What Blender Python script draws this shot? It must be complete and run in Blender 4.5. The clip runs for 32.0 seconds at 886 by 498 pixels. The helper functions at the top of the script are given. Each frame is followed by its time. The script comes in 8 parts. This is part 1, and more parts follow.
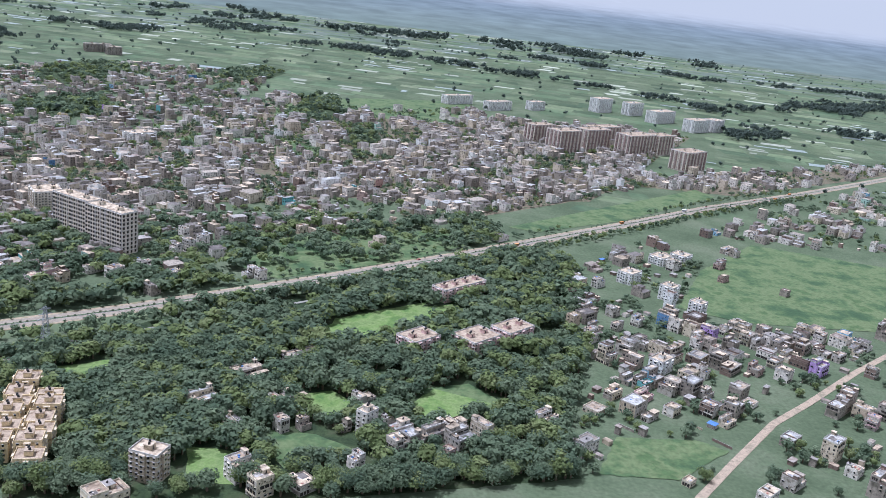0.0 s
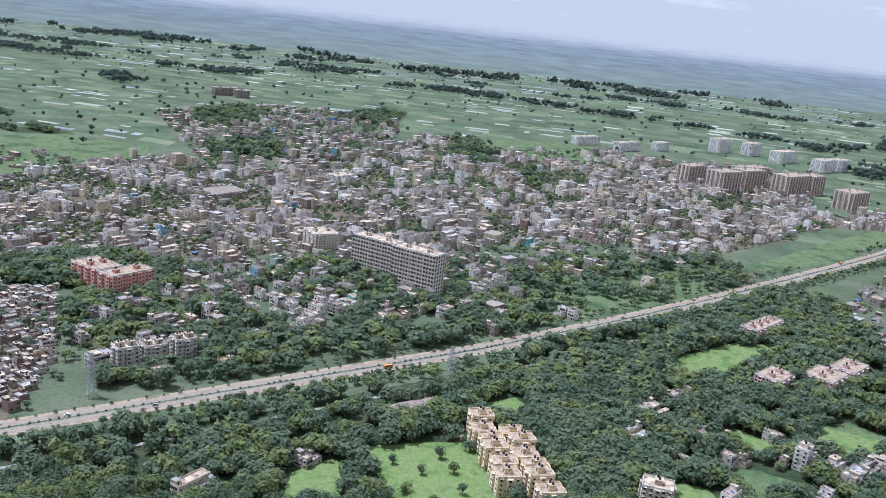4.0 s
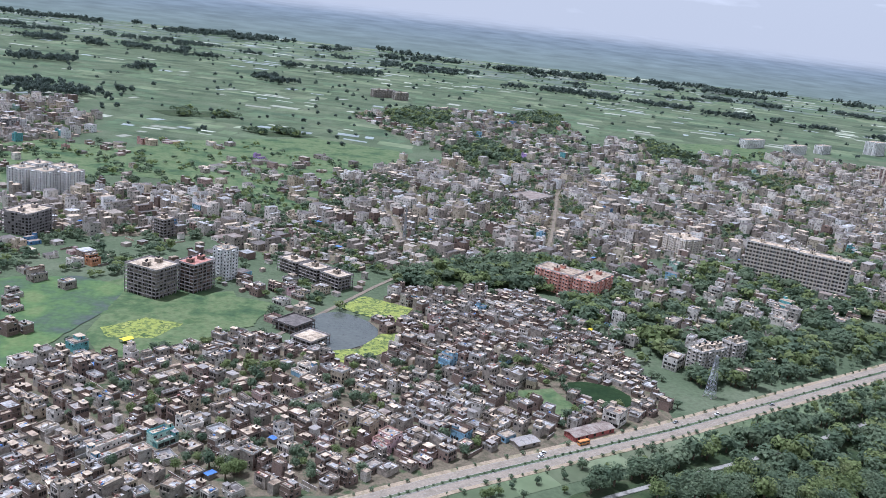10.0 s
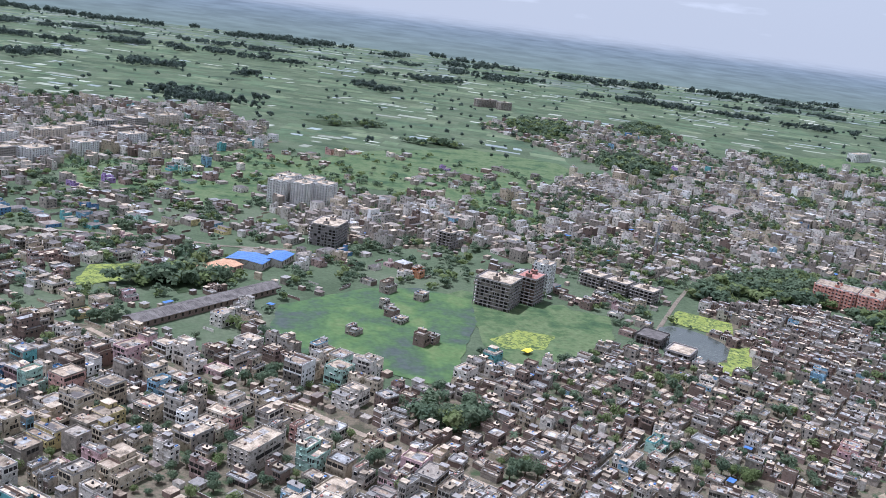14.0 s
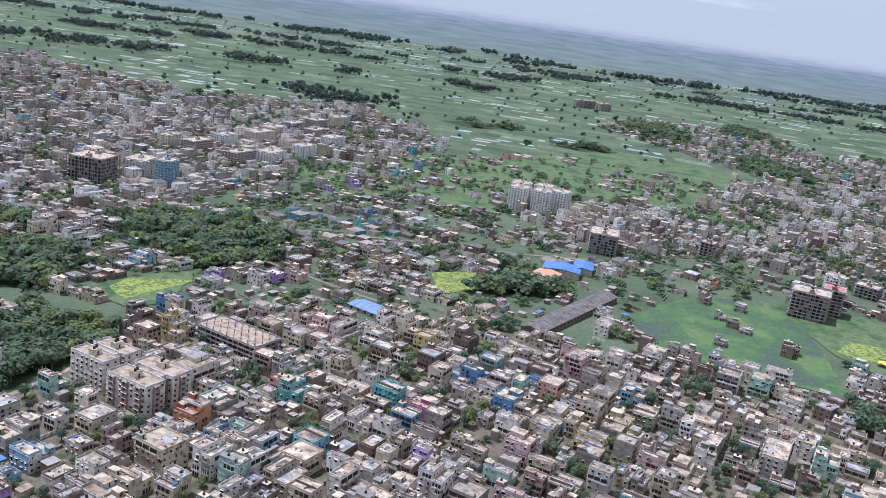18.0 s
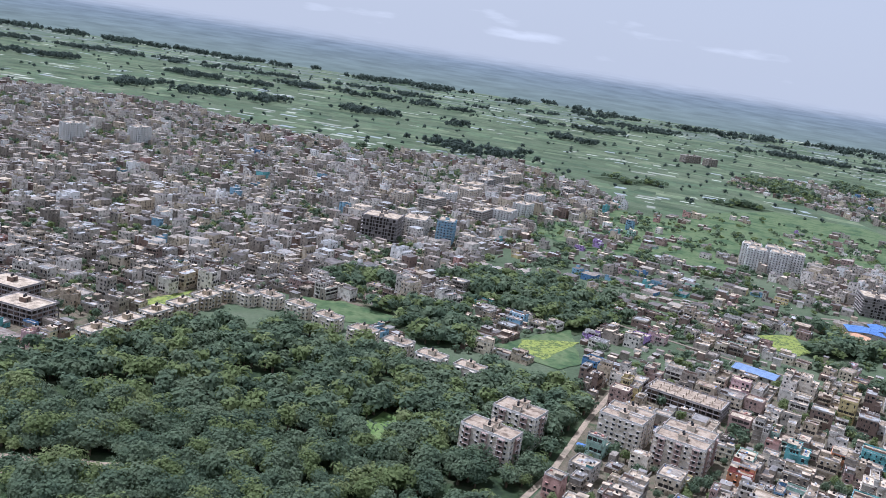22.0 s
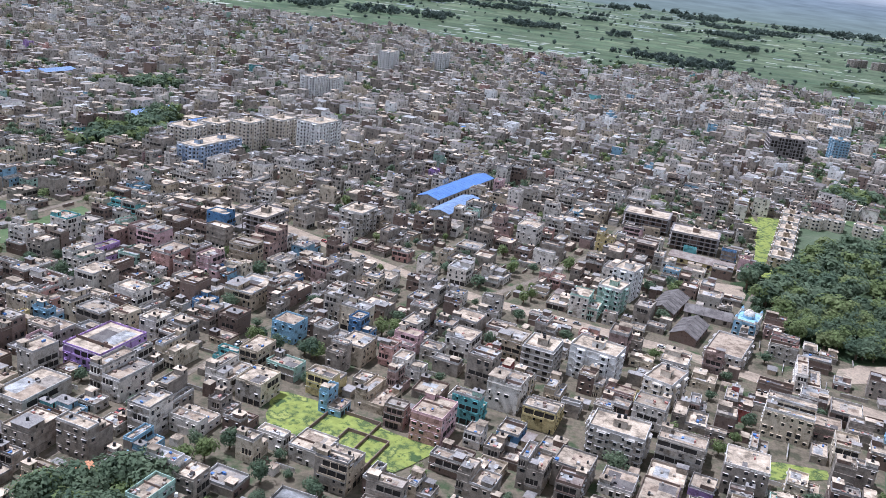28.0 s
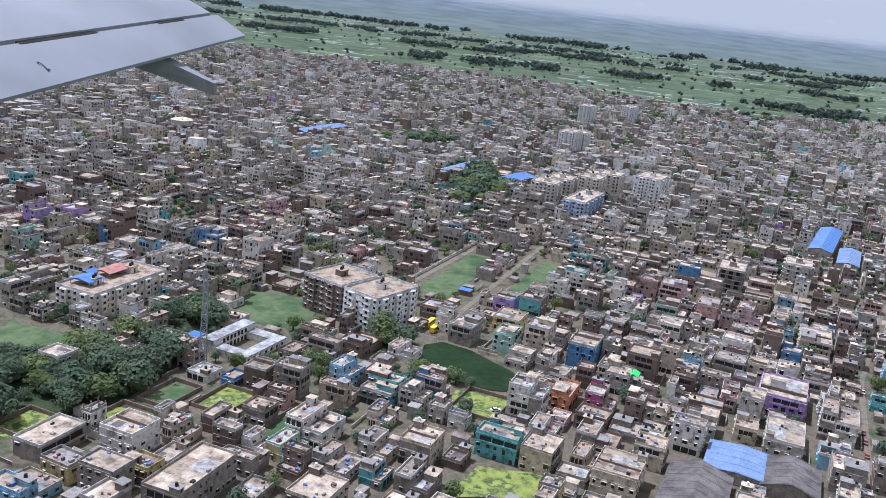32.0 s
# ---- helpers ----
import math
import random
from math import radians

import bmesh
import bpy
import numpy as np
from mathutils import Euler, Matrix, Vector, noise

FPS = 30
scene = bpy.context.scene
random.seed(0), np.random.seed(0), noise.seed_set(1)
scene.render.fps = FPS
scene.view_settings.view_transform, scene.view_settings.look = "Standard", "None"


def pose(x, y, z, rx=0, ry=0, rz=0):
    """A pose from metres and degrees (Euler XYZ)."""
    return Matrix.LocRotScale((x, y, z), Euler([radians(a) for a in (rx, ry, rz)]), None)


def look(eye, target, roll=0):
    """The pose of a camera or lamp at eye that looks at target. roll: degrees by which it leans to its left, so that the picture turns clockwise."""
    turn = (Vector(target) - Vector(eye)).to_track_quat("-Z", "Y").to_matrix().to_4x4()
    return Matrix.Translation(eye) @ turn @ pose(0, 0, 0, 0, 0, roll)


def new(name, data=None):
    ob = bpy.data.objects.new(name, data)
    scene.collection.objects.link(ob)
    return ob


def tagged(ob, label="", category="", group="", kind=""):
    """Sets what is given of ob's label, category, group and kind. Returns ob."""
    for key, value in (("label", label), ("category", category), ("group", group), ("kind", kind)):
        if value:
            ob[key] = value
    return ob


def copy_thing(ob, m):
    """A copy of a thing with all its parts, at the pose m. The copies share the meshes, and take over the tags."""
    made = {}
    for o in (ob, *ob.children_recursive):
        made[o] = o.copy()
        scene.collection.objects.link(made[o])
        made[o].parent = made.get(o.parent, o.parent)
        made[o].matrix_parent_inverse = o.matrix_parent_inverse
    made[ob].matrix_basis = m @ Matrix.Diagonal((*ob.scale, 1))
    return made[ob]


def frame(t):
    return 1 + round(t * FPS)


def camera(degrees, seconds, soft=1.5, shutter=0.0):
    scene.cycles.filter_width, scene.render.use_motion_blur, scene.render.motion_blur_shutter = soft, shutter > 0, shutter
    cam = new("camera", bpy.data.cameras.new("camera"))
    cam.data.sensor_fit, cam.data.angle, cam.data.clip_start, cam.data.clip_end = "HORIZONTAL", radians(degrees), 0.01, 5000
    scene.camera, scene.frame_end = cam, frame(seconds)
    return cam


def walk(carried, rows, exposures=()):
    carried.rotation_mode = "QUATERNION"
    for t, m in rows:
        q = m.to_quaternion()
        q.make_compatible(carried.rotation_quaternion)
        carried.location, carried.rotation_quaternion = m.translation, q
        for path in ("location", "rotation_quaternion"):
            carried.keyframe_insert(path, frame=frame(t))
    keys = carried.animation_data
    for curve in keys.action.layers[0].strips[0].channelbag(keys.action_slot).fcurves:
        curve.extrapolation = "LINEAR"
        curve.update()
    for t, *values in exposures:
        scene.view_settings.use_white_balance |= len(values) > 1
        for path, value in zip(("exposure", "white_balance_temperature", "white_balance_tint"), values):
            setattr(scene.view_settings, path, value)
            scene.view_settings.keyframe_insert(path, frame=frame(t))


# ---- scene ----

# ================= camera and its walk =================
S = 0.53   # metres per unit of the plan: all lengths below are in plan units
cam = camera(53.7, 32.0, soft=0.5)
ROWS = [
    (0, -0.00, -0.00, 287.59, 73.149, -6.406, -3.109),
    (0.5, -35.20, -1.32, 285.18, 73.117, -6.315, -2.776),
    (1, -70.41, -2.65, 282.78, 73.428, -6.249, -2.442),
    (1.5, -105.64, -4.00, 280.38, 74.650, -6.080, -2.163),
    (2, -140.92, -5.43, 277.96, 75.559, -6.017, -2.023),
    (2.5, -176.24, -6.97, 275.52, 75.889, -6.139, -1.954),
    (3, -211.61, -8.65, 273.07, 75.868, -6.356, -1.842),
    (3.5, -247.02, -10.45, 270.65, 75.806, -6.205, -1.814),
    (5.5, -389.07, -18.43, 261.32, 74.159, -5.751, -1.753),
    (6, -424.64, -20.54, 259.21, 74.238, -5.610, -1.612),
    (6.5, -460.17, -22.65, 257.17, 74.836, -5.778, -1.678),
    (7, -495.70, -24.80, 255.18, 75.388, -5.904, -1.628),
    (7.5, -531.26, -27.04, 253.21, 75.468, -6.036, -1.544),
    (8, -566.83, -29.38, 251.24, 75.449, -6.166, -1.466),
    (8.5, -602.40, -31.86, 249.29, 75.411, -6.163, -1.418),
    (9, -637.94, -34.54, 247.35, 75.351, -6.167, -1.368),
    (9.5, -673.36, -37.43, 245.45, 75.212, -6.055, -1.187),
    (10, -708.62, -40.52, 243.59, 75.171, -6.208, -1.272),
    (10.5, -743.82, -43.80, 241.78, 75.134, -6.293, -1.209),
    (11, -779.04, -47.19, 240.04, 75.122, -6.337, -1.149),
    (11.5, -814.34, -50.66, 238.36, 75.076, -6.442, -1.055),
    (12, -849.71, -54.09, 236.76, 75.090, -6.621, -0.951),
    (12.5, -885.12, -57.47, 235.23, 75.137, -6.775, -0.894),
    (13, -920.54, -60.83, 233.77, 75.185, -6.750, -0.734),
    (13.5, -955.96, -64.15, 232.38, 75.318, -6.878, -0.813),
    (14, -991.42, -67.48, 231.06, 75.361, -6.888, -0.767),
    (14.5, -1026.94, -70.84, 229.78, 75.316, -6.939, -0.719),
    (16.5, -1169.34, -84.62, 225.16, 73.925, -7.514, -0.401),
    (17, -1204.50, -88.40, 223.98, 73.923, -7.634, -0.450),
    (17.5, -1239.55, -92.34, 222.76, 74.050, -7.663, -0.377),
    (18, -1274.63, -96.40, 221.47, 74.765, -7.718, -0.328),
    (18.5, -1309.90, -100.53, 220.10, 75.096, -7.944, -0.243),
    (19, -1345.46, -104.70, 218.58, 75.029, -8.247, -0.117),
    (19.5, -1381.29, -108.86, 216.88, 74.977, -8.433, 0.160),
    (20, -1417.28, -112.97, 214.99, 74.872, -8.738, 0.123),
    (20.5, -1453.43, -117.09, 212.92, 74.634, -8.937, 0.327),
    (21, -1489.73, -121.29, 210.70, 74.748, -8.793, 0.524),
    (21.5, -1526.11, -125.65, 208.38, 76.084, -8.708, 0.644),
    (22, -1562.56, -130.20, 206.02, 77.543, -8.374, 0.700),
    (22.5, -1598.98, -134.89, 203.65, 78.398, -8.215, 0.889),
    (23, -1635.28, -139.70, 201.29, 78.525, -8.166, 0.913),
    (23.5, -1671.44, -144.61, 198.94, 78.518, -8.341, 0.876),
    (24, -1707.52, -149.56, 196.59, 78.513, -8.469, 1.047),
    (24.5, -1743.57, -154.49, 194.26, 78.348, -8.376, 1.484),
    (26.5, -1887.62, -174.19, 185.05, 72.947, -6.755, 1.563),
    (27, -1923.58, -179.11, 182.75, 72.422, -6.718, 1.710),
    (27.5, -1959.61, -183.98, 180.46, 71.875, -6.703, 1.839),
    (28, -1995.72, -188.78, 178.20, 71.431, -6.562, 1.930),
    (28.5, -2031.93, -193.47, 175.96, 71.480, -6.264, 1.887),
    (29, -2068.24, -198.13, 173.74, 73.059, -6.015, 1.847),
    (29.5, -2104.64, -202.86, 171.49, 76.141, -5.696, 2.057),
    (30, -2140.94, -207.67, 169.17, 77.470, -5.612, 2.144),
    (30.5, -2177.10, -212.56, 166.77, 77.599, -5.876, 2.102),
    (31, -2213.25, -217.53, 164.30, 77.013, -5.995, 2.391),
    (31.5, -2249.42, -222.56, 161.81, 75.525, -6.068, 2.564),
    (32, -2285.61, -227.59, 159.31, 74.332, -6.269, 2.707),
]
walk(cam, [(t, pose(S * x, S * y, S * z, rx, ry, rz)) for t, x, y, z, rx, ry, rz in ROWS],
     exposures=[(0, 0.33), (6, 0.33), (10, 0.27), (14, 0.25), (19, 0.23), (21, 0.25), (23, 0.15), (25, 0.21), (28, 0.27), (30, 0.19), (31, 0.13), (32, 0.17)])

# ================= world, sun, exposure =================
SUN_ELEV, SUN_AZ = 69.0, 77.0   # azimuth: degrees west of north (+y)
scene.view_settings.use_white_balance = True
scene.view_settings.white_balance_temperature, scene.view_settings.white_balance_tint = 5180, 20
world = bpy.data.worlds.new("sky")
scene.world = world
world.use_nodes = True
wt = world.node_tree
wt.nodes.clear()
w_out = wt.nodes.new("ShaderNodeOutputWorld")
w_bg = wt.nodes.new("ShaderNodeBackground")
w_sky = wt.nodes.new("ShaderNodeTexSky")
w_sky.sky_type = "NISHITA"
w_sky.sun_disc = False
w_sky.sun_elevation = radians(SUN_ELEV)
w_sky.sun_rotation = radians(-SUN_AZ)
w_sky.air_density, w_sky.dust_density, w_sky.ozone_density = 1.0, 6.0, 1.0
w_bg.inputs["Strength"].default_value = 0.076
# thin overcast veil with a few small clouds
w_co = wt.nodes.new("ShaderNodeTexCoord")
w_map = wt.nodes.new("ShaderNodeMapping")
w_map.inputs["Scale"].default_value = (9.0, 9.0, 46.0)
w_noise = wt.nodes.new("ShaderNodeTexNoise")
w_noise.inputs["Scale"].default_value = 1.0
w_noise.inputs["Detail"].default_value = 4.0
w_ramp = wt.nodes.new("ShaderNodeValToRGB")
w_ramp.color_ramp.elements[0].position, w_ramp.color_ramp.elements[0].color = 0.60, (0, 0, 0, 1)
w_ramp.color_ramp.elements[1].position, w_ramp.color_ramp.elements[1].color = 0.78, (1, 1, 1, 1)
w_veil = wt.nodes.new("ShaderNodeMixRGB")
w_veil.inputs["Fac"].default_value = 0.86
w_veil.inputs["Color2"].default_value = (7.75, 7.85, 7.55, 1)
w_cloud = wt.nodes.new("ShaderNodeMixRGB")
w_cloud.inputs["Color2"].default_value = (11.2, 11.2, 10.7, 1)
w_scale = wt.nodes.new("ShaderNodeMath")
w_scale.operation = "MULTIPLY"
w_scale.inputs[1].default_value = 0.55
wt.links.new(w_co.outputs["Generated"], w_map.inputs["Vector"])
wt.links.new(w_map.outputs["Vector"], w_noise.inputs["Vector"])
wt.links.new(w_noise.outputs["Fac"], w_ramp.inputs["Fac"])
wt.links.new(w_sky.outputs["Color"], w_veil.inputs["Color1"])
wt.links.new(w_veil.outputs["Color"], w_cloud.inputs["Color1"])
wt.links.new(w_ramp.outputs["Color"], w_scale.inputs[0])
wt.links.new(w_scale.outputs[0], w_cloud.inputs["Fac"])
wt.links.new(w_cloud.outputs["Color"], w_bg.inputs["Color"])
wt.links.new(w_bg.outputs["Background"], w_out.inputs["Surface"])

sun_data = bpy.data.lights.new("sun", "SUN")
sun_data.energy, sun_data.angle, sun_data.color = 4.6, radians(0.6), (1.0, 0.965, 0.91)
sun = new("sun", sun_data)
_e, _a = radians(SUN_ELEV), radians(SUN_AZ)
sun_from = Vector((-math.sin(_a) * math.cos(_e), math.cos(_a) * math.cos(_e), math.sin(_e)))
sun.matrix_world = look(sun_from * 3000, (0, 0, 0))

# ================= materials =================
MATS = {}


def material(name, colors, rough=0.85, scale=0.6, fine=6.0, spec=0.25, random_by="", spread=0.18, metal=0.0, bump=0.0, sheen=0.0):
    """A weathered surface: two or three colours mixed by coarse and fine noise, varied from piece to piece."""
    m = bpy.data.materials.new(name)
    m.use_nodes = True
    nt = m.node_tree
    b = nt.nodes["Principled BSDF"]
    b.inputs["Roughness"].default_value = rough
    b.inputs["Specular IOR Level"].default_value = spec
    b.inputs["Metallic"].default_value = metal
    if sheen:
        b.inputs["Sheen Weight"].default_value = sheen
    geo = nt.nodes.new("ShaderNodeNewGeometry")
    n1 = nt.nodes.new("ShaderNodeTexNoise")
    n1.inputs["Scale"].default_value, n1.inputs["Detail"].default_value = scale / S, 5.0
    n1.inputs["Roughness"].default_value = 0.65
    nt.links.new(geo.outputs["Position"], n1.inputs["Vector"])
    n2 = nt.nodes.new("ShaderNodeTexNoise")
    n2.inputs["Scale"].default_value, n2.inputs["Detail"].default_value = fine / S, 3.0
    nt.links.new(geo.outputs["Position"], n2.inputs["Vector"])
    ramp = nt.nodes.new("ShaderNodeValToRGB")
    while len(ramp.color_ramp.elements) < len(colors):
        ramp.color_ramp.elements.new(0.5)
    for k, (el, c) in enumerate(zip(ramp.color_ramp.elements, colors)):
        el.position = 0.36 + 0.28 * k / max(1, len(colors) - 1)
        el.color = (*c, 1)
    nt.links.new(n1.outputs["Fac"], ramp.inputs["Fac"])
    mul = nt.nodes.new("ShaderNodeMath")
    mul.operation = "MULTIPLY_ADD"
    mul.inputs[1].default_value, mul.inputs[2].default_value = 0.8, 0.6
    nt.links.new(n2.outputs["Fac"], mul.inputs[0])
    hsv = nt.nodes.new("ShaderNodeHueSaturation")
    nt.links.new(ramp.outputs["Color"], hsv.inputs["Color"])
    val = mul
    if random_by:
        if random_by == "island":
            rnd = geo.outputs["Random Per Island"]
        else:
            rnd = nt.nodes.new("ShaderNodeObjectInfo").outputs["Random"]
        r2 = nt.nodes.new("ShaderNodeMath")
        r2.operation = "MULTIPLY_ADD"
        r2.inputs[1].default_value, r2.inputs[2].default_value = 2 * spread, 1 - spread
        nt.links.new(rnd, r2.inputs[0])
        val = nt.nodes.new("ShaderNodeMath")
        val.operation = "MULTIPLY"
        nt.links.new(mul.outputs[0], val.inputs[0])
        nt.links.new(r2.outputs[0], val.inputs[1])
    nt.links.new(val.outputs[0], hsv.inputs["Value"])
    nt.links.new(hsv.outputs["Color"], b.inputs["Base Color"])
    if bump:
        bp = nt.nodes.new("ShaderNodeBump")
        bp.inputs["Distance"].default_value = bump
        nt.links.new(n2.outputs["Fac"], bp.inputs["Height"])
        nt.links.new(bp.outputs["Normal"], b.inputs["Normal"])
    MATS[name] = m
    return m


def paint(name, c, dirt=0.5):
    """Painted plaster with monsoon streaks and grime."""
    d = tuple(v * dirt * k for v, k in zip(c, (1.0, 0.95, 0.86)))
    return material(name, [d, c, tuple(min(0.86, v * 1.05) for v in c)], 0.85, 0.35, 2.2, 0.2, "island", 0.12)


PAINTS = {
    "white": (0.64, 0.592, 0.525), "cream": (0.54, 0.465, 0.35), "pale_grey": (0.40, 0.364, 0.312), "beige": (0.44, 0.365, 0.265),
    "salmon": (0.483, 0.298, 0.254), "pink": (0.538, 0.368, 0.368), "sky_blue": (0.249, 0.404, 0.515), "blue": (0.122, 0.233, 0.396),
    "teal": (0.156, 0.378, 0.378), "mint": (0.361, 0.502, 0.42), "yellow": (0.549, 0.453, 0.223), "lilac": (0.40, 0.27, 0.52),
    "orange": (0.526, 0.252, 0.134), "red": (0.353, 0.116, 0.101), "magenta": (0.386, 0.112, 0.215), "brownpink": (0.34, 0.243, 0.21), "clean_white": (0.74, 0.73, 0.70), "clean_cream": (0.64, 0.57, 0.47), "cream_peach": (0.64, 0.51, 0.31), "pale_blue": (0.369, 0.451, 0.577), "clean_pink": (0.591, 0.413, 0.383), "clean_coral": (0.60, 0.285, 0.215),
}
for _n, _c in PAINTS.items():
    paint(_n, _c, 0.66 if _n.startswith("clean") else 0.42)
material("brick", [(0.135, 0.098, 0.080), (0.205, 0.148, 0.118), (0.18, 0.138, 0.115)], 0.95, 0.5, 5.0, 0.1, "island", 0.25)
material("cement", [(0.172, 0.148, 0.122), (0.272, 0.236, 0.194), (0.348, 0.304, 0.252)], 0.95, 0.4, 4.0, 0.1, "island", 0.2)
material("frame_concrete", [(0.24, 0.22, 0.20), (0.33, 0.30, 0.28), (0.38, 0.35, 0.32)], 0.95, 0.3, 4.0, 0.1)
material("roof_slab", [(0.15, 0.12, 0.088), (0.365, 0.295, 0.215), (0.50, 0.415, 0.31)], 0.92, 0.22, 1.4, 0.12, "island", 0.36)
material("roof_warm", [(0.15, 0.112, 0.082), (0.30, 0.235, 0.17), (0.375, 0.305, 0.23)], 0.92, 0.25, 1.6, 0.12, "island", 0.2)
material("roof_grey", [(0.13, 0.127, 0.12), (0.28, 0.275, 0.262), (0.41, 0.405, 0.39)], 0.92, 0.22, 1.4, 0.12, "island", 0.36)
material("roof_red", [(0.28, 0.13, 0.10), (0.40, 0.19, 0.15), (0.36, 0.22, 0.19)], 0.9, 0.3, 2.0, 0.15)
material("parapet", [(0.17, 0.16, 0.145), (0.31, 0.29, 0.265), (0.41, 0.39, 0.36)], 0.92, 0.4, 3.0, 0.12, "island", 0.3)
material("band", [(0.28, 0.265, 0.245), (0.44, 0.42, 0.39), (0.52, 0.50, 0.47)], 0.9, 0.4, 3.0, 0.12, "island", 0.25)
material("window_dark", [(0.018, 0.020, 0.023), (0.035, 0.038, 0.042)], 0.25, 0.5, 2.0, 0.5, "island", 0.3)
# near-black of thin panes that paint the shade inside openings and gaps
material("void_shade", [(0.03, 0.028, 0.026), (0.05, 0.045, 0.04)], 0.9, 0.5, 2.0, 0.1)
material("tank_black", [(0.012, 0.012, 0.013), (0.02, 0.02, 0.021)], 0.5, 1.0, 3.0, 0.4)
material("tin_blue", [(0.06, 0.14, 0.34), (0.09, 0.19, 0.42)], 0.45, 0.2, 1.2, 0.5)
material("tin_pale", [(0.14, 0.20, 0.32), (0.19, 0.26, 0.39)], 0.75, 0.2, 1.2, 0.2)
material("path_concrete", [(0.20, 0.19, 0.165), (0.28, 0.27, 0.24)], 0.9, 0.2, 2.0, 0.15)
material("tin_grey", [(0.15, 0.138, 0.125), (0.25, 0.232, 0.212), (0.21, 0.178, 0.15)], 0.8, 0.25, 2.0, 0.4, "island", 0.25)
material("tin_rust", [(0.13, 0.10, 0.085), (0.21, 0.17, 0.14), (0.27, 0.24, 0.21)], 0.8, 0.2, 2.0, 0.2, "island", 0.15)
material("tin_peach", [(0.42, 0.24, 0.14), (0.52, 0.31, 0.19)], 0.7, 0.15, 1.2, 0.2)
material("tarp_yellow", [(0.72, 0.55, 0.03), (0.80, 0.62, 0.05)], 0.5, 0.5, 3.0, 0.4)
material("tarp_green", [(0.06, 0.55, 0.10), (0.08, 0.65, 0.12)], 0.5, 0.5, 3.0, 0.4)
material("asphalt", [(0.19, 0.163, 0.128), (0.25, 0.212, 0.166), (0.215, 0.186, 0.146)], 0.9, 0.06, 0.8, 0.1)
material("worn_paint", [(0.26, 0.25, 0.23), (0.34, 0.33, 0.31)], 0.8, 0.5, 3.0, 0.2)
material("verge_dirt", [(0.23, 0.185, 0.125), (0.31, 0.25, 0.175), (0.16, 0.15, 0.085)], 0.95, 0.07, 0.9, 0.1)
material("kerb_stone", [(0.30, 0.285, 0.255), (0.38, 0.365, 0.33)], 0.9, 0.4, 3.0, 0.2)
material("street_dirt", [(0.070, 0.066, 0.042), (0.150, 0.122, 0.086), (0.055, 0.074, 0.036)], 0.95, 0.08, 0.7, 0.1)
material("dirt_road", [(0.23, 0.185, 0.135), (0.33, 0.26, 0.19), (0.20, 0.17, 0.12)], 0.95, 0.08, 0.9, 0.1)
material("lane_dirt", [(0.13, 0.108, 0.082), (0.20, 0.165, 0.125), (0.12, 0.115, 0.08)], 0.95, 0.08, 0.9, 0.1)
material("grass", [(0.062, 0.083, 0.046), (0.082, 0.106, 0.060), (0.108, 0.126, 0.078)], 0.95, 0.012, 0.3, 0.1, bump=0.2)
material("lawn_green", [(0.080, 0.135, 0.042), (0.12, 0.18, 0.055), (0.15, 0.20, 0.075), (0.10, 0.15, 0.05)], 0.95, 0.06, 0.5, 0.1)
material("weed_green", [(0.055, 0.085, 0.032), (0.24, 0.27, 0.065), (0.20, 0.23, 0.06), (0.06, 0.09, 0.035), (0.27, 0.29, 0.08)], 0.85, 0.10, 0.35, 0.1)
material("swamp_green", [(0.040, 0.072, 0.034), (0.070, 0.108, 0.046), (0.112, 0.142, 0.066), (0.062, 0.10, 0.04)], 0.85, 0.028, 0.25, 0.12)
material("wetland", [(0.066, 0.080, 0.070), (0.060, 0.092, 0.052), (0.068, 0.116, 0.046), (0.088, 0.140, 0.050), (0.115, 0.152, 0.060)], 0.7, 0.022, 0.25, 0.12)
material("pond_water", [(0.06, 0.068, 0.06), (0.08, 0.088, 0.075)], 0.2, 0.03, 0.3, 0.5)
material("marsh_water", [(0.075, 0.090, 0.082), (0.060, 0.085, 0.055), (0.085, 0.10, 0.09)], 0.35, 0.05, 0.3, 0.4)
material("tin_dark", [(0.075, 0.066, 0.060), (0.12, 0.105, 0.095), (0.16, 0.145, 0.13)], 0.8, 0.2, 2.0, 0.2, "island", 0.2)
material("pond_green", [(0.014, 0.028, 0.012), (0.024, 0.042, 0.017)], 0.85, 0.06, 0.4, 0.05)
material("field_parcel", [(0.054, 0.082, 0.046), (0.072, 0.102, 0.054), (0.094, 0.118, 0.066)], 0.9, 0.006, 0.06, 0.12, "island", 0.3)
# far plain: paler and greyer than grass, distance haze put into the colour
material("field_far_hazed", [(0.082, 0.104, 0.082), (0.105, 0.128, 0.10), (0.13, 0.145, 0.118)], 0.9, 0.0035, 0.02, 0.12)
material("field_light", [(0.088, 0.118, 0.062), (0.112, 0.140, 0.076), (0.140, 0.158, 0.096)], 0.9, 0.008, 0.06, 0.12, "island", 0.25)
material("field_pale", [(0.19, 0.21, 0.15), (0.30, 0.31, 0.25), (0.20, 0.23, 0.15)], 0.85, 0.006, 0.06, 0.15, "island", 0.3)
material("field_wet", [(0.16, 0.19, 0.18), (0.22, 0.25, 0.245)], 0.45, 0.01, 0.1, 0.3, "island", 0.2)
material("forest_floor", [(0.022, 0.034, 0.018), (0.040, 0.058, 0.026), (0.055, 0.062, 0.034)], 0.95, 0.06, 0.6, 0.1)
material("bark", [(0.10, 0.075, 0.05), (0.16, 0.12, 0.085)], 0.95, 1.0, 6.0, 0.1)
material("leaf", [(0.096, 0.137, 0.086), (0.135, 0.179, 0.107), (0.171, 0.213, 0.127)], 0.8, 0.05, 0.7, 0.15, "island", 0.22)
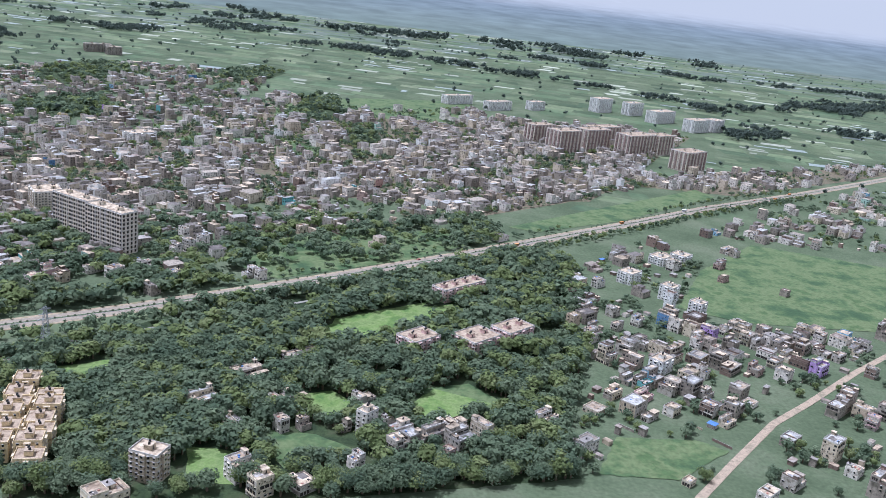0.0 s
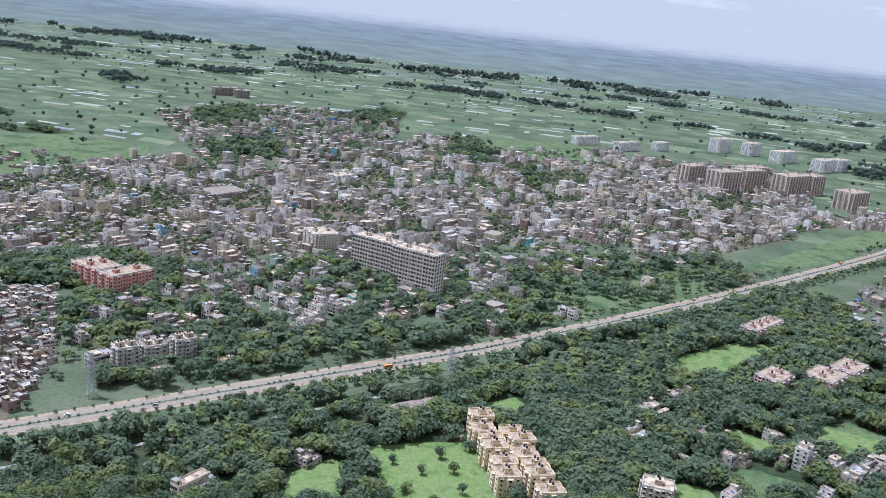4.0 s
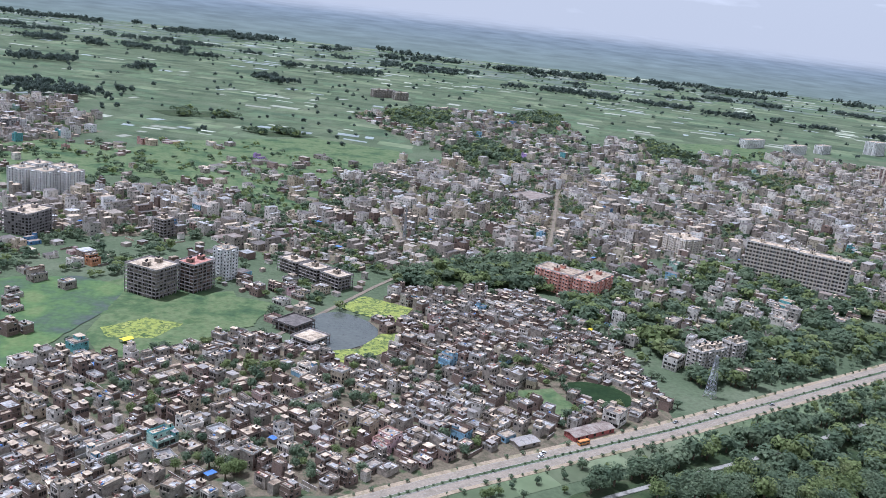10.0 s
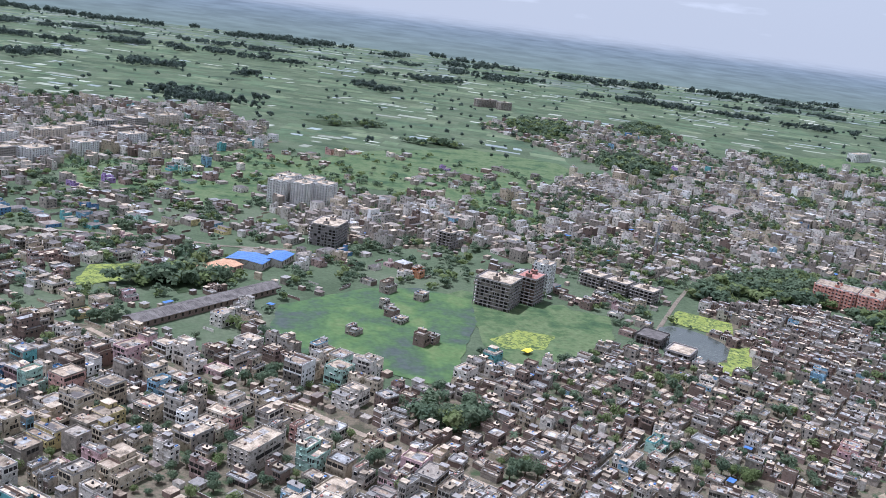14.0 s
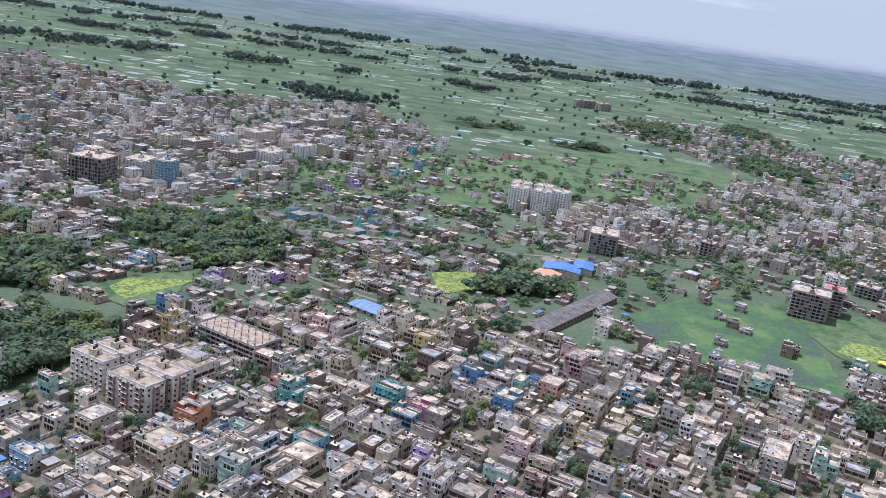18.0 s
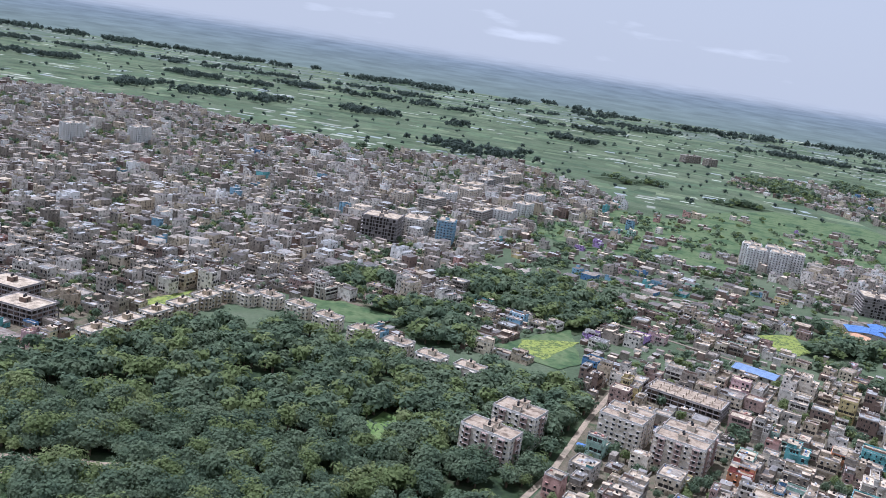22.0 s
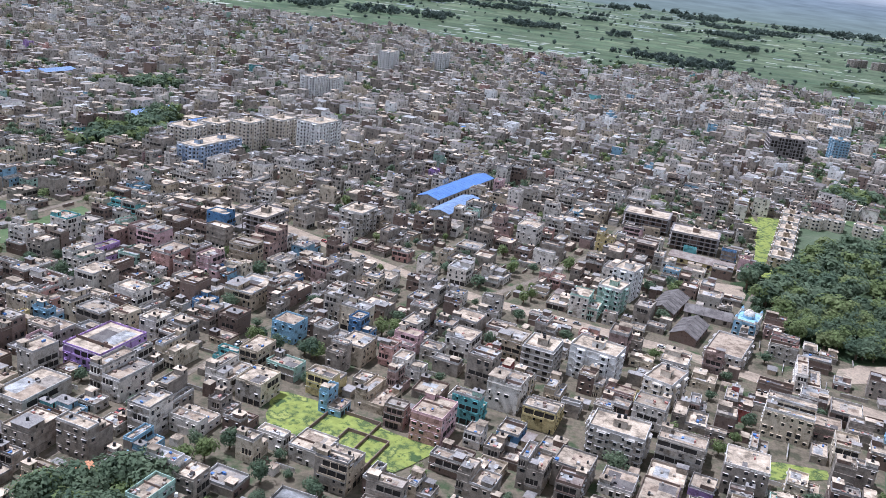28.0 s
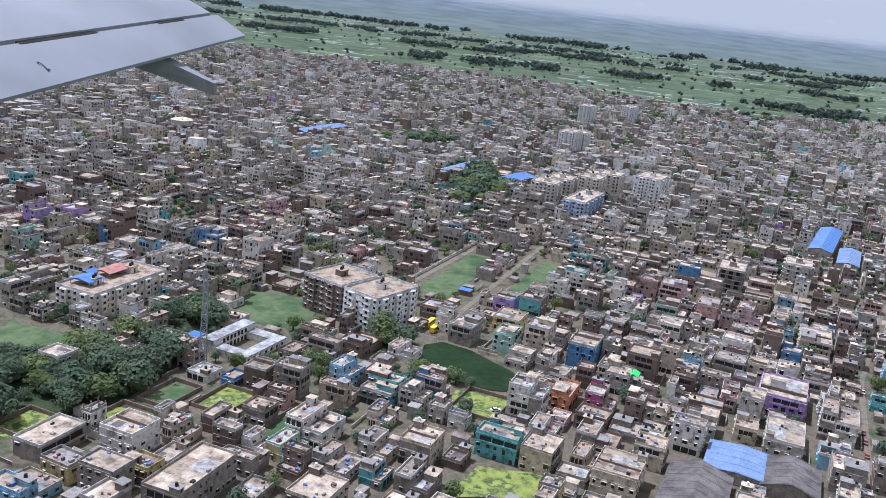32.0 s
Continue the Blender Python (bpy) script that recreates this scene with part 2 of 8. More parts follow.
material("leaf_light", [(0.142, 0.182, 0.072), (0.185, 0.229, 0.091), (0.213, 0.243, 0.109)], 0.8, 0.06, 0.7, 0.15, "island", 0.22)
# distant foliage: bluer grey than leaf, haze mixed into its colour
material("leaf_far_hazed", [(0.074, 0.098, 0.082), (0.098, 0.124, 0.100)], 0.85, 0.03, 0.5, 0.12, "island", 0.3)
material("wing_white", [(0.34, 0.34, 0.35), (0.38, 0.38, 0.39)], 0.6, 0.5, 5.0, 0.3)
material("wing_skin", [(0.205, 0.212, 0.222), (0.22, 0.228, 0.238), (0.235, 0.243, 0.253)], 0.6, 0.1, 0.6, 0.45)
material("wing_lower", [(0.20, 0.195, 0.185), (0.26, 0.25, 0.24)], 0.6, 0.6, 5.0, 0.3)
material("steel_grey", [(0.30, 0.31, 0.32), (0.38, 0.39, 0.40)], 0.5, 1.0, 4.0, 0.4, metal=0.6)
material("white_paint", [(0.62, 0.62, 0.60), (0.74, 0.74, 0.73)], 0.5, 0.5, 3.0, 0.4)
material("truck_orange", [(0.5, 0.2, 0.05), (0.55, 0.25, 0.08)], 0.5, 0.5, 3.0, 0.4)

for _n in ("leaf", "leaf_light", "leaf_far_hazed"):
    # light passes through leaves
    _t = MATS[_n].node_tree
    _p = _t.nodes["Principled BSDF"]
    _tr = _t.nodes.new("ShaderNodeBsdfTranslucent")
    _mx = _t.nodes.new("ShaderNodeMixShader")
    _mx.inputs[0].default_value = 0.5
    _t.links.new(_p.inputs["Base Color"].links[0].from_socket, _tr.inputs["Color"])
    _t.links.new(_p.outputs[0], _mx.inputs[1])
    _t.links.new(_tr.outputs[0], _mx.inputs[2])
    _t.links.new(_mx.outputs[0], _t.nodes["Material Output"].inputs["Surface"])

# ================= mesh building =================


class Solid:
    """Collects boxes, quads and prisms, with a material for each face, into one mesh."""

    def __init__(self):
        self.v, self.f, self.m, self.slots = [], [], [], []

    def slot(self, name):
        if name not in self.slots:
            self.slots.append(name)
        return self.slots.index(name)

    def face(self, pts, mat):
        n = len(self.v)
        self.v.extend(pts)
        self.f.append(tuple(range(n, n + len(pts))))
        self.m.append(self.slot(mat))

    def box(self, at, x0, x1, y0, y1, z0, z1, mat, top=None, sides=None, bottom=False):
        """A box in the frame at = (x, y, cos, sin). sides: materials of the -y, +x, +y and -x faces."""
        ox, oy, c, s = at
        n = len(self.v)
        q = [(ox + c * x - s * y, oy + s * x + c * y) for x, y in ((x0, y0), (x1, y0), (x1, y1), (x0, y1))]
        self.v.extend([(x, y, z0) for x, y in q])
        self.v.extend([(x, y, z1) for x, y in q])
        k = self.slot(mat)
        for j in range(4):
            self.f.append((n + j, n + (j + 1) % 4, n + 4 + (j + 1) % 4, n + 4 + j))
            self.m.append(self.slot(sides[j]) if sides else k)
        self.f.append((n + 4, n + 5, n + 6, n + 7))
        self.m.append(self.slot(top) if top else k)
        if bottom:
            self.f.append((n + 3, n + 2, n + 1, n))
            self.m.append(k)

    def prism(self, at, x, y, z0, z1, r, mat, sides=10, r2=None):
        ox, oy, c, s = at
        r2 = r if r2 is None else r2
        n = len(self.v)
        px, py = ox + c * x - s * y, oy + s * x + c * y
        for z, rr in ((z0, r), (z1, r2)):
            for j in range(sides):
                a = 2 * math.pi * j / sides
                self.v.append((px + rr * math.cos(a), py + rr * math.sin(a), z))
        k = self.slot(mat)
        for j in range(sides):
            j2 = (j + 1) % sides
            self.f.append((n + j, n + j2, n + sides + j2, n + sides + j))
            self.m.append(k)
        self.f.append(tuple(range(n + sides, n + 2 * sides)))
        self.m.append(k)

    def gable(self, at, x0, x1, y0, y1, z0, z1, wall, roof, over=0.6):
        """A shed's roof: ridge along x, gable ends in the wall's material, the roof sheets with thickness."""
        ox, oy, c, s = at

        def w(x, y, z):
            return (ox + c * x - s * y, oy + s * x + c * y, z)
        ym = (y0 + y1) / 2
        for x in (x0, x1):
            self.face([w(x, y0, z0), w(x, y1, z0), w(x, ym, z1)], wall)
        for ya in (y0 - over, y1 + over):
            ze = z0 - over * (z1 - z0) / (ym - y0)
            a, b = w(x0 - over, ya, ze), w(x1 + over, ya, ze)
            d, e = w(x1 + over, ym, z1 + 0.02), w(x0 - over, ym, z1 + 0.02)
            up = [(p[0], p[1], p[2] + 0.12) for p in (a, b, d, e)]
            self.face([a, b, d, e], roof)
            self.face(up, roof)
            self.face([a, b, up[1], up[0]], roof)

    def beam(self, p, q, r, mat):
        """A thin square bar from p to q."""
        p, q = Vector(p), Vector(q)
        d = (q - p).normalized()
        u = d.orthogonal().normalized() * r
        w = d.cross(u)
        n = len(self.v)
        for e in (p, q):
            for k in (u + w, w - u, -u - w, u - w):
                self.v.append(tuple(e + k))
        k = self.slot(mat)
        for j in range(4):
            self.f.append((n + j, n + (j + 1) % 4, n + 4 + (j + 1) % 4, n + 4 + j))
            self.m.append(k)

    def mesh(self, name):
        me = bpy.data.meshes.new(name)
        me.from_pydata([(S * x, S * y, S * z) for x, y, z in self.v], [], self.f)
        for s in self.slots:
            me.materials.append(MATS[s])
        if len(self.slots) > 1:
            me.polygons.foreach_set("material_index", self.m)
        me.update()
        return me


def part(name, solid, parent=None, label=""):
    """Links a Solid as one mesh object, under its thing if there is one."""
    if not solid.f:
        return None
    ob = new(name, solid.mesh(name))
    ob.parent = parent
    if label:
        tagged(ob, label)
    if name in ("glazing", "open_storey", "columns", "roof_clutter", "roof_ribs", "trunks", "floor_slab"):
        tagged(ob, kind="stuff")
    return ob


def at_pose(x, y, deg):
    return (x, y, math.cos(radians(deg)), math.sin(radians(deg)))


def inside(poly, x, y):
    """Which of the points lie in the polygon (numpy arrays)."""
    x, y = np.asarray(x, float), np.asarray(y, float)
    hit = np.zeros(x.shape, bool)
    n = len(poly)
    for i in range(n):
        (x1, y1), (x2, y2) = poly[i], poly[(i + 1) % n]
        if y1 == y2:
            continue
        cross = ((y1 > y) != (y2 > y)) & (x < (x2 - x1) * (y - y1) / (y2 - y1) + x1)
        hit ^= cross
    return hit


def flat(name, poly, z, mat, label="", category="", kind="structure"):
    """A level patch of ground."""
    bm = bmesh.new()
    vs = [bm.verts.new((S * x, S * y, S * z)) for x, y in poly]
    bm.faces.new(vs)
    bmesh.ops.triangulate(bm, faces=bm.faces[:])
    for f in bm.faces:
        if f.normal.z < 0:
            f.normal_flip()
    me = bpy.data.meshes.new(name)
    bm.to_mesh(me)
    bm.free()
    me.materials.append(MATS[mat])
    return tagged(new(name, me), label, category, kind=kind)


def smooth_poly(poly, rounds=2):
    """Rounds off a polygon's corners, as banks and field edges are."""
    for _ in range(rounds):
        out = []
        for (x1, y1), (x2, y2) in zip(poly, poly[1:] + poly[:1]):
            out += [(0.75 * x1 + 0.25 * x2, 0.75 * y1 + 0.25 * y2), (0.25 * x1 + 0.75 * x2, 0.25 * y1 + 0.75 * y2)]
        poly = out
    return poly


def offset_line(line, d):
    """The polyline moved d metres to its left."""
    out = []
    for i, (x, y) in enumerate(line):
        x1, y1 = line[max(0, i - 1)]
        x2, y2 = line[min(len(line) - 1, i + 1)]
        l = math.hypot(x2 - x1, y2 - y1)
        out.append((x - d * (y2 - y1) / l, y + d * (x2 - x1) / l))
    return out


def densify(line, step):
    out = []
    for (x1, y1), (x2, y2) in zip(line, line[1:]):
        n = max(1, int(math.hypot(x2 - x1, y2 - y1) / step))
        out += [(x1 + (x2 - x1) * k / n, y1 + (y2 - y1) * k / n) for k in range(n)]
    return out + [line[-1]]


def strip(solid, line, d0, d1, z, mat, thick=0.0):
    """A band along the line, from d0 to d1 metres to its left, with raised edges if it is thick."""
    a, b = offset_line(line, d0), offset_line(line, d1)
    for i in range(len(line) - 1):
        p = [(*a[i], z), (*a[i + 1], z), (*b[i + 1], z), (*b[i], z)]
        solid.face(p, mat)
        if thick:
            for u, w in ((0, 1), (2, 3)):
                solid.face([p[u], p[w], (p[w][0], p[w][1], z - thick), (p[u][0], p[u][1], z - thick)], mat)


# what ground is taken, in cells of 2 m
GX0, GY0, CELL = -3400, -400, 2.0
TAKEN = np.zeros((2900, 1900), bool)


def cells(x, y):
    i = ((np.asarray(x) - GX0) / CELL).astype(int)
    j = ((np.asarray(y) - GY0) / CELL).astype(int)
    return np.clip(i, 0, TAKEN.shape[0] - 1), np.clip(j, 0, TAKEN.shape[1] - 1)


def footprint(x, y, deg, w, d, grow=0.0):
    c, s = math.cos(radians(deg)), math.sin(radians(deg))
    nx, ny = max(2, int(w / 1.5) + 1), max(2, int(d / 1.5) + 1)
    u, v = np.meshgrid(np.linspace(-w / 2 - grow, w / 2 + grow, nx), np.linspace(-d / 2 - grow, d / 2 + grow, ny))
    return cells(x + c * u - s * v, y + s * u + c * v)


def take_poly(poly):
    xs, ys = [p[0] for p in poly], [p[1] for p in poly]
    u, v = np.meshgrid(np.arange(min(xs), max(xs) + 1, CELL), np.arange(min(ys), max(ys) + 1, CELL))
    hit = inside(poly, u, v)
    TAKEN[cells(u[hit], v[hit])] = True


def take_line(line, half):
    for x, y in densify(line, 2.0):
        i, j = cells(x, y)
        k = int(half / CELL)
        TAKEN[i - k:i + k + 1, j - k:j + k + 1] = True

# ================= the plan =================
def town_angle(x):
    """The bearing of the streets, which turns along the town."""
    if x > -150:
        return 43.0
    if x > -950:
        return 53.0
    if x > -1700:
        return 60.0
    return 69.0


HIGHWAY = [(-1060, 130), (-860, 262), (-669, 388), (-521, 478), (-376, 575), (-201, 692), (-60, 800), (93, 925), (340, 1139), (520, 1300), (760, 1490), (1080, 1760), (1700, 2300)]
DRAIN = [(-900, 175), (-700, 305), (-581, 386), (-511, 428), (-445, 466), (-330, 545), (-150, 672), (0, 790)]
LANES = [  # half width, line
    (5.0, [(180, 415), (220, 467), (260, 514), (315, 577), (361, 617), (440, 690), (560, 790)]),
    (9.0, [(-2160, 395), (-2073, 333), (-2014, 291), (-1970, 265), (-1924, 247), (-1868, 224), (-1831, 202), (-1781, 177), (-1700, 130)]),
    (4.0, [(-1970, 265), (-1939, 303), (-1897, 365), (-1860, 450)]),
    (3.5, [(-1849, 219), (-1801, 320), (-1782, 356)]),
    (2.6, [(-1960, 400), (-2014, 308), (-2077, 186), (-2119, 75), (-2150, -20)]),
    (4.0, [(-2310, 262), (-2277, 346), (-2230, 440)]),
    (3.5, [(-2285, 205), (-2269, 252), (-2222, 390)]),
    (4.0, [(-2540, 180), (-2491, 271), (-2448, 386), (-2420, 480)]),
    (4.5, [(-1200, 500), (-1146, 460), (-1098, 424), (-1036, 407), (-981, 371), (-929, 339), (-860, 300)]),
    (5.0, [(-1400, 720), (-1297, 734), (-1211, 745), (-1165, 740), (-1060, 760)]),
    (4.0, [(-1420, 630), (-1352, 585), (-1305, 553), (-1241, 514), (-1195, 490)]),
    (3.6, [(-1540, 190), (-1510, 242), (-1480, 298), (-1448, 378), (-1420, 440)]),
    (4.0, [(-795, 580), (-782, 606), (-730, 720), (-690, 800)]),
    (4.5, [(-460, 1330), (-477, 1273), (-523, 1005), (-540, 930)]),
    (2.4, [(-329, 440), (-311, 458), (-283, 471), (-260, 496), (-226, 518), (-220, 548)]),
    (4.0, [(-735, 1060), (-720, 1003), (-702, 875)]),
]
ZONES = [  # kind of quarter, its outline
    ("sparse", [(-100, 560), (0, 570), (105, 545), (60, 500), (-30, 470), (-110, 480)]),  # clearing in the south wood
    ("wood", [(-250, 581), (-141, 712), (29, 840), (160, 956), (226, 954), (225, 823), (190, 720), (200, 700), (172, 612), (150, 545), (146, 480), (-4, 440), (-183, 419)]),  # south_wood
    ("wood", [(-613, 377), (-542, 429), (-378, 527), (-116, 707), (121, 888), (-119, 436), (-382, 402)]),  # south_wood_w
    ("sparse", [(146, 480), (150, 545), (172, 612), (205, 705), (330, 830), (360, 780), (262, 472)]),
    ("sparse", [(218, 911), (359, 1064), (398, 982), (311, 796), (362, 778), (521, 783), (351, 482), (262, 472), (334, 589), (279, 563), (210, 626), (186, 688)]),  # east_village
    ("sparse", [(436, 1115), (682, 1360), (1003, 1636), (712, 1122), (524, 1117)]),  # far_east_village
    ("grove", [(-379, 891), (-226, 967), (-66, 1024), (141, 1097), (166, 1003), (30, 887), (-149, 753), (-279, 649)]),  # north_grove
    ("dense", [(-528, 1252), (-368, 1691), (-230, 2055), (-44, 1963), (214, 2150), (321, 1687), (522, 1522), (687, 1621), (1171, 1934), (1093, 1795), (608, 1415), (431, 1416), (281, 1242), (135, 1109), (30, 1176), (-103, 1122), (-256, 1091), (-442, 1043)]),  # north_town
    ("mixed", [(-853, 2034), (-669, 2390), (-296, 1906), (-368, 1691), (-536, 1269)]),  # hamlet_w
    ("dense", [(-861, 931), (-863, 1129), (-768, 1367), (-646, 1437), (-495, 1436), (-192, 1977), (367, 2060), (747, 2065), (323, 1266), (0, 1167), (-172, 1074), (-334, 977), (-509, 882), (-584, 837), (-703, 820), (-798, 789)]),  # mid_town
    ("mixed", [(-793, 2105), (-673, 2357), (-306, 2399), (-292, 2053), (-461, 1543), (-589, 1599), (-721, 1834)]),  # hamlet_n
    ("slum", [(-574, 465), (-514, 516), (-514, 497), (-565, 442)]),
    ("slum", [(-888, 502), (-843, 559), (-751, 544), (-707, 714), (-584, 762), (-548, 669), (-520, 588), (-514, 515), (-611, 436), (-688, 388), (-819, 352)]),  # slum_hwy
    ("grove", [(-567, 700), (-506, 851), (-363, 907), (-231, 804), (-137, 811), (-140, 745), (-278, 658), (-397, 576), (-473, 551), (-513, 607)]),  # campus
    ("dense", [(-931, 882), (-908, 1045), (-814, 1216), (-728, 1366), (-563, 1358), (-282, 1463), (-61, 1122), (-334, 1139), (-386, 970), (-513, 922), (-640, 848), (-758, 779), (-874, 809)]),  # pond_town
    ("slum", [(-956, 488), (-833, 584), (-765, 562), (-697, 618), (-611, 703), (-560, 659), (-537, 567), (-609, 427), (-699, 370), (-934, 327), (-991, 375), (-999, 432)]),  # slum_mid
    ("dense", [(-1175, 476), (-1138, 457), (-1092, 512), (-1027, 499), (-992, 434), (-989, 363), (-929, 339), (-967, 321), (-1091, 297)]),  # near_mid
    ("dense", [(-1709, 1612), (-1393, 1775), (-1296, 1407), (-1288, 1050), (-1380, 913)]),  # north_mid
    ("sparse", [(-1354, 1197), (-1017, 1467), (-767, 1347), (-912, 1082), (-1074, 1064), (-1209, 1103)]),  # green_lots
    ("dense", [(-1193, 1070), (-1038, 1011), (-911, 1064), (-710, 1440), (-564, 1424), (-358, 1443), (-490, 1058), (-688, 843), (-833, 876), (-1011, 798), (-1108, 825)]),  # white_complex
    ("sparse", [(-1368, 886), (-1256, 954), (-1108, 825), (-1089, 742), (-1155, 713), (-1214, 558)]),  # shed_row
    ("dense", [(-1473, 310), (-1456, 403), (-1418, 475), (-1272, 502), (-1195, 508), (-1141, 483), (-987, 483), (-1067, 323), (-1440, 180), (-1532, 188), (-1505, 240)]),  # near_19
    ("suburb", [(-1536, 536), (-1416, 733), (-1163, 717), (-1270, 541), (-1427, 477), (-1452, 467)]),  # garden_19
    ("dense", [(-2063, 1389), (-1851, 1464), (-1657, 1360), (-1336, 1528), (-1331, 1161), (-1496, 874), (-1499, 707), (-1544, 548), (-1660, 554)]),  # far_19
    ("sparse", [(-1490, 913), (-1331, 1161), (-1157, 1078), (-1181, 794), (-1418, 755)]),  # lots_19
    ("dense", [(-2558, 1672), (-2160, 1947), (-1788, 1508), (-1290, 1636), (-1232, 1347), (-1611, 658), (-1705, 646), (-1723, 556), (-1781, 491), (-1848, 357), (-1872, 337)]),  # far_23
    ("suburb", [(-1701, 606), (-1576, 724), (-1377, 626), (-1185, 680), (-1251, 546), (-1428, 447), (-1492, 474), (-1655, 532)]),  # garden_23
    ("dense", [(-2233, 255), (-2079, 468), (-1781, 612), (-1721, 478), (-1802, 292), (-1764, 216), (-1813, 108), (-2125, 45)]),  # near_28
    ("dense", [(-2437, 651), (-2437, 1687), (-2150, 1820), (-1519, 1538), (-1218, 1426), (-1721, 478), (-2079, 468), (-2229, 248)]),  # far_28
    ("dense", [(-2712, 550), (-2484, 695), (-2096, 859), (-2098, 279), (-2115, 71), (-2415, 3)]),  # near_32
    ("dense", [(-2794, 701), (-2886, 1785), (-2616, 1875), (-2279, 1943), (-1983, 1614), (-2178, 726), (-2642, 421)]),  # far_32
    ("wood", [(-1800, 251), (-1809, 343), (-1748, 395), (-1683, 460), (-1651, 466), (-1530, 435), (-1471, 434), (-1441, 415), (-1446, 380), (-1479, 300), (-1509, 242), (-1538, 192), (-1545, 150), (-1680, 120), (-1735, 218)]),  # big_wood
]
ZONES += [
    ("wood", [(-2304, 531), (-2272, 669), (-2228, 604), (-2247, 515), (-2285, 461)]), ("wood", [(-2428, 148), (-2408, 188), (-2384, 176), (-2400, 142)]),
    ("wood", [(-2466, 72), (-2442, 98), (-2416, 86), (-2428, 58)]), ("wood", [(-2334, 162), (-2318, 180), (-2298, 166), (-2314, 148)]), ("wood", [(-2122, 36), (-2096, 64), (-2072, 50), (-2090, 26)]),
    ("wood", [(-2410, 770), (-2330, 830), (-2290, 790), (-2370, 730)]), ("wood", [(-1660, 610), (-1600, 660), (-1570, 620), (-1630, 585)]), ("wood", [(-1480, 590), (-1400, 660), (-1370, 610), (-1440, 560)]),
    ("wood", [(-1230, 600), (-1170, 690), (-1150, 640), (-1200, 590)]), ("wood", [(-980, 410), (-950, 440), (-925, 420), (-955, 395)]), ("wood", [(-690, 790), (-590, 860), (-520, 880), (-560, 830)]),
    ("wood", [(-2460, 85), (-2453, 125), (-2411, 139), (-2393, 117), (-2408, 69), (-2437, 43)]),
    ("wood", [(-1486, 670), (-1438, 731), (-1380, 708), (-1382, 611), (-1431, 556), (-1469, 586)]),
    ("wood", [(-1602, 551), (-1573, 593), (-1518, 561), (-1510, 492), (-1555, 472)]),
    ("wood", [(-1553, 670), (-1505, 725), (-1417, 700), (-1407, 595), (-1476, 594)]),
    ("wood", [(-1193, 642), (-1155, 684), (-1134, 632), (-1164, 590)]),
    ("wood", [(-723, 751), (-557, 874), (-482, 817), (-487, 726), (-548, 677), (-549, 757), (-694, 726)]),
    ("dense", [(-1067, 323), (-985, 345), (-905, 340), (-820, 352), (-860, 262), (-1060, 215), (-1440, 110), (-1532, 188), (-1440, 180)]),  # southern edge
    ("dense", [(-1764, 205), (-1813, 108), (-2125, 45), (-2125, -60), (-1830, 0), (-1735, 60), (-1722, 140)]),
    ("dense", [(-2115, 71), (-2415, 3), (-2600, 40), (-2600, -60), (-2420, -110), (-2120, -60)]),
    ("dense", [(-2712, 550), (-2640, 1900), (-3390, 1900), (-3390, 500), (-2900, 200)]),  # western quarter
    ("mixed", [(-1600, 470), (-1100, 470), (-700, 560), (-470, 560), (-300, 760), (100, 1090), (500, 1450), (300, 1750), (-700, 1350), (-1200, 1250), (-1700, 900)]),  # gardens between the quarters
]
ZONES += [  # groves round the northern hamlet
    ("wood", [(-781, 2119), (-697, 2315), (-605, 2265), (-612, 2036), (-669, 1874), (-732, 1900)]), ("wood", [(-437, 2387), (-346, 2566), (-275, 2512), (-321, 2208), (-401, 2210)]), ("wood", [(-650, 1678), (-568, 1763), (-478, 1671), (-503, 1552), (-584, 1494), (-632, 1547)]), ("wood", [(-195, 2051), (-120, 2163), (-74, 1871), (-126, 1689), (-166, 1808)]), ("wood", [(-60, 1633), (-15, 1759), (4, 1609), (-39, 1476)]),
    ("wood", [(-1240, 1750), (-1120, 1830), (-1060, 1770), (-1180, 1690)]), ("wood", [(-1020, 1600), (-930, 1650), (-880, 1610), (-970, 1560)]), ("wood", [(-1760, 1620), (-1690, 1690), (-1610, 1660), (-1690, 1590)]),
]
MEADOWS = [  # wet pasture with few houses
    [(-332, 1409), (-290, 1555), (-200, 1550), (-117, 1497), (-67, 1451), (-129, 1372), (-205, 1413), (-289, 1322)],
    [(-254, 1868), (-64, 2144), (234, 2311), (167, 1896), (60, 1873), (-62, 1871), (-169, 1682)],
    [(-443, 1533), (-367, 1649), (-335, 1528), (-408, 1428)],
    [(-1450, 1058), (-1392, 935), (-1335, 906), (-1285, 960), (-1240, 897), (-1178, 901), (-1175, 1006), (-1089, 1094), (-966, 1108), (-926, 1053), (-832, 1125), (-740, 1363), (-691, 1408), (-729, 1548), (-886, 1600), (-1069, 1435), (-1149, 1284), (-1259, 1306), (-1346, 1131), (-1420, 1145)],
    [(-959, 1131), (-876, 960), (-815, 962), (-819, 1210), (-784, 1385), (-850, 1400), (-1000, 1200)],
    [(-131, 833), (-85, 948), (86, 1028), (156, 1027), (53, 906), (-85, 803)],
]
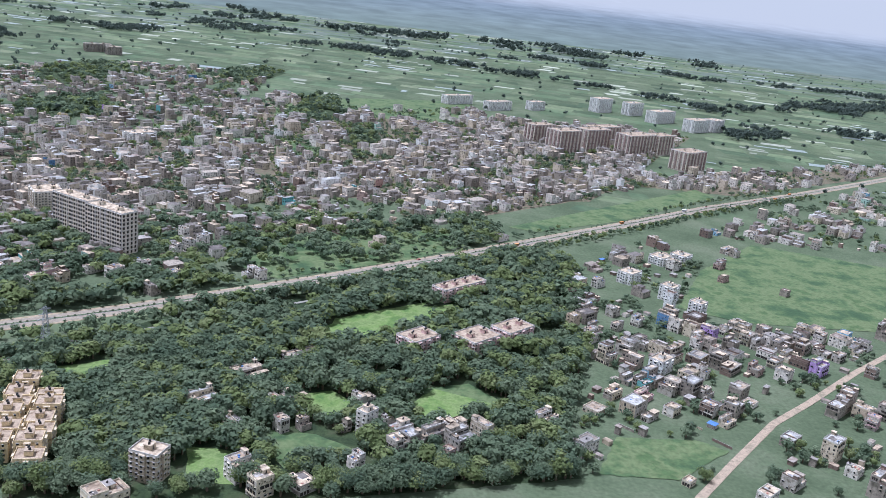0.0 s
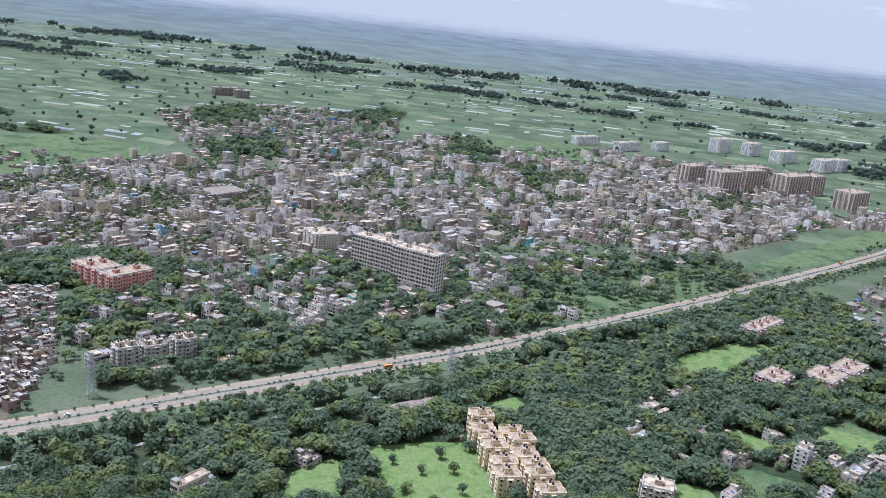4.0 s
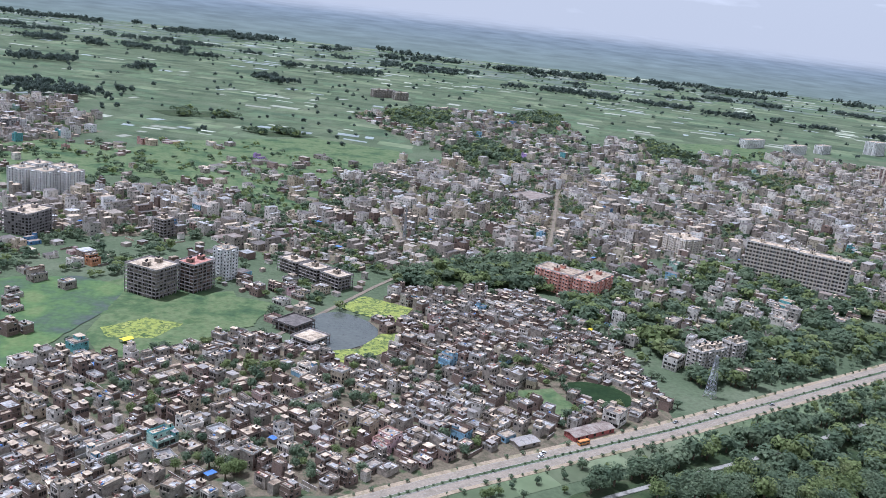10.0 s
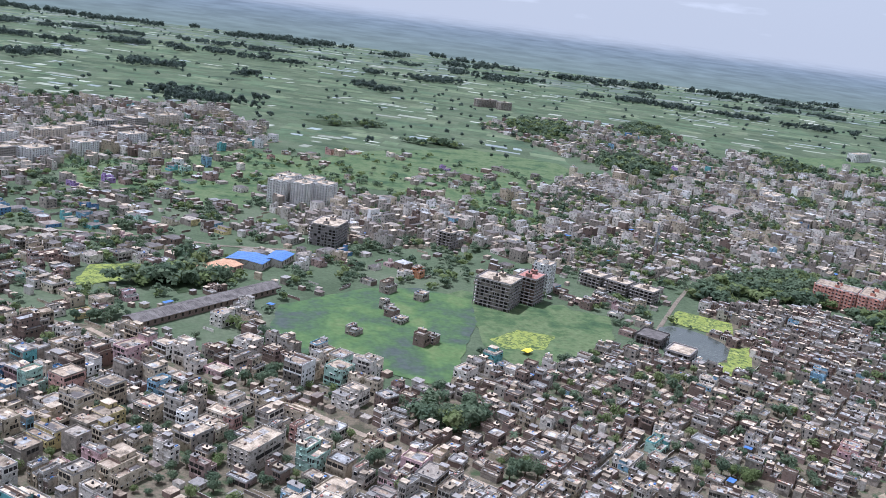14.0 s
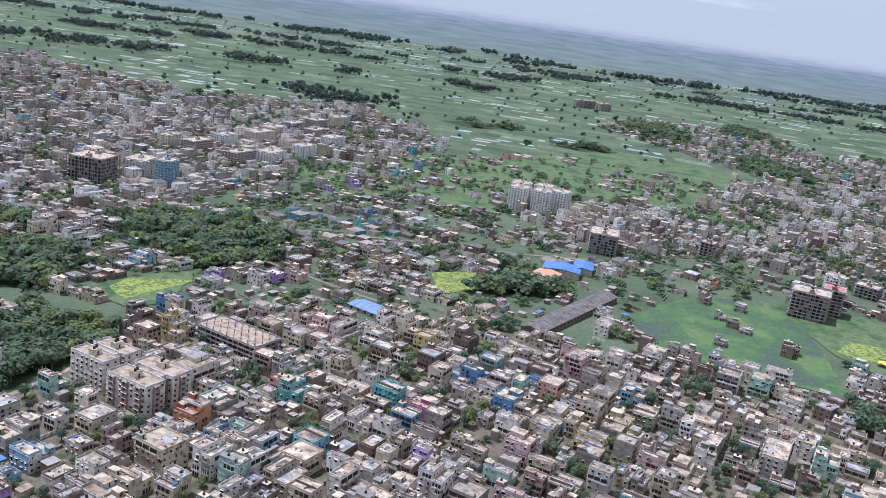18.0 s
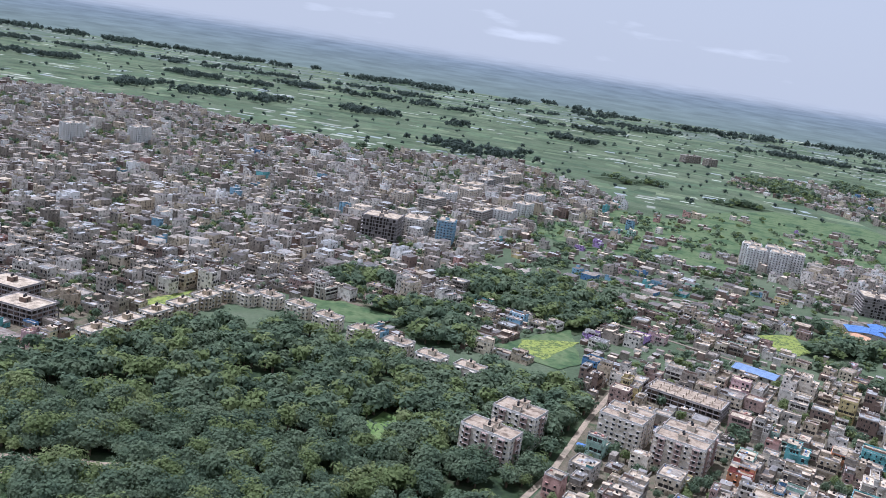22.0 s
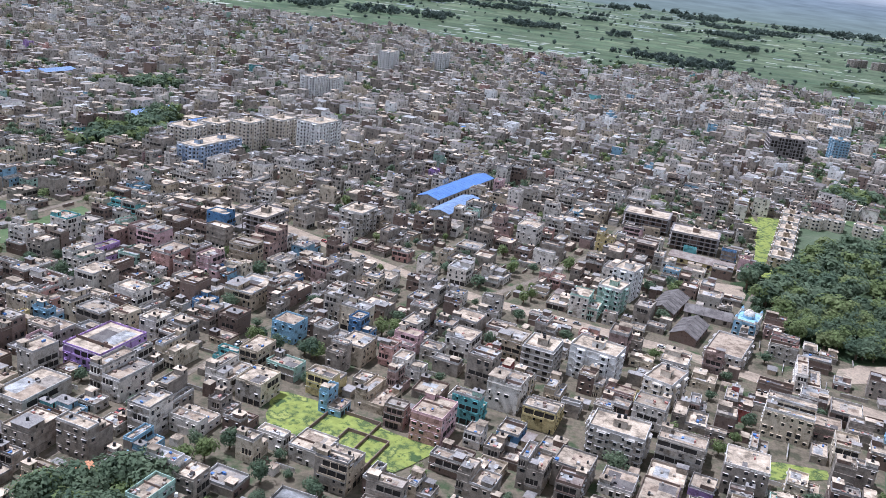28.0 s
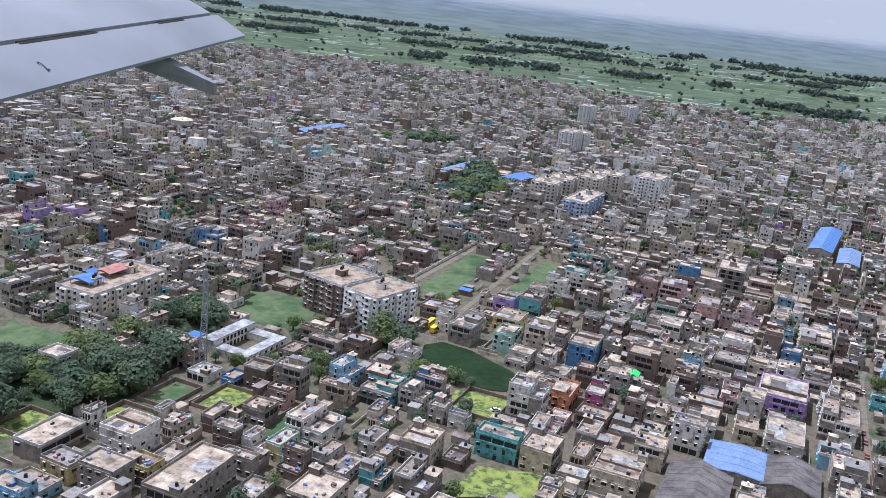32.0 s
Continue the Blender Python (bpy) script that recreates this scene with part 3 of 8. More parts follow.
OPEN = [  # open ground, its outline
    ("lawn", [(-51, 562), (-16, 575), (5, 554), (-24, 529)]), ("field", [(46, 588), (85, 604), (112, 572), (68, 548)]), ("lawn", [(-100, 485), (-69, 483), (-63, 446), (-92, 448)]), ("lawn", [(-215, 578), (-181, 595), (-169, 570), (-198, 553)]),  # yards in the south wood
    ("weed", [(-2379, 75), (-2373, 97), (-2359, 93), (-2364, 71)]), ("weed", [(-2411, 52), (-2411, 69), (-2388, 67), (-2393, 50)]), ("weed", [(-2438, 38), (-2436, 58), (-2419, 54), (-2422, 37)]),
    ("field", [(-2400, 74), (-2396, 97), (-2382, 91), (-2386, 70)]), ("field", [(-2350, 55), (-2344, 84), (-2334, 72), (-2340, 54)]), ("field", [(-2480, 106), (-2482, 137), (-2440, 124), (-2441, 104)]),
    ("field", [(-2306, 252), (-2290, 236), (-2258, 330), (-2276, 338)]), ("field", [(-2262, 240), (-2246, 236), (-2214, 330), (-2226, 345)]), ("field", [(-2400, 170), (-2392, 215), (-2352, 212), (-2356, 168)]),
    ("lawn", [(-1590, 318), (-1572, 348), (-1560, 340), (-1576, 300)]), ("bare", [(-1792, 208), (-1785, 226), (-1770, 234), (-1738, 240), (-1690, 246), (-1680, 232), (-1735, 222)]), ("field", [(-1766, 220), (-1751, 230), (-1716, 200), (-1735, 168), (-1755, 183)]), ("weed", [(-1860, 120), (-1849, 125), (-1830, 122), (-1831, 116), (-1862, 110)]), ("bare", [(-1835, 318), (-1829, 345), (-1800, 340), (-1806, 316)]),
    ("lawn", [(-35, 691), (24, 747), (83, 773), (89, 751), (29, 692), (-22, 672)]),  # lawn_a
    ("field", [(176, 1076), (374, 1271), (545, 1435), (564, 1390), (347, 1164), (210, 1062)]),  # strip_field
    ("field", [(390, 959), (509, 1099), (670, 1048), (530, 799), (373, 792), (319, 821)]),  # east_field
    ("lawn", [(25, 545), (58, 590), (99, 574), (68, 536)]), ("field", [(-63, 512), (-23, 511), (7, 493), (-39, 467)]), ("field", [(183, 537), (242, 541), (262, 529), (212, 486), (159, 486)]), ("lawn", [(-207, 573), (-180, 598), (-172, 580), (-197, 560)]),  # plots in the south wood
    ("lawn", [(-290, 500), (-240, 515), (-212, 520), (-206, 470), (-199, 434), (-261, 410)]),  # lawn_b
    ("lawn", [(-24, 713), (62, 776), (11, 681), (-27, 673)]), ("lawn", [(-331, 460), (-307, 482), (-294, 470), (-303, 425), (-330, 421)]),  # lawn_c
    ("darkpond", [(-585, 539), (-563, 548), (-536, 534), (-538, 507), (-563, 507)]), ("field", [(-622, 518), (-593, 528), (-578, 496), (-594, 481)]),  # pools in the slum
    ("pond", [(-1010, 560), (-985, 600), (-955, 590), (-940, 540), (-965, 505), (-1000, 520)]),
    ("pond", [(-784, 607), (-761, 650), (-732, 637), (-715, 606), (-732, 569), (-759, 557), (-776, 570)]),  # pond_9
    ("weed", [(-753, 664), (-735, 694), (-692, 673), (-704, 634), (-727, 640), (-753, 656)]), ("weed", [(-752, 559), (-731, 571), (-717, 604), (-698, 612), (-712, 566), (-739, 540), (-755, 548)]),  # weed_9
    ("field", [(-959, 658), (-937, 682), (-807, 653), (-815, 603), (-848, 552), (-892, 510)]),  # field_9
    ("wet", [(-1082, 504), (-1085, 589), (-1022, 657), (-975, 675), (-930, 658), (-927, 601), (-953, 461), (-1008, 484)]),  # wet_13
    ("field", [(-929, 643), (-845, 672), (-814, 596), (-852, 560), (-903, 513), (-925, 551)]),  # wet_13b
    ("weed", [(-919, 564), (-895, 591), (-865, 587), (-878, 553), (-908, 546)]),
    ("field", [(-1503, 495), (-1468, 539), (-1434, 570), (-1436, 486), (-1456, 466)]),  # field_19
    ("weed", [(-1251, 639), (-1210, 658), (-1214, 607), (-1244, 580)]),  # weed_19
    ("field", [(-1657, 547), (-1622, 557), (-1574, 533), (-1597, 507), (-1636, 503)]),  # field_19b
    ("field", [(-1657, 556), (-1587, 542), (-1596, 514), (-1645, 513)]),  # field_23
    ("weed", [(-1479, 525), (-1430, 539), (-1465, 482), (-1483, 503)]),  # weed_23
    ("weed", [(-1766, 483), (-1737, 531), (-1743, 473)]),  # weed_23b
    ("weed", [(-2058, 135), (-2038, 130), (-2004, 111), (-1986, 103), (-2002, 84), (-2032, 97), (-2052, 100)]),  # weed_28
    ("weed", [(-1732, 529), (-1705, 532), (-1767, 361), (-1787, 365)]),  # weed_28b
    ("darkpond", [(-2300, 164), (-2283, 177), (-2244, 137), (-2255, 121), (-2289, 133)]),  # pond_32
    ("weed", [(-2279, 121), (-2255, 116), (-2264, 92), (-2280, 102)]),  # weed_32
    ("weed", [(-2278, 34), (-2269, 58), (-2241, 57), (-2245, 42)]),  # weed_32b
]



def ragged(poly):
    """The outline of a plot with slightly uneven banks."""
    out = []
    for (x0, y0), (x1, y1) in zip(poly, poly[1:] + poly[:1]):
        n = max(1, int(math.hypot(x1 - x0, y1 - y0) / 7))
        for k in range(n):
            x, y = x0 + (x1 - x0) * k / n, y0 + (y1 - y0) * k / n
            out.append((x + 2.2 * noise.noise(Vector((x / 9, y / 9, 0))), y + 2.2 * noise.noise(Vector((x / 9, y / 9, 5)))))
    return out


# ================= ground =================
g_s = Solid()
for _i in range(-12, 13):
    for _j in range(0, 13):
        g_s.face([(-1200 + 900 * _i, -2300 + 900 * _j, 0), (-300 + 900 * _i, -2300 + 900 * _j, 0), (-300 + 900 * _i, -1400 + 900 * _j, 0), (-1200 + 900 * _i, -1400 + 900 * _j, 0)], "grass")
tagged(part("ground", g_s), "flat green plain of grass and paddies", "ground", kind="structure")

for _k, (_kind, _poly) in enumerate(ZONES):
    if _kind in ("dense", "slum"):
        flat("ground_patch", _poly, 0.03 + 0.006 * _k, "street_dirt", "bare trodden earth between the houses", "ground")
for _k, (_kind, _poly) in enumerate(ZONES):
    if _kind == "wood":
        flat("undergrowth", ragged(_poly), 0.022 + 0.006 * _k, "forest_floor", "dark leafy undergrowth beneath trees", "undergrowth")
for _k, _poly in enumerate(MEADOWS):
    flat("meadow", ragged(_poly), 0.262 + 0.006 * _k, "swamp_green", "wet green pasture between scattered houses", "meadow")
for _k, (_kind, _poly) in enumerate(OPEN):
    _mat = {"lawn": "lawn_green", "wet": "wetland", "field": "swamp_green", "pond": "pond_water", "darkpond": "pond_green", "weed": "weed_green", "bare": "dirt_road", "marsh": "marsh_water"}[_kind]
    _name = {"lawn": "lawn", "wet": "wetland", "field": "field", "pond": "pond", "darkpond": "pond", "weed": "weed_bed", "bare": "bare_lot", "marsh": "marsh_pool"}[_kind]
    _label = {"lawn": "mown bright green lawn among trees", "wet": "flooded green wetland with open water patches", "field": "wet green field with tall grass", "pond": "grey-green town pond with still water",
              "darkpond": "dark green stagnant pond among houses", "weed": "bright green water hyacinth on a flooded lot", "bare": "bare sandy building lot", "marsh": "shallow grey-green water standing in a field"}[_kind]
    _p = smooth_poly(_poly, 1) if _kind in ("pond", "darkpond") else ragged(_poly)
    flat(_name, _p, 0.28 + 0.006 * _k, _mat, _label, _name.replace("_", " "))
    take_poly(_p)

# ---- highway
# sheet over the far ground, tinted to stand in for haze
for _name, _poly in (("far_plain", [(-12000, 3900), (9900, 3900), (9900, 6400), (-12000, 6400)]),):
    flat(_name, _poly, 0.10, "field_far_hazed", "distant plain with haze painted into its grey-green colour", "plain")
HW = densify(HIGHWAY, 25.0)
take_line(HIGHWAY, 12)
road_s = Solid()
strip(road_s, HW, -11.0, 11.5, 0.30, "verge_dirt", 0.3)
tagged(part("road_shoulder", road_s), "sandy dirt shoulder of the highway", "road", kind="structure")
s = Solid()
strip(s, densify(HIGHWAY[1:8], 25.0), -27.0, -11.2, 0.20, "field_light")
tagged(part("verge", s), "rough grass strip between highway and drain", "verge", kind="structure")
for _side, _a, _b in (("north", 1.3, 7.9), ("south", -7.9, -1.3)):
    s = Solid()
    strip(s, HW, _a, _b, 0.36, "asphalt", 0.06)
    tagged(part("road_" + _side, s), "pale worn asphalt carriageway of the highway", "road", kind="structure")
s = Solid()
strip(s, HW, -1.3, 1.3, 0.50, "grass")
strip(s, HW, -1.45, -1.2, 0.58, "kerb_stone", 0.25)
strip(s, HW, 1.2, 1.45, 0.58, "kerb_stone", 0.25)
tagged(part("road_median", s), "grassy median strip with concrete kerbs", "median", kind="structure")
s = Solid()
for _d in (-7.7, -1.65, 1.65, 7.7):
    strip(s, HW, _d - 0.08, _d + 0.08, 0.366, "worn_paint")
_fine = densify(HIGHWAY[1:9], 6.0)
for _i in range(0, len(_fine) - 1, 2):
    for _d in (-4.6, 4.6):
        strip(s, _fine[_i:_i + 2], _d - 0.07, _d + 0.07, 0.366, "worn_paint")
tagged(part("road_markings", s), "worn white lane lines on the asphalt", "road marking", kind="structure")
s = Solid()
strip(s, densify(DRAIN, 20), -1.7, 1.7, 0.4, "path_concrete", 0.4)
tagged(part("canal_path", s), "narrow pale concrete track along the drain", "path", kind="structure")
take_line(DRAIN, 4)
for _k, (_h, _l) in enumerate(LANES):
    s = Solid()
    _h *= 0.6
    _h *= 1.0 if _k in (0, 1) else 0.8
    strip(s, densify(_l, 12), -_h, _h, 0.30 + 0.004 * _k, "dirt_road" if _k in (0, 1, 8, 11) else "lane_dirt", 0.2)
    tagged(part("street", s), "sandy unpaved street between houses", "street", kind="structure")
    take_line(_l, _h + 0.5)

# ================= buildings =================
rng = random.Random(7)
FLOOR = 3.05


def windows_on(solid, at, w, d, z0, side, rnd, pane="window_dark", hood="band", pitch=2.9, width=1.25, tall=1.35, hoods=True, steady=False, thin=False):
    """A row of windows with sunshade slabs on one side of a block: panes proud of the wall, hoods over them."""
    length = w if side in (0, 2) else d
    n = max(1, int((length - 0.8) / pitch))
    for k in range(n):
        u = -length / 2 + (k + 0.5) * length / n + rnd.uniform(-0.15, 0.15)
        h = width / 2 * rnd.uniform(0.8, 1.15) if steady else width / 2 * rnd.choice((0.5, 0.75, 0.9, 1.1, 1.5))
        if rnd.random() < (0.08 if steady else 0.3):
            continue
        if not steady:
            u += rnd.uniform(-0.4, 0.4)
        lo, hi = z0 + 0.95, z0 + 0.95 + tall
        if not steady and rnd.random() < 0.14:
            lo, hi = z0, z0 + 2.1
        if side == 0:
            box, shade = (u - h, u + h, -d / 2 - 0.05, -d / 2), (u - h - 0.2, u + h + 0.2, -d / 2 - 0.55, -d / 2)
        elif side == 2:
            box, shade = (u - h, u + h, d / 2, d / 2 + 0.05), (u - h - 0.2, u + h + 0.2, d / 2, d / 2 + 0.55)
        elif side == 1:
            box, shade = (w / 2, w / 2 + 0.05, u - h, u + h), (w / 2, w / 2 + 0.55, u - h - 0.2, u + h + 0.2)
        else:
            box, shade = (-w / 2 - 0.05, -w / 2, u - h, u + h), (-w / 2 - 0.55, -w / 2, u - h - 0.2, u + h + 0.2)
        if thin:
            x0, x1, y0, y1 = box
            q = ((x0, y0), (x1, y0)) if side == 0 else ((x1, y1), (x0, y1)) if side == 2 else ((x1, y0), (x1, y1)) if side == 1 else ((x0, y1), (x0, y0))
            q = [(at[0] + at[2] * x - at[3] * y, at[1] + at[3] * x + at[2] * y) for x, y in q]
            solid.face([(*q[0], lo), (*q[1], lo), (*q[1], hi), (*q[0], hi)], pane)
            continue
        solid.box(at, *box, lo, hi, pane)
        if hoods:
            solid.box(at, *shade, hi + 0.08, hi + 0.18, hood, bottom=True)


def shift(at, u, v):
    return (at[0] + at[2] * u - at[3] * v, at[1] + at[3] * u + at[2] * v, at[2], at[3])


def rim(solid, at, w, d, z, ph, mat, t=0.18):
    """A parapet round a flat roof."""
    solid.box(at, -w / 2, w / 2, -d / 2, -d / 2 + t, z, z + ph, mat)
    solid.box(at, -w / 2, w / 2, d / 2 - t, d / 2, z, z + ph, mat)
    solid.box(at, -w / 2, -w / 2 + t, -d / 2 + t, d / 2 - t, z, z + ph, mat)
    solid.box(at, w / 2 - t, w / 2, -d / 2 + t, d / 2 - t, z, z + ph, mat)


def volumes(w, d, floors, rnd):
    """How a house is massed: one block, or a taller and a lower one side by side or front and back."""
    if floors < 2 or rnd.random() < 0.38:
        return [(0, 0, w, d, floors)]
    low = floors - (1 if floors < 3 or rnd.random() < 0.65 else 2)
    f = rnd.uniform(0.35, 0.65)
    if rnd.random() < 0.5:
        a = w * f
        out = [(-w / 2 + a / 2, 0, a, d, floors), (a / 2 + 0.01, 0, w - a - 0.02, d, low)]
    else:
        a = d * f
        out = [(0, d / 2 - a / 2, w, a, floors), (0, -a / 2 - 0.01, w, d - a - 0.02, low)]
    if rnd.random() < 0.5 and out[0][2] > out[1][2]:
        out = [(-x, -y, p, q, k) for x, y, p, q, k in out]
    return out


def house(get, x, y, deg, w, d, floors, wall, side_wall, rnd, detail=2, roof="roof_slab", flat_top=True):
    """A flat-roofed town house. get(name) gives the Solid for each part. detail: 0 far, 1 middling, 2 near."""
    base = at_pose(x, y, deg)
    body = get("body")
    for vx, vy, vw, vd, fl in volumes(w, d, floors, rnd):
        at = shift(base, vx, vy)
        h = fl * FLOOR + 0.35 + rnd.uniform(0, 0.12)
        side = side_wall
        body.box(at, -vw / 2, vw / 2, -vd / 2, vd / 2, 0, h, wall, top=roof, sides=(wall, side, side, wall if rnd.random() < 0.6 else side))
        if detail == 0:
            if rnd.random() < 0.6 and vw > 4 and vd > 4:
                cx, cy = rnd.choice((-1, 1)) * (vw / 2 - 1.6), rnd.choice((-1, 1)) * (vd / 2 - 1.8)
                body.box(at, cx - 1.5, cx + 1.5, cy - 1.7, cy + 1.7, h, h + 2.4, wall, top=roof)
            for sd in (0, 3):
                for k in range(fl):
                    if rnd.random() < 0.75:
                        windows_on(body, at, vw, vd, k * FLOOR + 0.2, sd, rnd, hoods=False, pitch=3.6, thin=True)
            continue
        ph = rnd.uniform(0.7, 1.15)
        pm = rnd.choice((wall, wall, side, "parapet", "band"))
        rim(get("parapet"), at, vw, vd, h, ph, pm)
        band = get("floor_slab")
        for k in range(1 if rnd.random() < 0.5 else fl, fl + 1):
            band.box(at, -vw / 2 - 0.12, vw / 2 + 0.12, -vd / 2 - 0.12, vd / 2 + 0.12, k * FLOOR + 0.12, k * FLOOR + 0.32, "cement" if wall in ("brick", "cement") else wall if rnd.random() < 0.6 else "band", bottom=True)
        big = rnd.random() < 0.25 and vw > 6 and vd > 6
        if (rnd.random() < 0.6 or big) and vw > 3.6 and vd > 3.6:
            sx = vw * rnd.uniform(0.35, 0.6) if big else min(vw - 0.6, rnd.uniform(2.4, 3.4))
            sy = vd * rnd.uniform(0.4, 0.7) if big else min(vd - 0.6, rnd.uniform(2.8, 4.4))
            cx = rnd.choice((-1, 1)) * (vw / 2 - 0.2 - sx / 2)
            cy = rnd.choice((-1, 1)) * (vd / 2 - 0.2 - sy / 2)
            stair = get("stair_room")
            stair.box(at, cx - sx / 2, cx + sx / 2, cy - sy / 2, cy + sy / 2, h, h + 2.45, wall if rnd.random() < 0.5 else side)
            stair.box(at, cx - sx / 2 - 0.3, cx + sx / 2 + 0.3, cy - sy / 2 - 0.3, cy + sy / 2 + 0.3, h + 2.45, h + 2.6, rnd.choice(("roof_slab", "roof_slab", "tin_grey")), bottom=True)
            stair.box(at, cx - 0.45, cx + 0.45, cy - sy / 2 - 0.04, cy - sy / 2, h + 0.02, h + 2.0, "void_shade")
            if rnd.random() < 0.5:
                tank = get("water_tank")
                tank.prism(at, cx, cy, h + 2.6, h + 3.75, 0.62, rnd.choice(("tank_black", "tank_black", "white_paint")), 10, 0.5)
        for k in range(fl):
            row = get("glazing")
            open_side = rnd.choice((0, 3)) if rnd.random() < 0.42 and detail >= 1 and (k or wall not in ("brick", "cement")) else -1
            for sd in ((0, 3, 1, 2) if detail == 2 else (0, 3)):
                if sd == open_side:
                    continue
                if side in ("brick", "cement") and sd in (1, 2) and rnd.random() < 0.7:
                    continue
                if rnd.random() < (0.9 if wall not in ("brick", "cement") else 0.65):
                    windows_on(row, at, vw, vd, k * FLOOR + 0.3, sd, rnd, hoods=detail == 2, thin=detail == 1, hood=wall if rnd.random() < 0.7 else "band")
            if open_side >= 0:
                # an open verandah: dark pane painted as its inner shade, slab, breast wall and posts
                bal = get("balcony")
                z = k * FLOOR + 0.12
                a2 = at if open_side == 0 else (at[0], at[1], at[3], -at[2])
                span, off = (vw, vd) if open_side == 0 else (vd, vw)
                b = rnd.uniform(0.26, 0.48) * span
                mid = rnd.uniform(-1, 1) * (span / 2 - b)
                out = rnd.uniform(0.7, 1.2)
                bal.box(a2, mid - b + 0.15, mid + b - 0.15, -off / 2 - 0.05, -off / 2, z + 0.25, z + 2.55, "void_shade")
                if k:
                    bal.box(a2, mid - b, mid + b, -off / 2 - out, -off / 2 - 0.14, z, z + 0.18, "band" if rnd.random() < 0.4 else wall, bottom=True)
                    bal.box(a2, mid - b, mid + b, -off / 2 - out, -off / 2 - out + 0.1, z + 0.18, z + 1.0, wall)
                    bal.box(a2, mid - b, mid - b + 0.1, -off / 2 - out + 0.1, -off / 2 - 0.14, z + 0.18, z + 1.0, wall)
                    bal.box(a2, mid + b - 0.1, mid + b, -off / 2 - out + 0.1, -off / 2 - 0.14, z + 0.18, z + 1.0, wall)
                for f in (-0.33, 0.33):
                    bal.box(a2, mid + f * b - 0.12, mid + f * b + 0.12, -off / 2 - 0.3, -off / 2 - 0.06, z + 0.18, z + 2.6, wall)
        clut = get("roof_clutter")
        for k in range(rnd.randint(1, 3)):
            # repaired or stained stretches of the roof screed
            a, b = vw * rnd.uniform(0.12, 0.3), vd * rnd.uniform(0.12, 0.3)
            u, v = rnd.uniform(-1, 1) * (vw / 2 - 0.25 - a), rnd.uniform(-1, 1) * (vd / 2 - 0.25 - b)
            q = [(at[0] + at[2] * e - at[3] * f, at[1] + at[3] * e + at[2] * f, h + 0.008 + 0.006 * k) for e, f in ((u - a, v - b), (u + a, v - b), (u + a, v + b), (u - a, v + b))]
            clut.face(q, rnd.choice(("roof_slab", "roof_grey", "cement", "roof_warm", "tin_dark", "parapet")))
        if rnd.random() < 0.25:
            for u in (-vw / 2 + 0.3, 0, vw / 2 - 0.3):
                for v in (-vd / 2 + 0.3, vd / 2 - 0.3):
                    clut.box(at, u - 0.13, u + 0.13, v - 0.13, v + 0.13, h + ph, h + ph + rnd.uniform(0.5, 1.5), "cement")
        for _ in range(rnd.randint(2, 7) if detail == 2 else rnd.randint(0, 3)):
            u, v = rnd.uniform(-vw / 2 + 0.8, vw / 2 - 0.8), rnd.uniform(-vd / 2 + 0.8, vd / 2 - 0.8)
            a, b, z = rnd.uniform(0.2, 0.85), rnd.uniform(0.2, 0.7), rnd.uniform(0.2, 1.0)
            a, b = min(a, vw / 2 - abs(u)), min(b, vd / 2 - abs(v))
            clut.box(at, u - a, u + a, v - b, v + b, h + 0.01, h + z, rnd.choice(("cement", "brick", "tank_black", "tin_grey", "band", "parapet", "roof_red", "cement", "brick", "tin_blue")))
        if rnd.random() < 0.2 and vw > 5 and vd > 5:
            u = rnd.uniform(-vw / 4, vw / 4)
            clut.box(at, u - 0.08, u + 0.08, -vd / 2 + 0.2, vd / 2 - 0.2, h + 0.01, h + rnd.uniform(0.8, 1.6), "brick")


def thing_house(name, label, x, y, deg, w, d, floors, wall, side_wall, rnd, category="house", group="", roof="roof_slab"):
    """A house as a thing of its own: an Empty at its foot, each part a mesh."""
    parts = {}

    def get(part_name):
        if part_name in ("parapet", "stair_room", "balcony", "water_tank"):
            parts[(part_name, len(parts))] = Solid()
            return parts[(part_name, len(parts) - 1)]
        return parts.setdefault(part_name, Solid())
    house(get, x, y, deg, w, d, floors, wall, side_wall, rnd, 2, roof)
    body = part(name, parts.pop("body"))
    tagged(body, label, category, group)
    for k, sol in parts.items():
        if sol.f:
            part(k[0] if isinstance(k, tuple) else k, sol, body)
    return body


HARD = np.zeros(TAKEN.shape, bool)


def reserve(x, y, deg, w, d, grow=1.0):
    TAKEN[footprint(x, y, deg, w, d, grow)] = True
    HARD[footprint(x, y, deg, w, d, 0.0)] = True


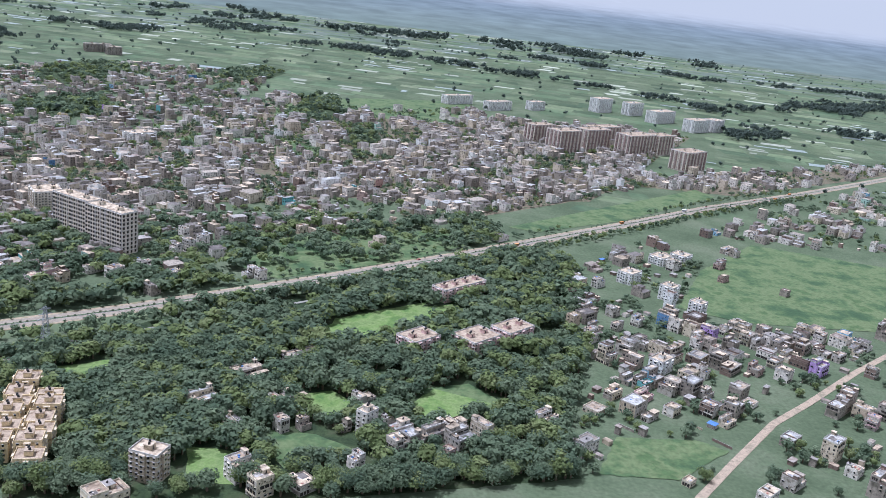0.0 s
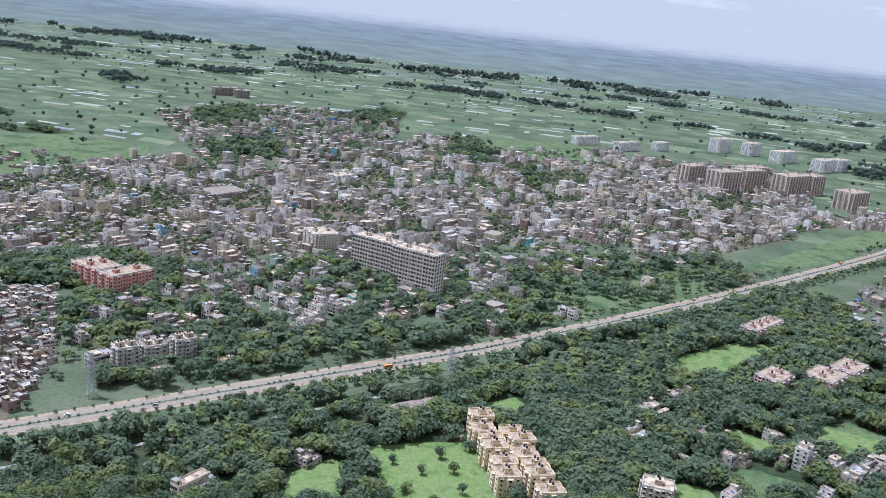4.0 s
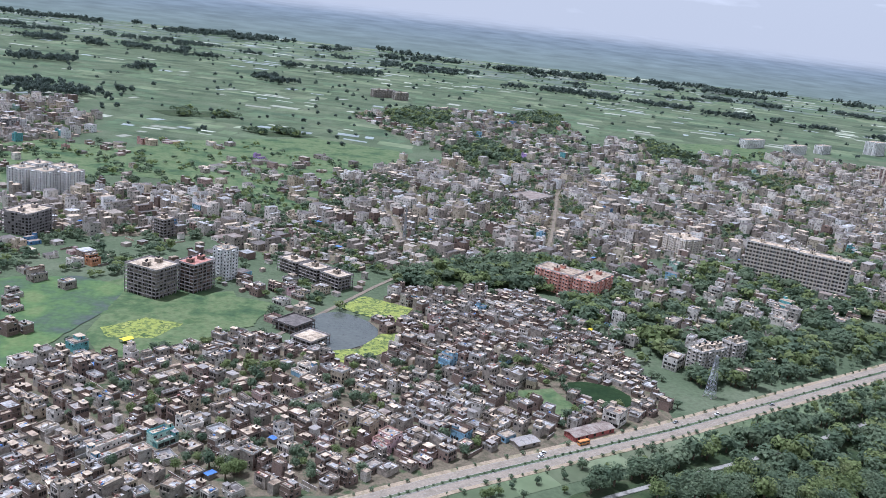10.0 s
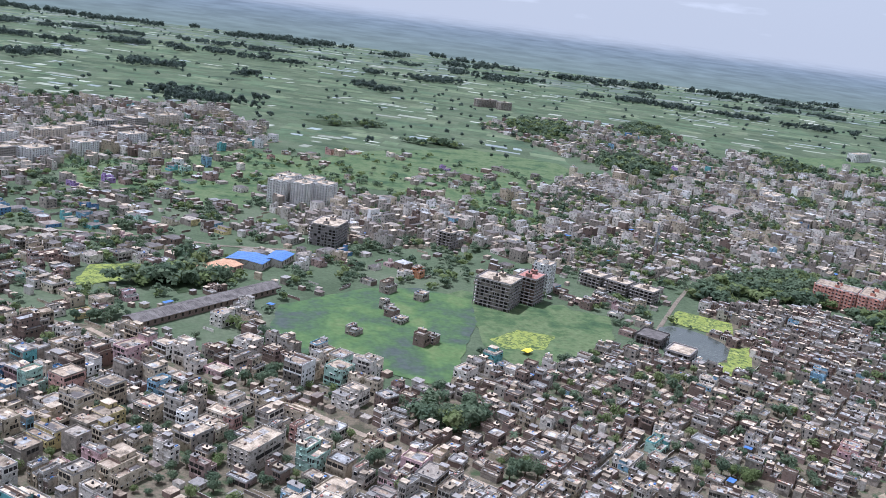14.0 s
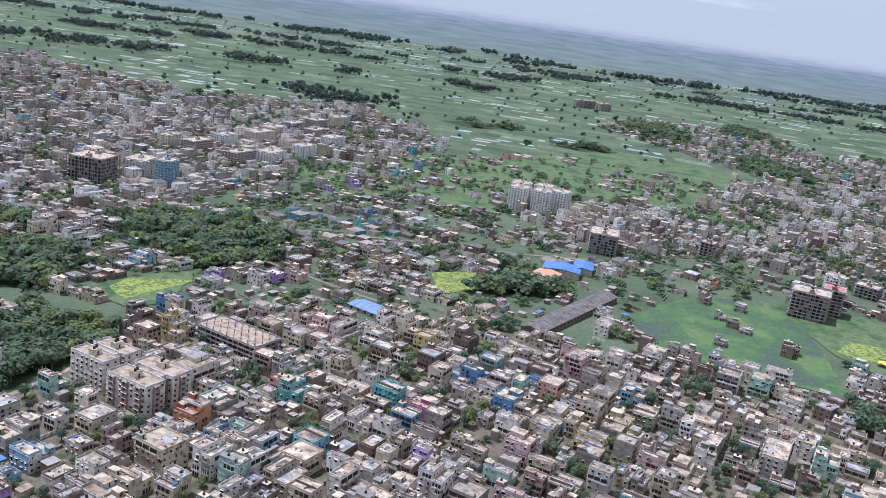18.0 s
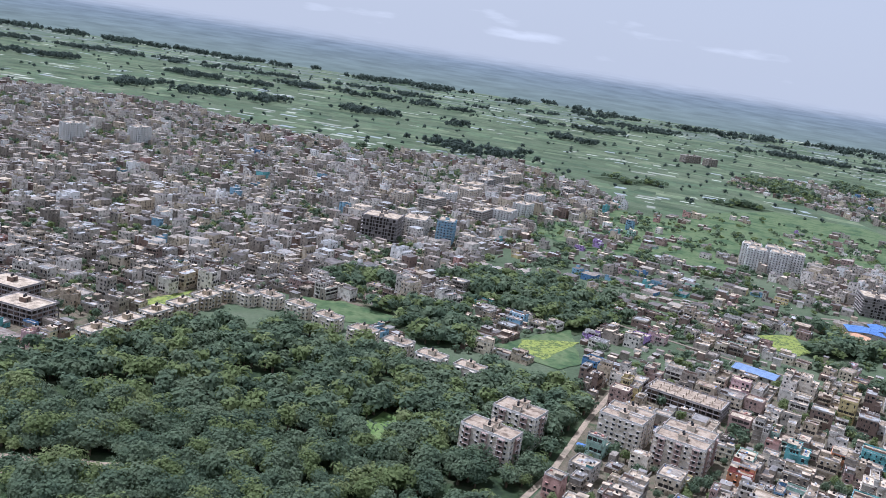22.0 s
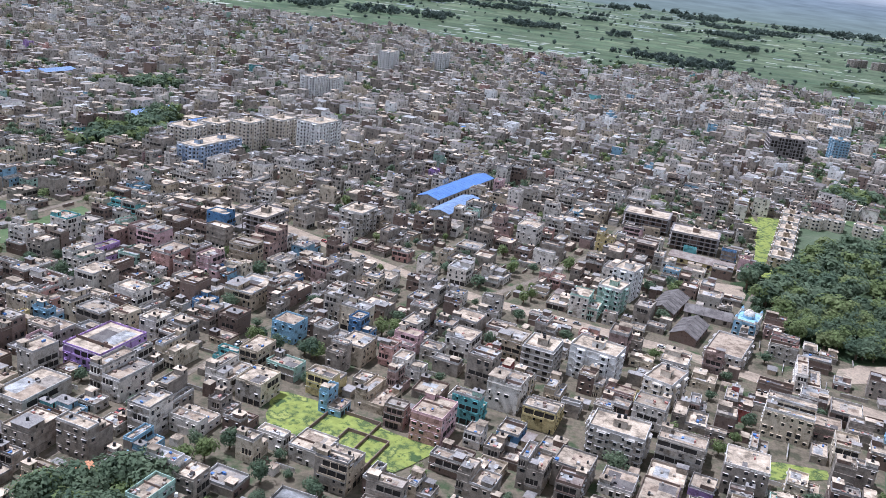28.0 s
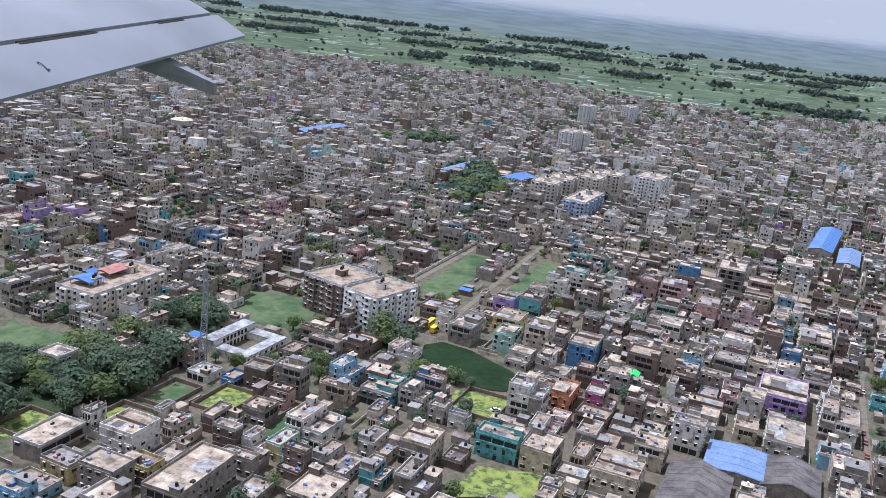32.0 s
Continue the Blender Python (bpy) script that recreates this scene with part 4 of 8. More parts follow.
def slab_block(name, label, x, y, deg, w, d, floors, wall, band="band", roof="roof_slab", category="apartment block", pitch=3.2, style="windows", cores=2, fl=FLOOR, group="", accent=None):
    """A larger block: body, a window row per storey, slab edges, parapet, lift rooms, tanks. style: windows, galleries, frame."""
    at = at_pose(x, y, deg)
    rnd = random.Random(hash((round(x), round(y))) & 0xffff)
    h = floors * fl + 0.4
    reserve(x, y, deg, w, d, 2.0)
    b = Solid()
    if style == "frame":
        inset = 1.6
        b.box(at, -w / 2 + inset, w / 2 - inset, -d / 2 + inset, d / 2 - inset, 0, h, wall, top=roof)
    else:
        b.box(at, -w / 2, w / 2, -d / 2, d / 2, 0, h, wall, top=roof)
    body = tagged(part(name, b), label, category, group)
    for k in range(floors):
        z = k * fl + 0.3
        row = Solid()
        if style == "windows":
            for sd in range(4):
                windows_on(row, at, w, d, z, sd, rnd, pitch=pitch, width=1.4, tall=1.45, steady=True)
        elif style == "galleries":
            for y0, y1 in ((-d / 2 - 0.04, -d / 2), (d / 2, d / 2 + 0.04)):
                # flat pane on the wall paints the shade inside the gallery
                row.box(at, -w / 2 + 0.4, w / 2 - 0.4, y0, y1, z + 1.15, z + fl - 0.75, "void_shade")
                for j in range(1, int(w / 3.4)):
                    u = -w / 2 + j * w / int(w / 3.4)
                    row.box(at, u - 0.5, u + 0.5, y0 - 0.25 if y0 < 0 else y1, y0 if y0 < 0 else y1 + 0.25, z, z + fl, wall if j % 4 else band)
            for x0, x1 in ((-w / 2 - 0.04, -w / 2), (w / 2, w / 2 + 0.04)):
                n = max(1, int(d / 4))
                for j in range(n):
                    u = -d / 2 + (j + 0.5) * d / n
                    row.box(at, x0, x1, u - 1.1, u + 1.1, z + 0.9, z + fl - 0.6, "void_shade")
        else:
            for sd in range(4):
                length = (w if sd in (0, 2) else d) - 3.2
                n = max(1, int(length / 3.6))
                for j in range(n):
                    if rnd.random() < 0.25:
                        continue
                    u = -length / 2 + (j + 0.5) * length / n
                    q = 1.3
                    e = 0.05
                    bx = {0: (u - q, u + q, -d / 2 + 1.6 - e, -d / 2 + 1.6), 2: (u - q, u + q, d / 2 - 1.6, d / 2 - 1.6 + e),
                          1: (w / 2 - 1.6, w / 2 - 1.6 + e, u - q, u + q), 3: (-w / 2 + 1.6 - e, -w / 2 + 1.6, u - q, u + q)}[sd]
                    # pane on the closed core paints an open floor's shade
                    row.box(at, *bx, z + 0.2, z + fl - 0.5, "void_shade")
        part("glazing" if style != "frame" else "open_storey", row, body)
        e = Solid()
        over = 0.55 if style == "galleries" else 0.15
        z1 = (k + 1) * fl
        e.box(at, -w / 2 - over, w / 2 + over, -d / 2 - over, d / 2 + over, z1 - 0.02, z1 + 0.25, band, bottom=True)
        if style == "galleries":
            z0 = k * fl + 0.3
            for yy in (-d / 2 - 0.55, d / 2 + 0.43):
                e.box(at, -w / 2, w / 2, yy, yy + 0.12, z0 + 0.0, z0 + 1.1, wall)
        part("floor_slab", e, body)
    if style == "windows" and min(w, d) > 11:
        # projecting bays with their own windows
        for sd, length, off in ((0, w, d), (2, w, d), (1, d, w), (3, d, w)):
            n = int(length / 9.5)
            a2 = {0: at, 2: (at[0], at[1], -at[2], -at[3]), 1: (at[0], at[1], -at[3], at[2]), 3: (at[0], at[1], at[3], -at[2])}[sd]
            for j in range(n):
                u = -length / 2 + (j + 0.5) * length / n
                bay = Solid()
                bay.box(a2, u - 1.9, u + 1.9, -off / 2 - 1.3, -off / 2 - 0.02, 0.0 if floors < 4 else fl * 0.9, h - 0.3, accent or wall)
                for k in range(0 if floors < 4 else 1, floors):
                    z = k * fl + 1.2
                    bay.box(a2, u - 0.8, u + 0.8, -off / 2 - 1.36, -off / 2 - 1.3, z, z + 1.3, "window_dark")
                    bay.box(a2, u - 2.1, u + 2.1, -off / 2 - 1.6, -off / 2 - 1.3, z + 1.5, z + 1.65, band, bottom=True)
                part("bay", bay, body)
    if style in ("frame", "galleries"):
        step = 4.5 if style == "frame" else 7.0
        o = 0.25 if style == "frame" else -0.35
        for sd in range(4):
            length = w if sd in (0, 2) else d
            n = max(1, int(length / step))
            for j in range(n + 1):
                u = -length / 2 + j * length / n
                u = max(-length / 2 + 0.25, min(length / 2 - 0.25, u))
                px_, py_ = {0: (u, -d / 2 + o), 2: (u, d / 2 - o), 1: (w / 2 - o, u), 3: (-w / 2 + o, u)}[sd]
                if style == "galleries" and sd in (1, 3):
                    continue
                c = Solid()
                c.box(at, px_ - 0.22, px_ + 0.22, py_ - 0.22, py_ + 0.22, 0, h + (1.1 if style == "frame" else 0), "frame_concrete" if style == "frame" else band)
                part("column", c, body)
    p = Solid()
    t, ph = 0.22, 1.0
    p.box(at, -w / 2, w / 2, -d / 2, -d / 2 + t, h, h + ph, band)
    p.box(at, -w / 2, w / 2, d / 2 - t, d / 2, h, h + ph, band)
    p.box(at, -w / 2, -w / 2 + t, -d / 2 + t, d / 2 - t, h, h + ph, band)
    p.box(at, w / 2 - t, w / 2, -d / 2 + t, d / 2 - t, h, h + ph, band)
    part("parapet", p, body)
    for k in range(cores):
        u = (k + 0.5) / cores * w - w / 2
        lift = Solid()
        lift.box(at, u - 2.6, u + 2.6, -2.2, 2.2, h, h + 3.1, wall)
        lift.box(at, u - 2.9, u + 2.9, -2.5, 2.5, h + 3.1, h + 3.35, roof, bottom=True)
        lift.box(at, u - 0.5, u + 0.5, -2.25, -2.2, h, h + 2.1, "void_shade")
        part("lift_room", lift, body)
        for du, dv in ((1.2, 0.6), (-1.1, -0.4)):
            tk = Solid()
            tk.prism(at, u + du, dv, h + 3.35, h + 4.9, 0.8, "tank_black", 10, 0.6)
            part("water_tank", tk, body)
    return body


def shed(name, label, x, y, deg, w, d, h, wall, roof, rise=2.0, category="shed"):
    """A long low shed with a gabled sheet roof and ribs along it."""
    at = at_pose(x, y, deg)
    reserve(x, y, deg, w, d, 1.5)
    b = Solid()
    b.box(at, -w / 2, w / 2, -d / 2, d / 2, 0, h, wall)
    body = tagged(part(name, b), label, category)
    r = Solid()
    r.gable(at, -w / 2, w / 2, -d / 2, d / 2, h, h + rise, wall, roof)
    roof_ob = part("roof", r, body)
    ribs = Solid()
    n = int(w / 5)
    for k in range(n + 1):
        u = -w / 2 + k * w / n
        for sgn in (-1, 1):
            p0 = at[0] + at[2] * u, at[1] + at[3] * u
            p1 = at[0] + at[2] * u - at[3] * sgn * d / 2, at[1] + at[3] * u + at[2] * sgn * d / 2
            ribs.beam((*p0, h + rise + 0.16), (*p1, h + 0.16), 0.09, roof)
    part("roof_ribs", ribs, roof_ob)
    dr = Solid()
    n = max(2, int(w / 6))
    for k in range(n):
        u = -w / 2 + (k + 0.5) * w / n
        for y0, y1 in ((-d / 2 - 0.05, -d / 2), (d / 2, d / 2 + 0.05)):
            dr.box(at, u - 0.9, u + 0.9, y0, y1, h * 0.3, h * 0.8, "void_shade")
    part("glazing", dr, body)
    return body


def hand(x, y, w, d, floors, wall, side):
    """A house that stands out by its colour or place."""
    rnd = random.Random(int(x * 31 + y * 17))
    deg = town_angle(x)
    if HARD[footprint(x, y, deg, w, d, 0.0)].mean() > 0.02:
        w, d = w * 0.7, d * 0.7
        if HARD[footprint(x, y, deg, w, d, 0.0)].mean() > 0.05:
            return
    reserve(x, y, deg, w, d, 0.3)
    label = {1: "single-storey", 2: "two-storey", 3: "three-storey", 4: "four-storey", 5: "five-storey", 6: "six-storey", 7: "seven-storey"}[floors]
    hue = {"brick": "raw brick", "cement": "bare cement", "pale_grey": "grey plastered", "brownpink": "dull pink", "sky_blue": "pale blue", "mint": "pale green", }.get(wall, wall)
    label += " flat-roofed " + hue + " house" + (" with unplastered side walls" if side in ("brick", "cement") and side != wall else "")
    thing_house("house", label, x, y, deg + rnd.uniform(-2, 2), w, d, floors, wall, side, rnd, group="town houses", roof=rnd.choice(("roof_slab", "roof_slab", "roof_warm")))


# ---- the large blocks, from east to west
B = slab_block
for _u, _v in ((-28, 1.5), (26, -1.5)):
    _a = at_pose(-276, 868, -34)
    B("hospital_block", "long brown-grey ten-storey slab with open galleries", _a[0] + _a[2] * _u - _a[3] * _v, _a[1] + _a[3] * _u + _a[2] * _v, -34, 53, 19, 10, "clean_cream", "band", style="galleries", category="building", cores=2, fl=4.15)
B("apartment_block", "yellow-cream six-storey apartment block", -367, 985, 30, 30, 36, 6, "clean_cream")
for _k, (_u, _v) in enumerate(((-22, 0), (0, 3), (22, -1))):
    B("apartment_block", "grey weathered six-storey flats among trees", -451 + _u * 0.79 - _v * 0.6, 603 + _u * 0.6 + _v * 0.79, 38, 16, 14, 6 - _k % 2, "pale_grey", group="grey flats beside the highway")
B("college_building", "pink-red six-storey college with white bands", -552, 773, 54, 26, 40, 6, "clean_coral", "band", roof="roof_warm", category="building", fl=3.4)
B("college_building", "pink-red six-storey college wing with white bands", -521, 760, 54, 44, 22, 6, "clean_coral", "band", roof="roof_warm", category="building", fl=3.4)
B("unfinished_tower", "raw dark concrete tower under construction", -908, 652, 64, 28, 33, 8, "cement", "frame_concrete", style="frame", category="building", roof="roof_slab")
B("unfinished_tower", "raw concrete tower with a dark red roof floor", -878, 672, 62, 26, 20, 8, "brick", "frame_concrete", style="frame", category="building", roof="roof_red")
B("apartment_tower", "white nine-storey apartment tower", -861, 709, 60, 15, 16, 9, "clean_white", cores=1)
for _k in range(3):
    _t = (_k - 1) * 27
    B("unfinished_block", "row block in raw grey concrete, four storeys", -784 + _t * 0.79, 731 - _t * 0.61, 51, 19, 24, 4, "cement", "frame_concrete", style="frame", category="building", cores=1, group="row of unfinished blocks by the pond")
for _u, _v in ((-24, -14), (4, -18), (27, -8), (-20, 18), (10, 16)):
    B("apartment_block", "white nine-storey flats of a large housing block", -1122 + _u, 973 + _v, 68, 24, 22, 9, "clean_white", cores=1, group="white housing complex")
B("unfinished_block", "grey concrete frame of a seven-storey building", -1070, 797, 76, 38, 30, 7, "frame_concrete", "frame_concrete", style="frame", category="building")
B("unfinished_block", "slim dark brick tower with open floors", -948, 827, 58, 17, 17, 6, "cement", "frame_concrete", style="frame", category="building", cores=1)
for _x, _y, _w, _d in ((-1431, 353, 25, 26), (-1401, 333, 31, 29)):
    # two wings joined by a recessed stair core
    _a = at_pose(_x, _y, 60)
    for _u in (-1, 1):
        _q = shift(_a, _u * _w * 0.29, 0)
        B("apartment_block", "cream six-storey wing of flats with a broad flat roof", _q[0], _q[1], 60, _w * 0.42, _d, 6, "clean_cream", roof="roof_warm", accent="brownpink", pitch=3.6, cores=1, group="cream flats by the wood")
    B("stair_core", "recessed cream stair core between two wings of flats", _x, _y, 60, _w * 0.15, _d * 0.7, 6, "clean_cream", roof="roof_warm", cores=0, pitch=2.0, category="building")
for _x, _y, _w, _d in ((-1514, 304, 15, 30), (-1496, 337, 17, 27)):
    B("apartment_block", "beige six-storey flats at the edge of the wood", _x, _y, 59, _w, _d, 6, "clean_cream", roof="roof_warm", accent="brownpink", pitch=4.0, cores=2, group="beige flats by the wood")
B("unfinished_block", "seven-storey concrete frame with a wide roof slab", -1614, 820, 80, 36, 40, 7, "frame_concrete", "frame_concrete", style="frame", category="building", roof="roof_slab", fl=3.8)
B("office_tower", "bright blue glass-fronted nine-storey building", -1543, 842, 82, 22, 18, 9, "sky_blue", category="building", cores=1)
B("office_block", "white and grey seven-storey block", -1578, 863, 83, 34, 26, 7, "white", category="building", cores=1)
_low = B("unfinished_block", "low unfinished brick block bristling with columns", -1374, 426, 58, 24, 52, 3, "brick", "frame_concrete", style="frame", category="building", roof="roof_warm", cores=0)
for _i in range(4):
    for _j in range(9):
        # starter columns for the next storey
        s = Solid()
        s.box(shift(at_pose(-1374, 426, 58), -9.9 + 6.6 * _i, -23.5 + 5.9 * _j), -0.28, 0.28, -0.28, 0.28, 3 * FLOOR + 0.4, 3 * FLOOR + 2.9, "roof_slab")
        part("column", s, _low)
B("unfinished_block", "dark brick four-storey block with open floors", -1815, 414, 72, 24, 34, 4, "brick", "frame_concrete", style="frame", category="building", cores=1)
B("unfinished_block", "dark brick row block with open floors", -1842, 452, 72, 24, 34, 4, "brick", "frame_concrete", style="frame", category="building", cores=1)
B("office_block", "pale blue six-storey building with a flat roof", -2186, 490, 67, 56, 19, 6, "pale_blue", category="building", cores=2)
B("apartment_tower", "white nine-storey apartment tower beside flats", -2114, 578, 65, 34, 24, 9, "clean_white", cores=1)
for _x, _y in ((-2150, 585), (-2172, 556)):
    B("apartment_block", "cream eight-storey flats with balconies", _x, _y, 70, 24, 20, 8, "clean_cream", cores=1, group="cream flats behind the blue block")
for _x, _y in ((-2215, 524), (-2199, 552)):
    B("apartment_block", "cream and white seven-storey flats", _x, _y, 72, 24, 22, 7, "clean_cream", cores=1, group="cream flats behind the blue block")
B("unfinished_block", "grey concrete five-storey frame", -2105, 330, 70, 26, 17, 5, "cement", "frame_concrete", style="frame", category="building", cores=1)
B("apartment_block", "dull grey five-storey block with blank walls", -2051, 361, 70, 22, 17, 5, "pale_grey", cores=1, pitch=4.5)
B("apartment_block", "white six-storey block with rows of arched windows", -2321, 191, 56, 32, 22, 6, "clean_white", cores=1, pitch=3.2, roof="roof_warm")
B("apartment_block", "raw cement rear wing of a white block", -2343.5, 204, 56, 28, 26, 6, "brick", cores=1, roof="roof_warm")
B("school_building", "long cream four-storey building with coloured roof sheds", -2452, 176, 70, 50, 24, 4, "clean_cream", category="building", roof="roof_warm")
# cream flats: one stepped cluster of small wings, set forward and back in two files
_a = at_pose(-196, 488, -80)
for _k in range(7):
    for _j in (-1, 1):
        if (_k, _j) in ((0, 1), (6, -1)):
            continue
        _q = shift(_a, (_k - 3) * 14.6 + 2.5 * _j, _j * (8.2 + 2.4 * ((_k + (_j > 0)) % 2)))
        B("apartment_block", "yellow-cream stepped wing of four-storey flats", _q[0], _q[1], -80, 13.4 if (_k + _j) % 4 else 15.6, 15.2, 4 + (_k * 2 + _j) % 3 // 2, "cream_peach", "cream_peach", roof="roof_warm", accent="cream", cores=1, pitch=3.9, group="cream flats in the wood")
for _x, _y, _l, _d in ((91, 802, 60, 18), (47, 663, 30, 22), (96, 674, 34, 26), (130, 700, 34, 22)):
    B("apartment_block", "pink four-storey flats with white edges", _x, _y, 44, _l, _d, 4, "clean_pink", roof="roof_warm", cores=max(1, int(_l / 15)), pitch=3.0, group="pink flats in the wood")
for _x, _y, _w, _d, _f in ((360, 1690, 60, 40, 10), (430, 1745, 70, 36, 10), (515, 1730, 80, 40, 10), (580, 1780, 50, 36, 9), (591, 1625, 62, 40, 8), (470, 1840, 90, 36, 8), (330, 1800, 60, 30, 7)):
    B("apartment_slab", "tall beige housing block with dark vertical strips", _x, _y, 36, _w, _d, _f + 4, "clean_cream", "band", accent="brownpink", category="apartment block", pitch=4.2, cores=2, roof="roof_warm", group="beige housing estate")
for _x, _y, _w, _d, _f in ((600, 2400, 60, 34, 10), (690, 2400, 60, 30, 9), (740, 2300, 90, 34, 8), (800, 2190, 70, 34, 8), (860, 2230, 50, 34, 8), (190, 2250, 90, 24, 5), (290, 2210, 80, 24, 5), (400, 2290, 50, 24, 5)):
    B("apartment_slab", "white housing block at the edge of the fields", _x, _y, 40, _w, _d, _f + 2, "clean_white", category="apartment block", pitch=4.5, cores=1, group="white housing estate")
B("apartment_tower", "beige five-storey stepped block near the wood", -113, 449, 72, 14, 18, 6, "beige", cores=1)
B("apartment_block", "white four-storey block with a stair tower", 9, 521, 50, 12, 9, 5, "white", cores=1)
for _x, _y, _w, _d, _f in ((250, 657, 20, 13, 4), (315, 845, 16, 16, 5), (285, 892, 22, 18, 4), (345, 975, 22, 20, 3), (375, 990, 20, 20, 3), (330, 800, 14, 14, 5)):
    B("apartment_block", "white low apartment house", _x, _y, 45, _w, _d, _f, "clean_white", cores=1, group="white apartment houses in the east village")
B("institute_building", "white four-storey building in green lots", -376, 1400, 50, 44, 28, 4, "clean_white", category="building", pitch=4)
B("warehouse", "wide dark-roofed two-storey hall", -528, 1200, 52, 60, 42, 3, "cement", roof="tin_rust", category="hall", cores=0, pitch=5)
for _x, _y in ((-815, 2540), (-790, 2560), (-750, 2520)):
    B("apartment_slab", "dark grey blocks alone among the paddies", _x, _y, 30, 40, 24, 7, "cement", category="building", pitch=5, cores=1)

B("unfinished_block", "dark square block with a black gridded roof by the pond", -784, 600, 57, 24, 22, 2, "brick", "tin_dark", style="frame", roof="tin_dark", category="building", cores=0)
B("unfinished_block", "low dark concrete block at the pond's edge", -768, 571, 57, 22, 20, 2, "cement", "frame_concrete", style="frame", roof="roof_slab", category="building", cores=0)
B("apartment_block", "white five-storey block with a blank end wall", -1917, 184, -27, 22, 15, 5, "clean_white", cores=1, pitch=5.5)
B("apartment_block", "white five-storey row along the street", -1884, 297, 60, 18, 13, 6, "clean_white", cores=1, pitch=3.0)
B("apartment_block", "pale green five-storey row along the street", -1896, 272, 60, 16, 13, 5, "mint", cores=1, pitch=3.0)
B("apartment_block", "tan four-storey flats with sunshades", -1888, 168, 56, 20, 13, 4, "clean_cream", cores=1, pitch=2.8, roof="roof_warm")
B("apartment_block", "grey four-storey block with a broad pale roof", -1917, 117, -21, 22, 15, 4, "pale_grey", cores=1, pitch=3.0)
B("apartment_block", "grey-green five-storey flats with long balconies", -1943, 180, 68, 16, 14, 5, "pale_grey", cores=1, pitch=3.0, style="galleries")
# ---- sheds and halls
shed("godown", "old gabled godown with a dark sheet roof", -1860, 285, 62, 34, 14, 4.5, "brick", "tin_dark", 3.4)
shed("godown", "dark gabled shed beside the temple", -1839, 277, -20, 26, 13, 4.0, "cement", "tin_dark", 2.6)
shed("godown", "brown-brick gabled shed with a dark sheet roof", -1857, 248, 62, 27, 14, 4.5, "brick", "tin_dark", 3.4)
shed("long_shed", "very long shed with a dark rusty sheet roof", -1136, 569, 55, 140, 17, 5.0, "brick", "tin_dark", 2.5)
shed("factory_shed", "blue corrugated roof of a factory shed", -1128, 690, 77, 26, 34, 6.5, "pale_grey", "tin_blue", 1.6)
shed("factory_shed", "bright blue corrugated factory roof", -1105, 706, 77, 30, 18, 6.5, "pale_grey", "tin_blue", 1.4)
shed("factory_shed", "low hall with a peach-orange roof", -1150, 660, 60, 40, 22, 5, "salmon", "tin_peach", 1.2)
shed("market_shed", "long bright blue corrugated shed roof", -1987, 478, 64, 98, 17, 9.0, "pale_grey", "tin_blue", 2.2)
shed("market_shed", "pale blue corrugated shed roof", -1987, 430, 66, 56, 15, 7.5, "pale_grey", "tin_pale", 1.6)
shed("storage_shed", "yellow-walled shed with a dark sheet roof", -1818, 377, -25, 42, 16, 4.0, "yellow", "tin_rust", 1.4)
shed("roadside_shed", "red-brick shed with a grey sheet roof by the highway", -578, 462, 33, 34, 10, 3.6, "red", "tin_rust", 1.0)
shed("small_shed", "low brick shed by the highway", -622, 440, 33, 16, 9, 3.0, "cement", "tin_grey", 0.8)
shed("storage_shed", "shed with a weathered pale blue roof", -1294, 518, -36, 33, 18, 4.0, "pale_grey", "tin_pale", 1.6)
shed("school_shed", "long low tiled building in a clearing", -262, 560, 33, 56, 12, 3.6, "pale_grey", "tin_rust", 2.0)
shed("market_shed", "grey corrugated market roof", -2290, 640, 66, 90, 18, 5, "cement", "tin_pale", 2.0)
shed("market_shed", "blue corrugated market roof", -2240, 610, 62, 60, 20, 5, "cement", "tin_blue", 2.0)
shed("rail_shed", "pale blue corrugated shed roof", -2460, 780, 68, 90, 20, 6, "cement", "tin_pale", 2.0)

shed("tin_hall", "low hall with a faded pink-red sheet roof", -1492, 222, 60, 22, 30, 4.0, "cement", "roof_red", 1.6)
shed("workshop_shed", "broad blue-grey sheet roof of a workshop", -2169, 78, 69, 24, 24, 4.5, "pale_grey", "tin_pale", 1.0)
shed("workshop_shed", "old gabled workshop with a dark stained roof", -2152, 70, 69, 24, 20, 4.5, "cement", "tin_dark", 3.2)
shed("workshop_shed", "dark gabled store with a stained sheet roof", -2192, 52, 69, 34, 22, 4.5, "cement", "tin_dark", 3.2)
# ---- flats along the north edge of the wood
for _k, (_x, _y) in enumerate(((-1695, 516), (-1676, 518), (-1650, 505), (-1626, 486), (-1598, 466), (-1572, 452), (-1548, 433), (-1522, 421))):
    B("flats_block", "cream three-storey flats with flat roofs in a row", _x, _y, 62, 13, 20, 3, "clean_cream", roof="roof_warm", cores=1, pitch=3.4, group="row of flats beside the wood")
for _k in range(6):
    B("flats_block", "grey-cream three-storey flats in a stepped row", -1760 + 10.4 * _k, 393 + 25.4 * _k, 66, 20, 13, 3, "beige", roof="roof_slab", cores=1, pitch=3.4, group="row of flats beside the wood")
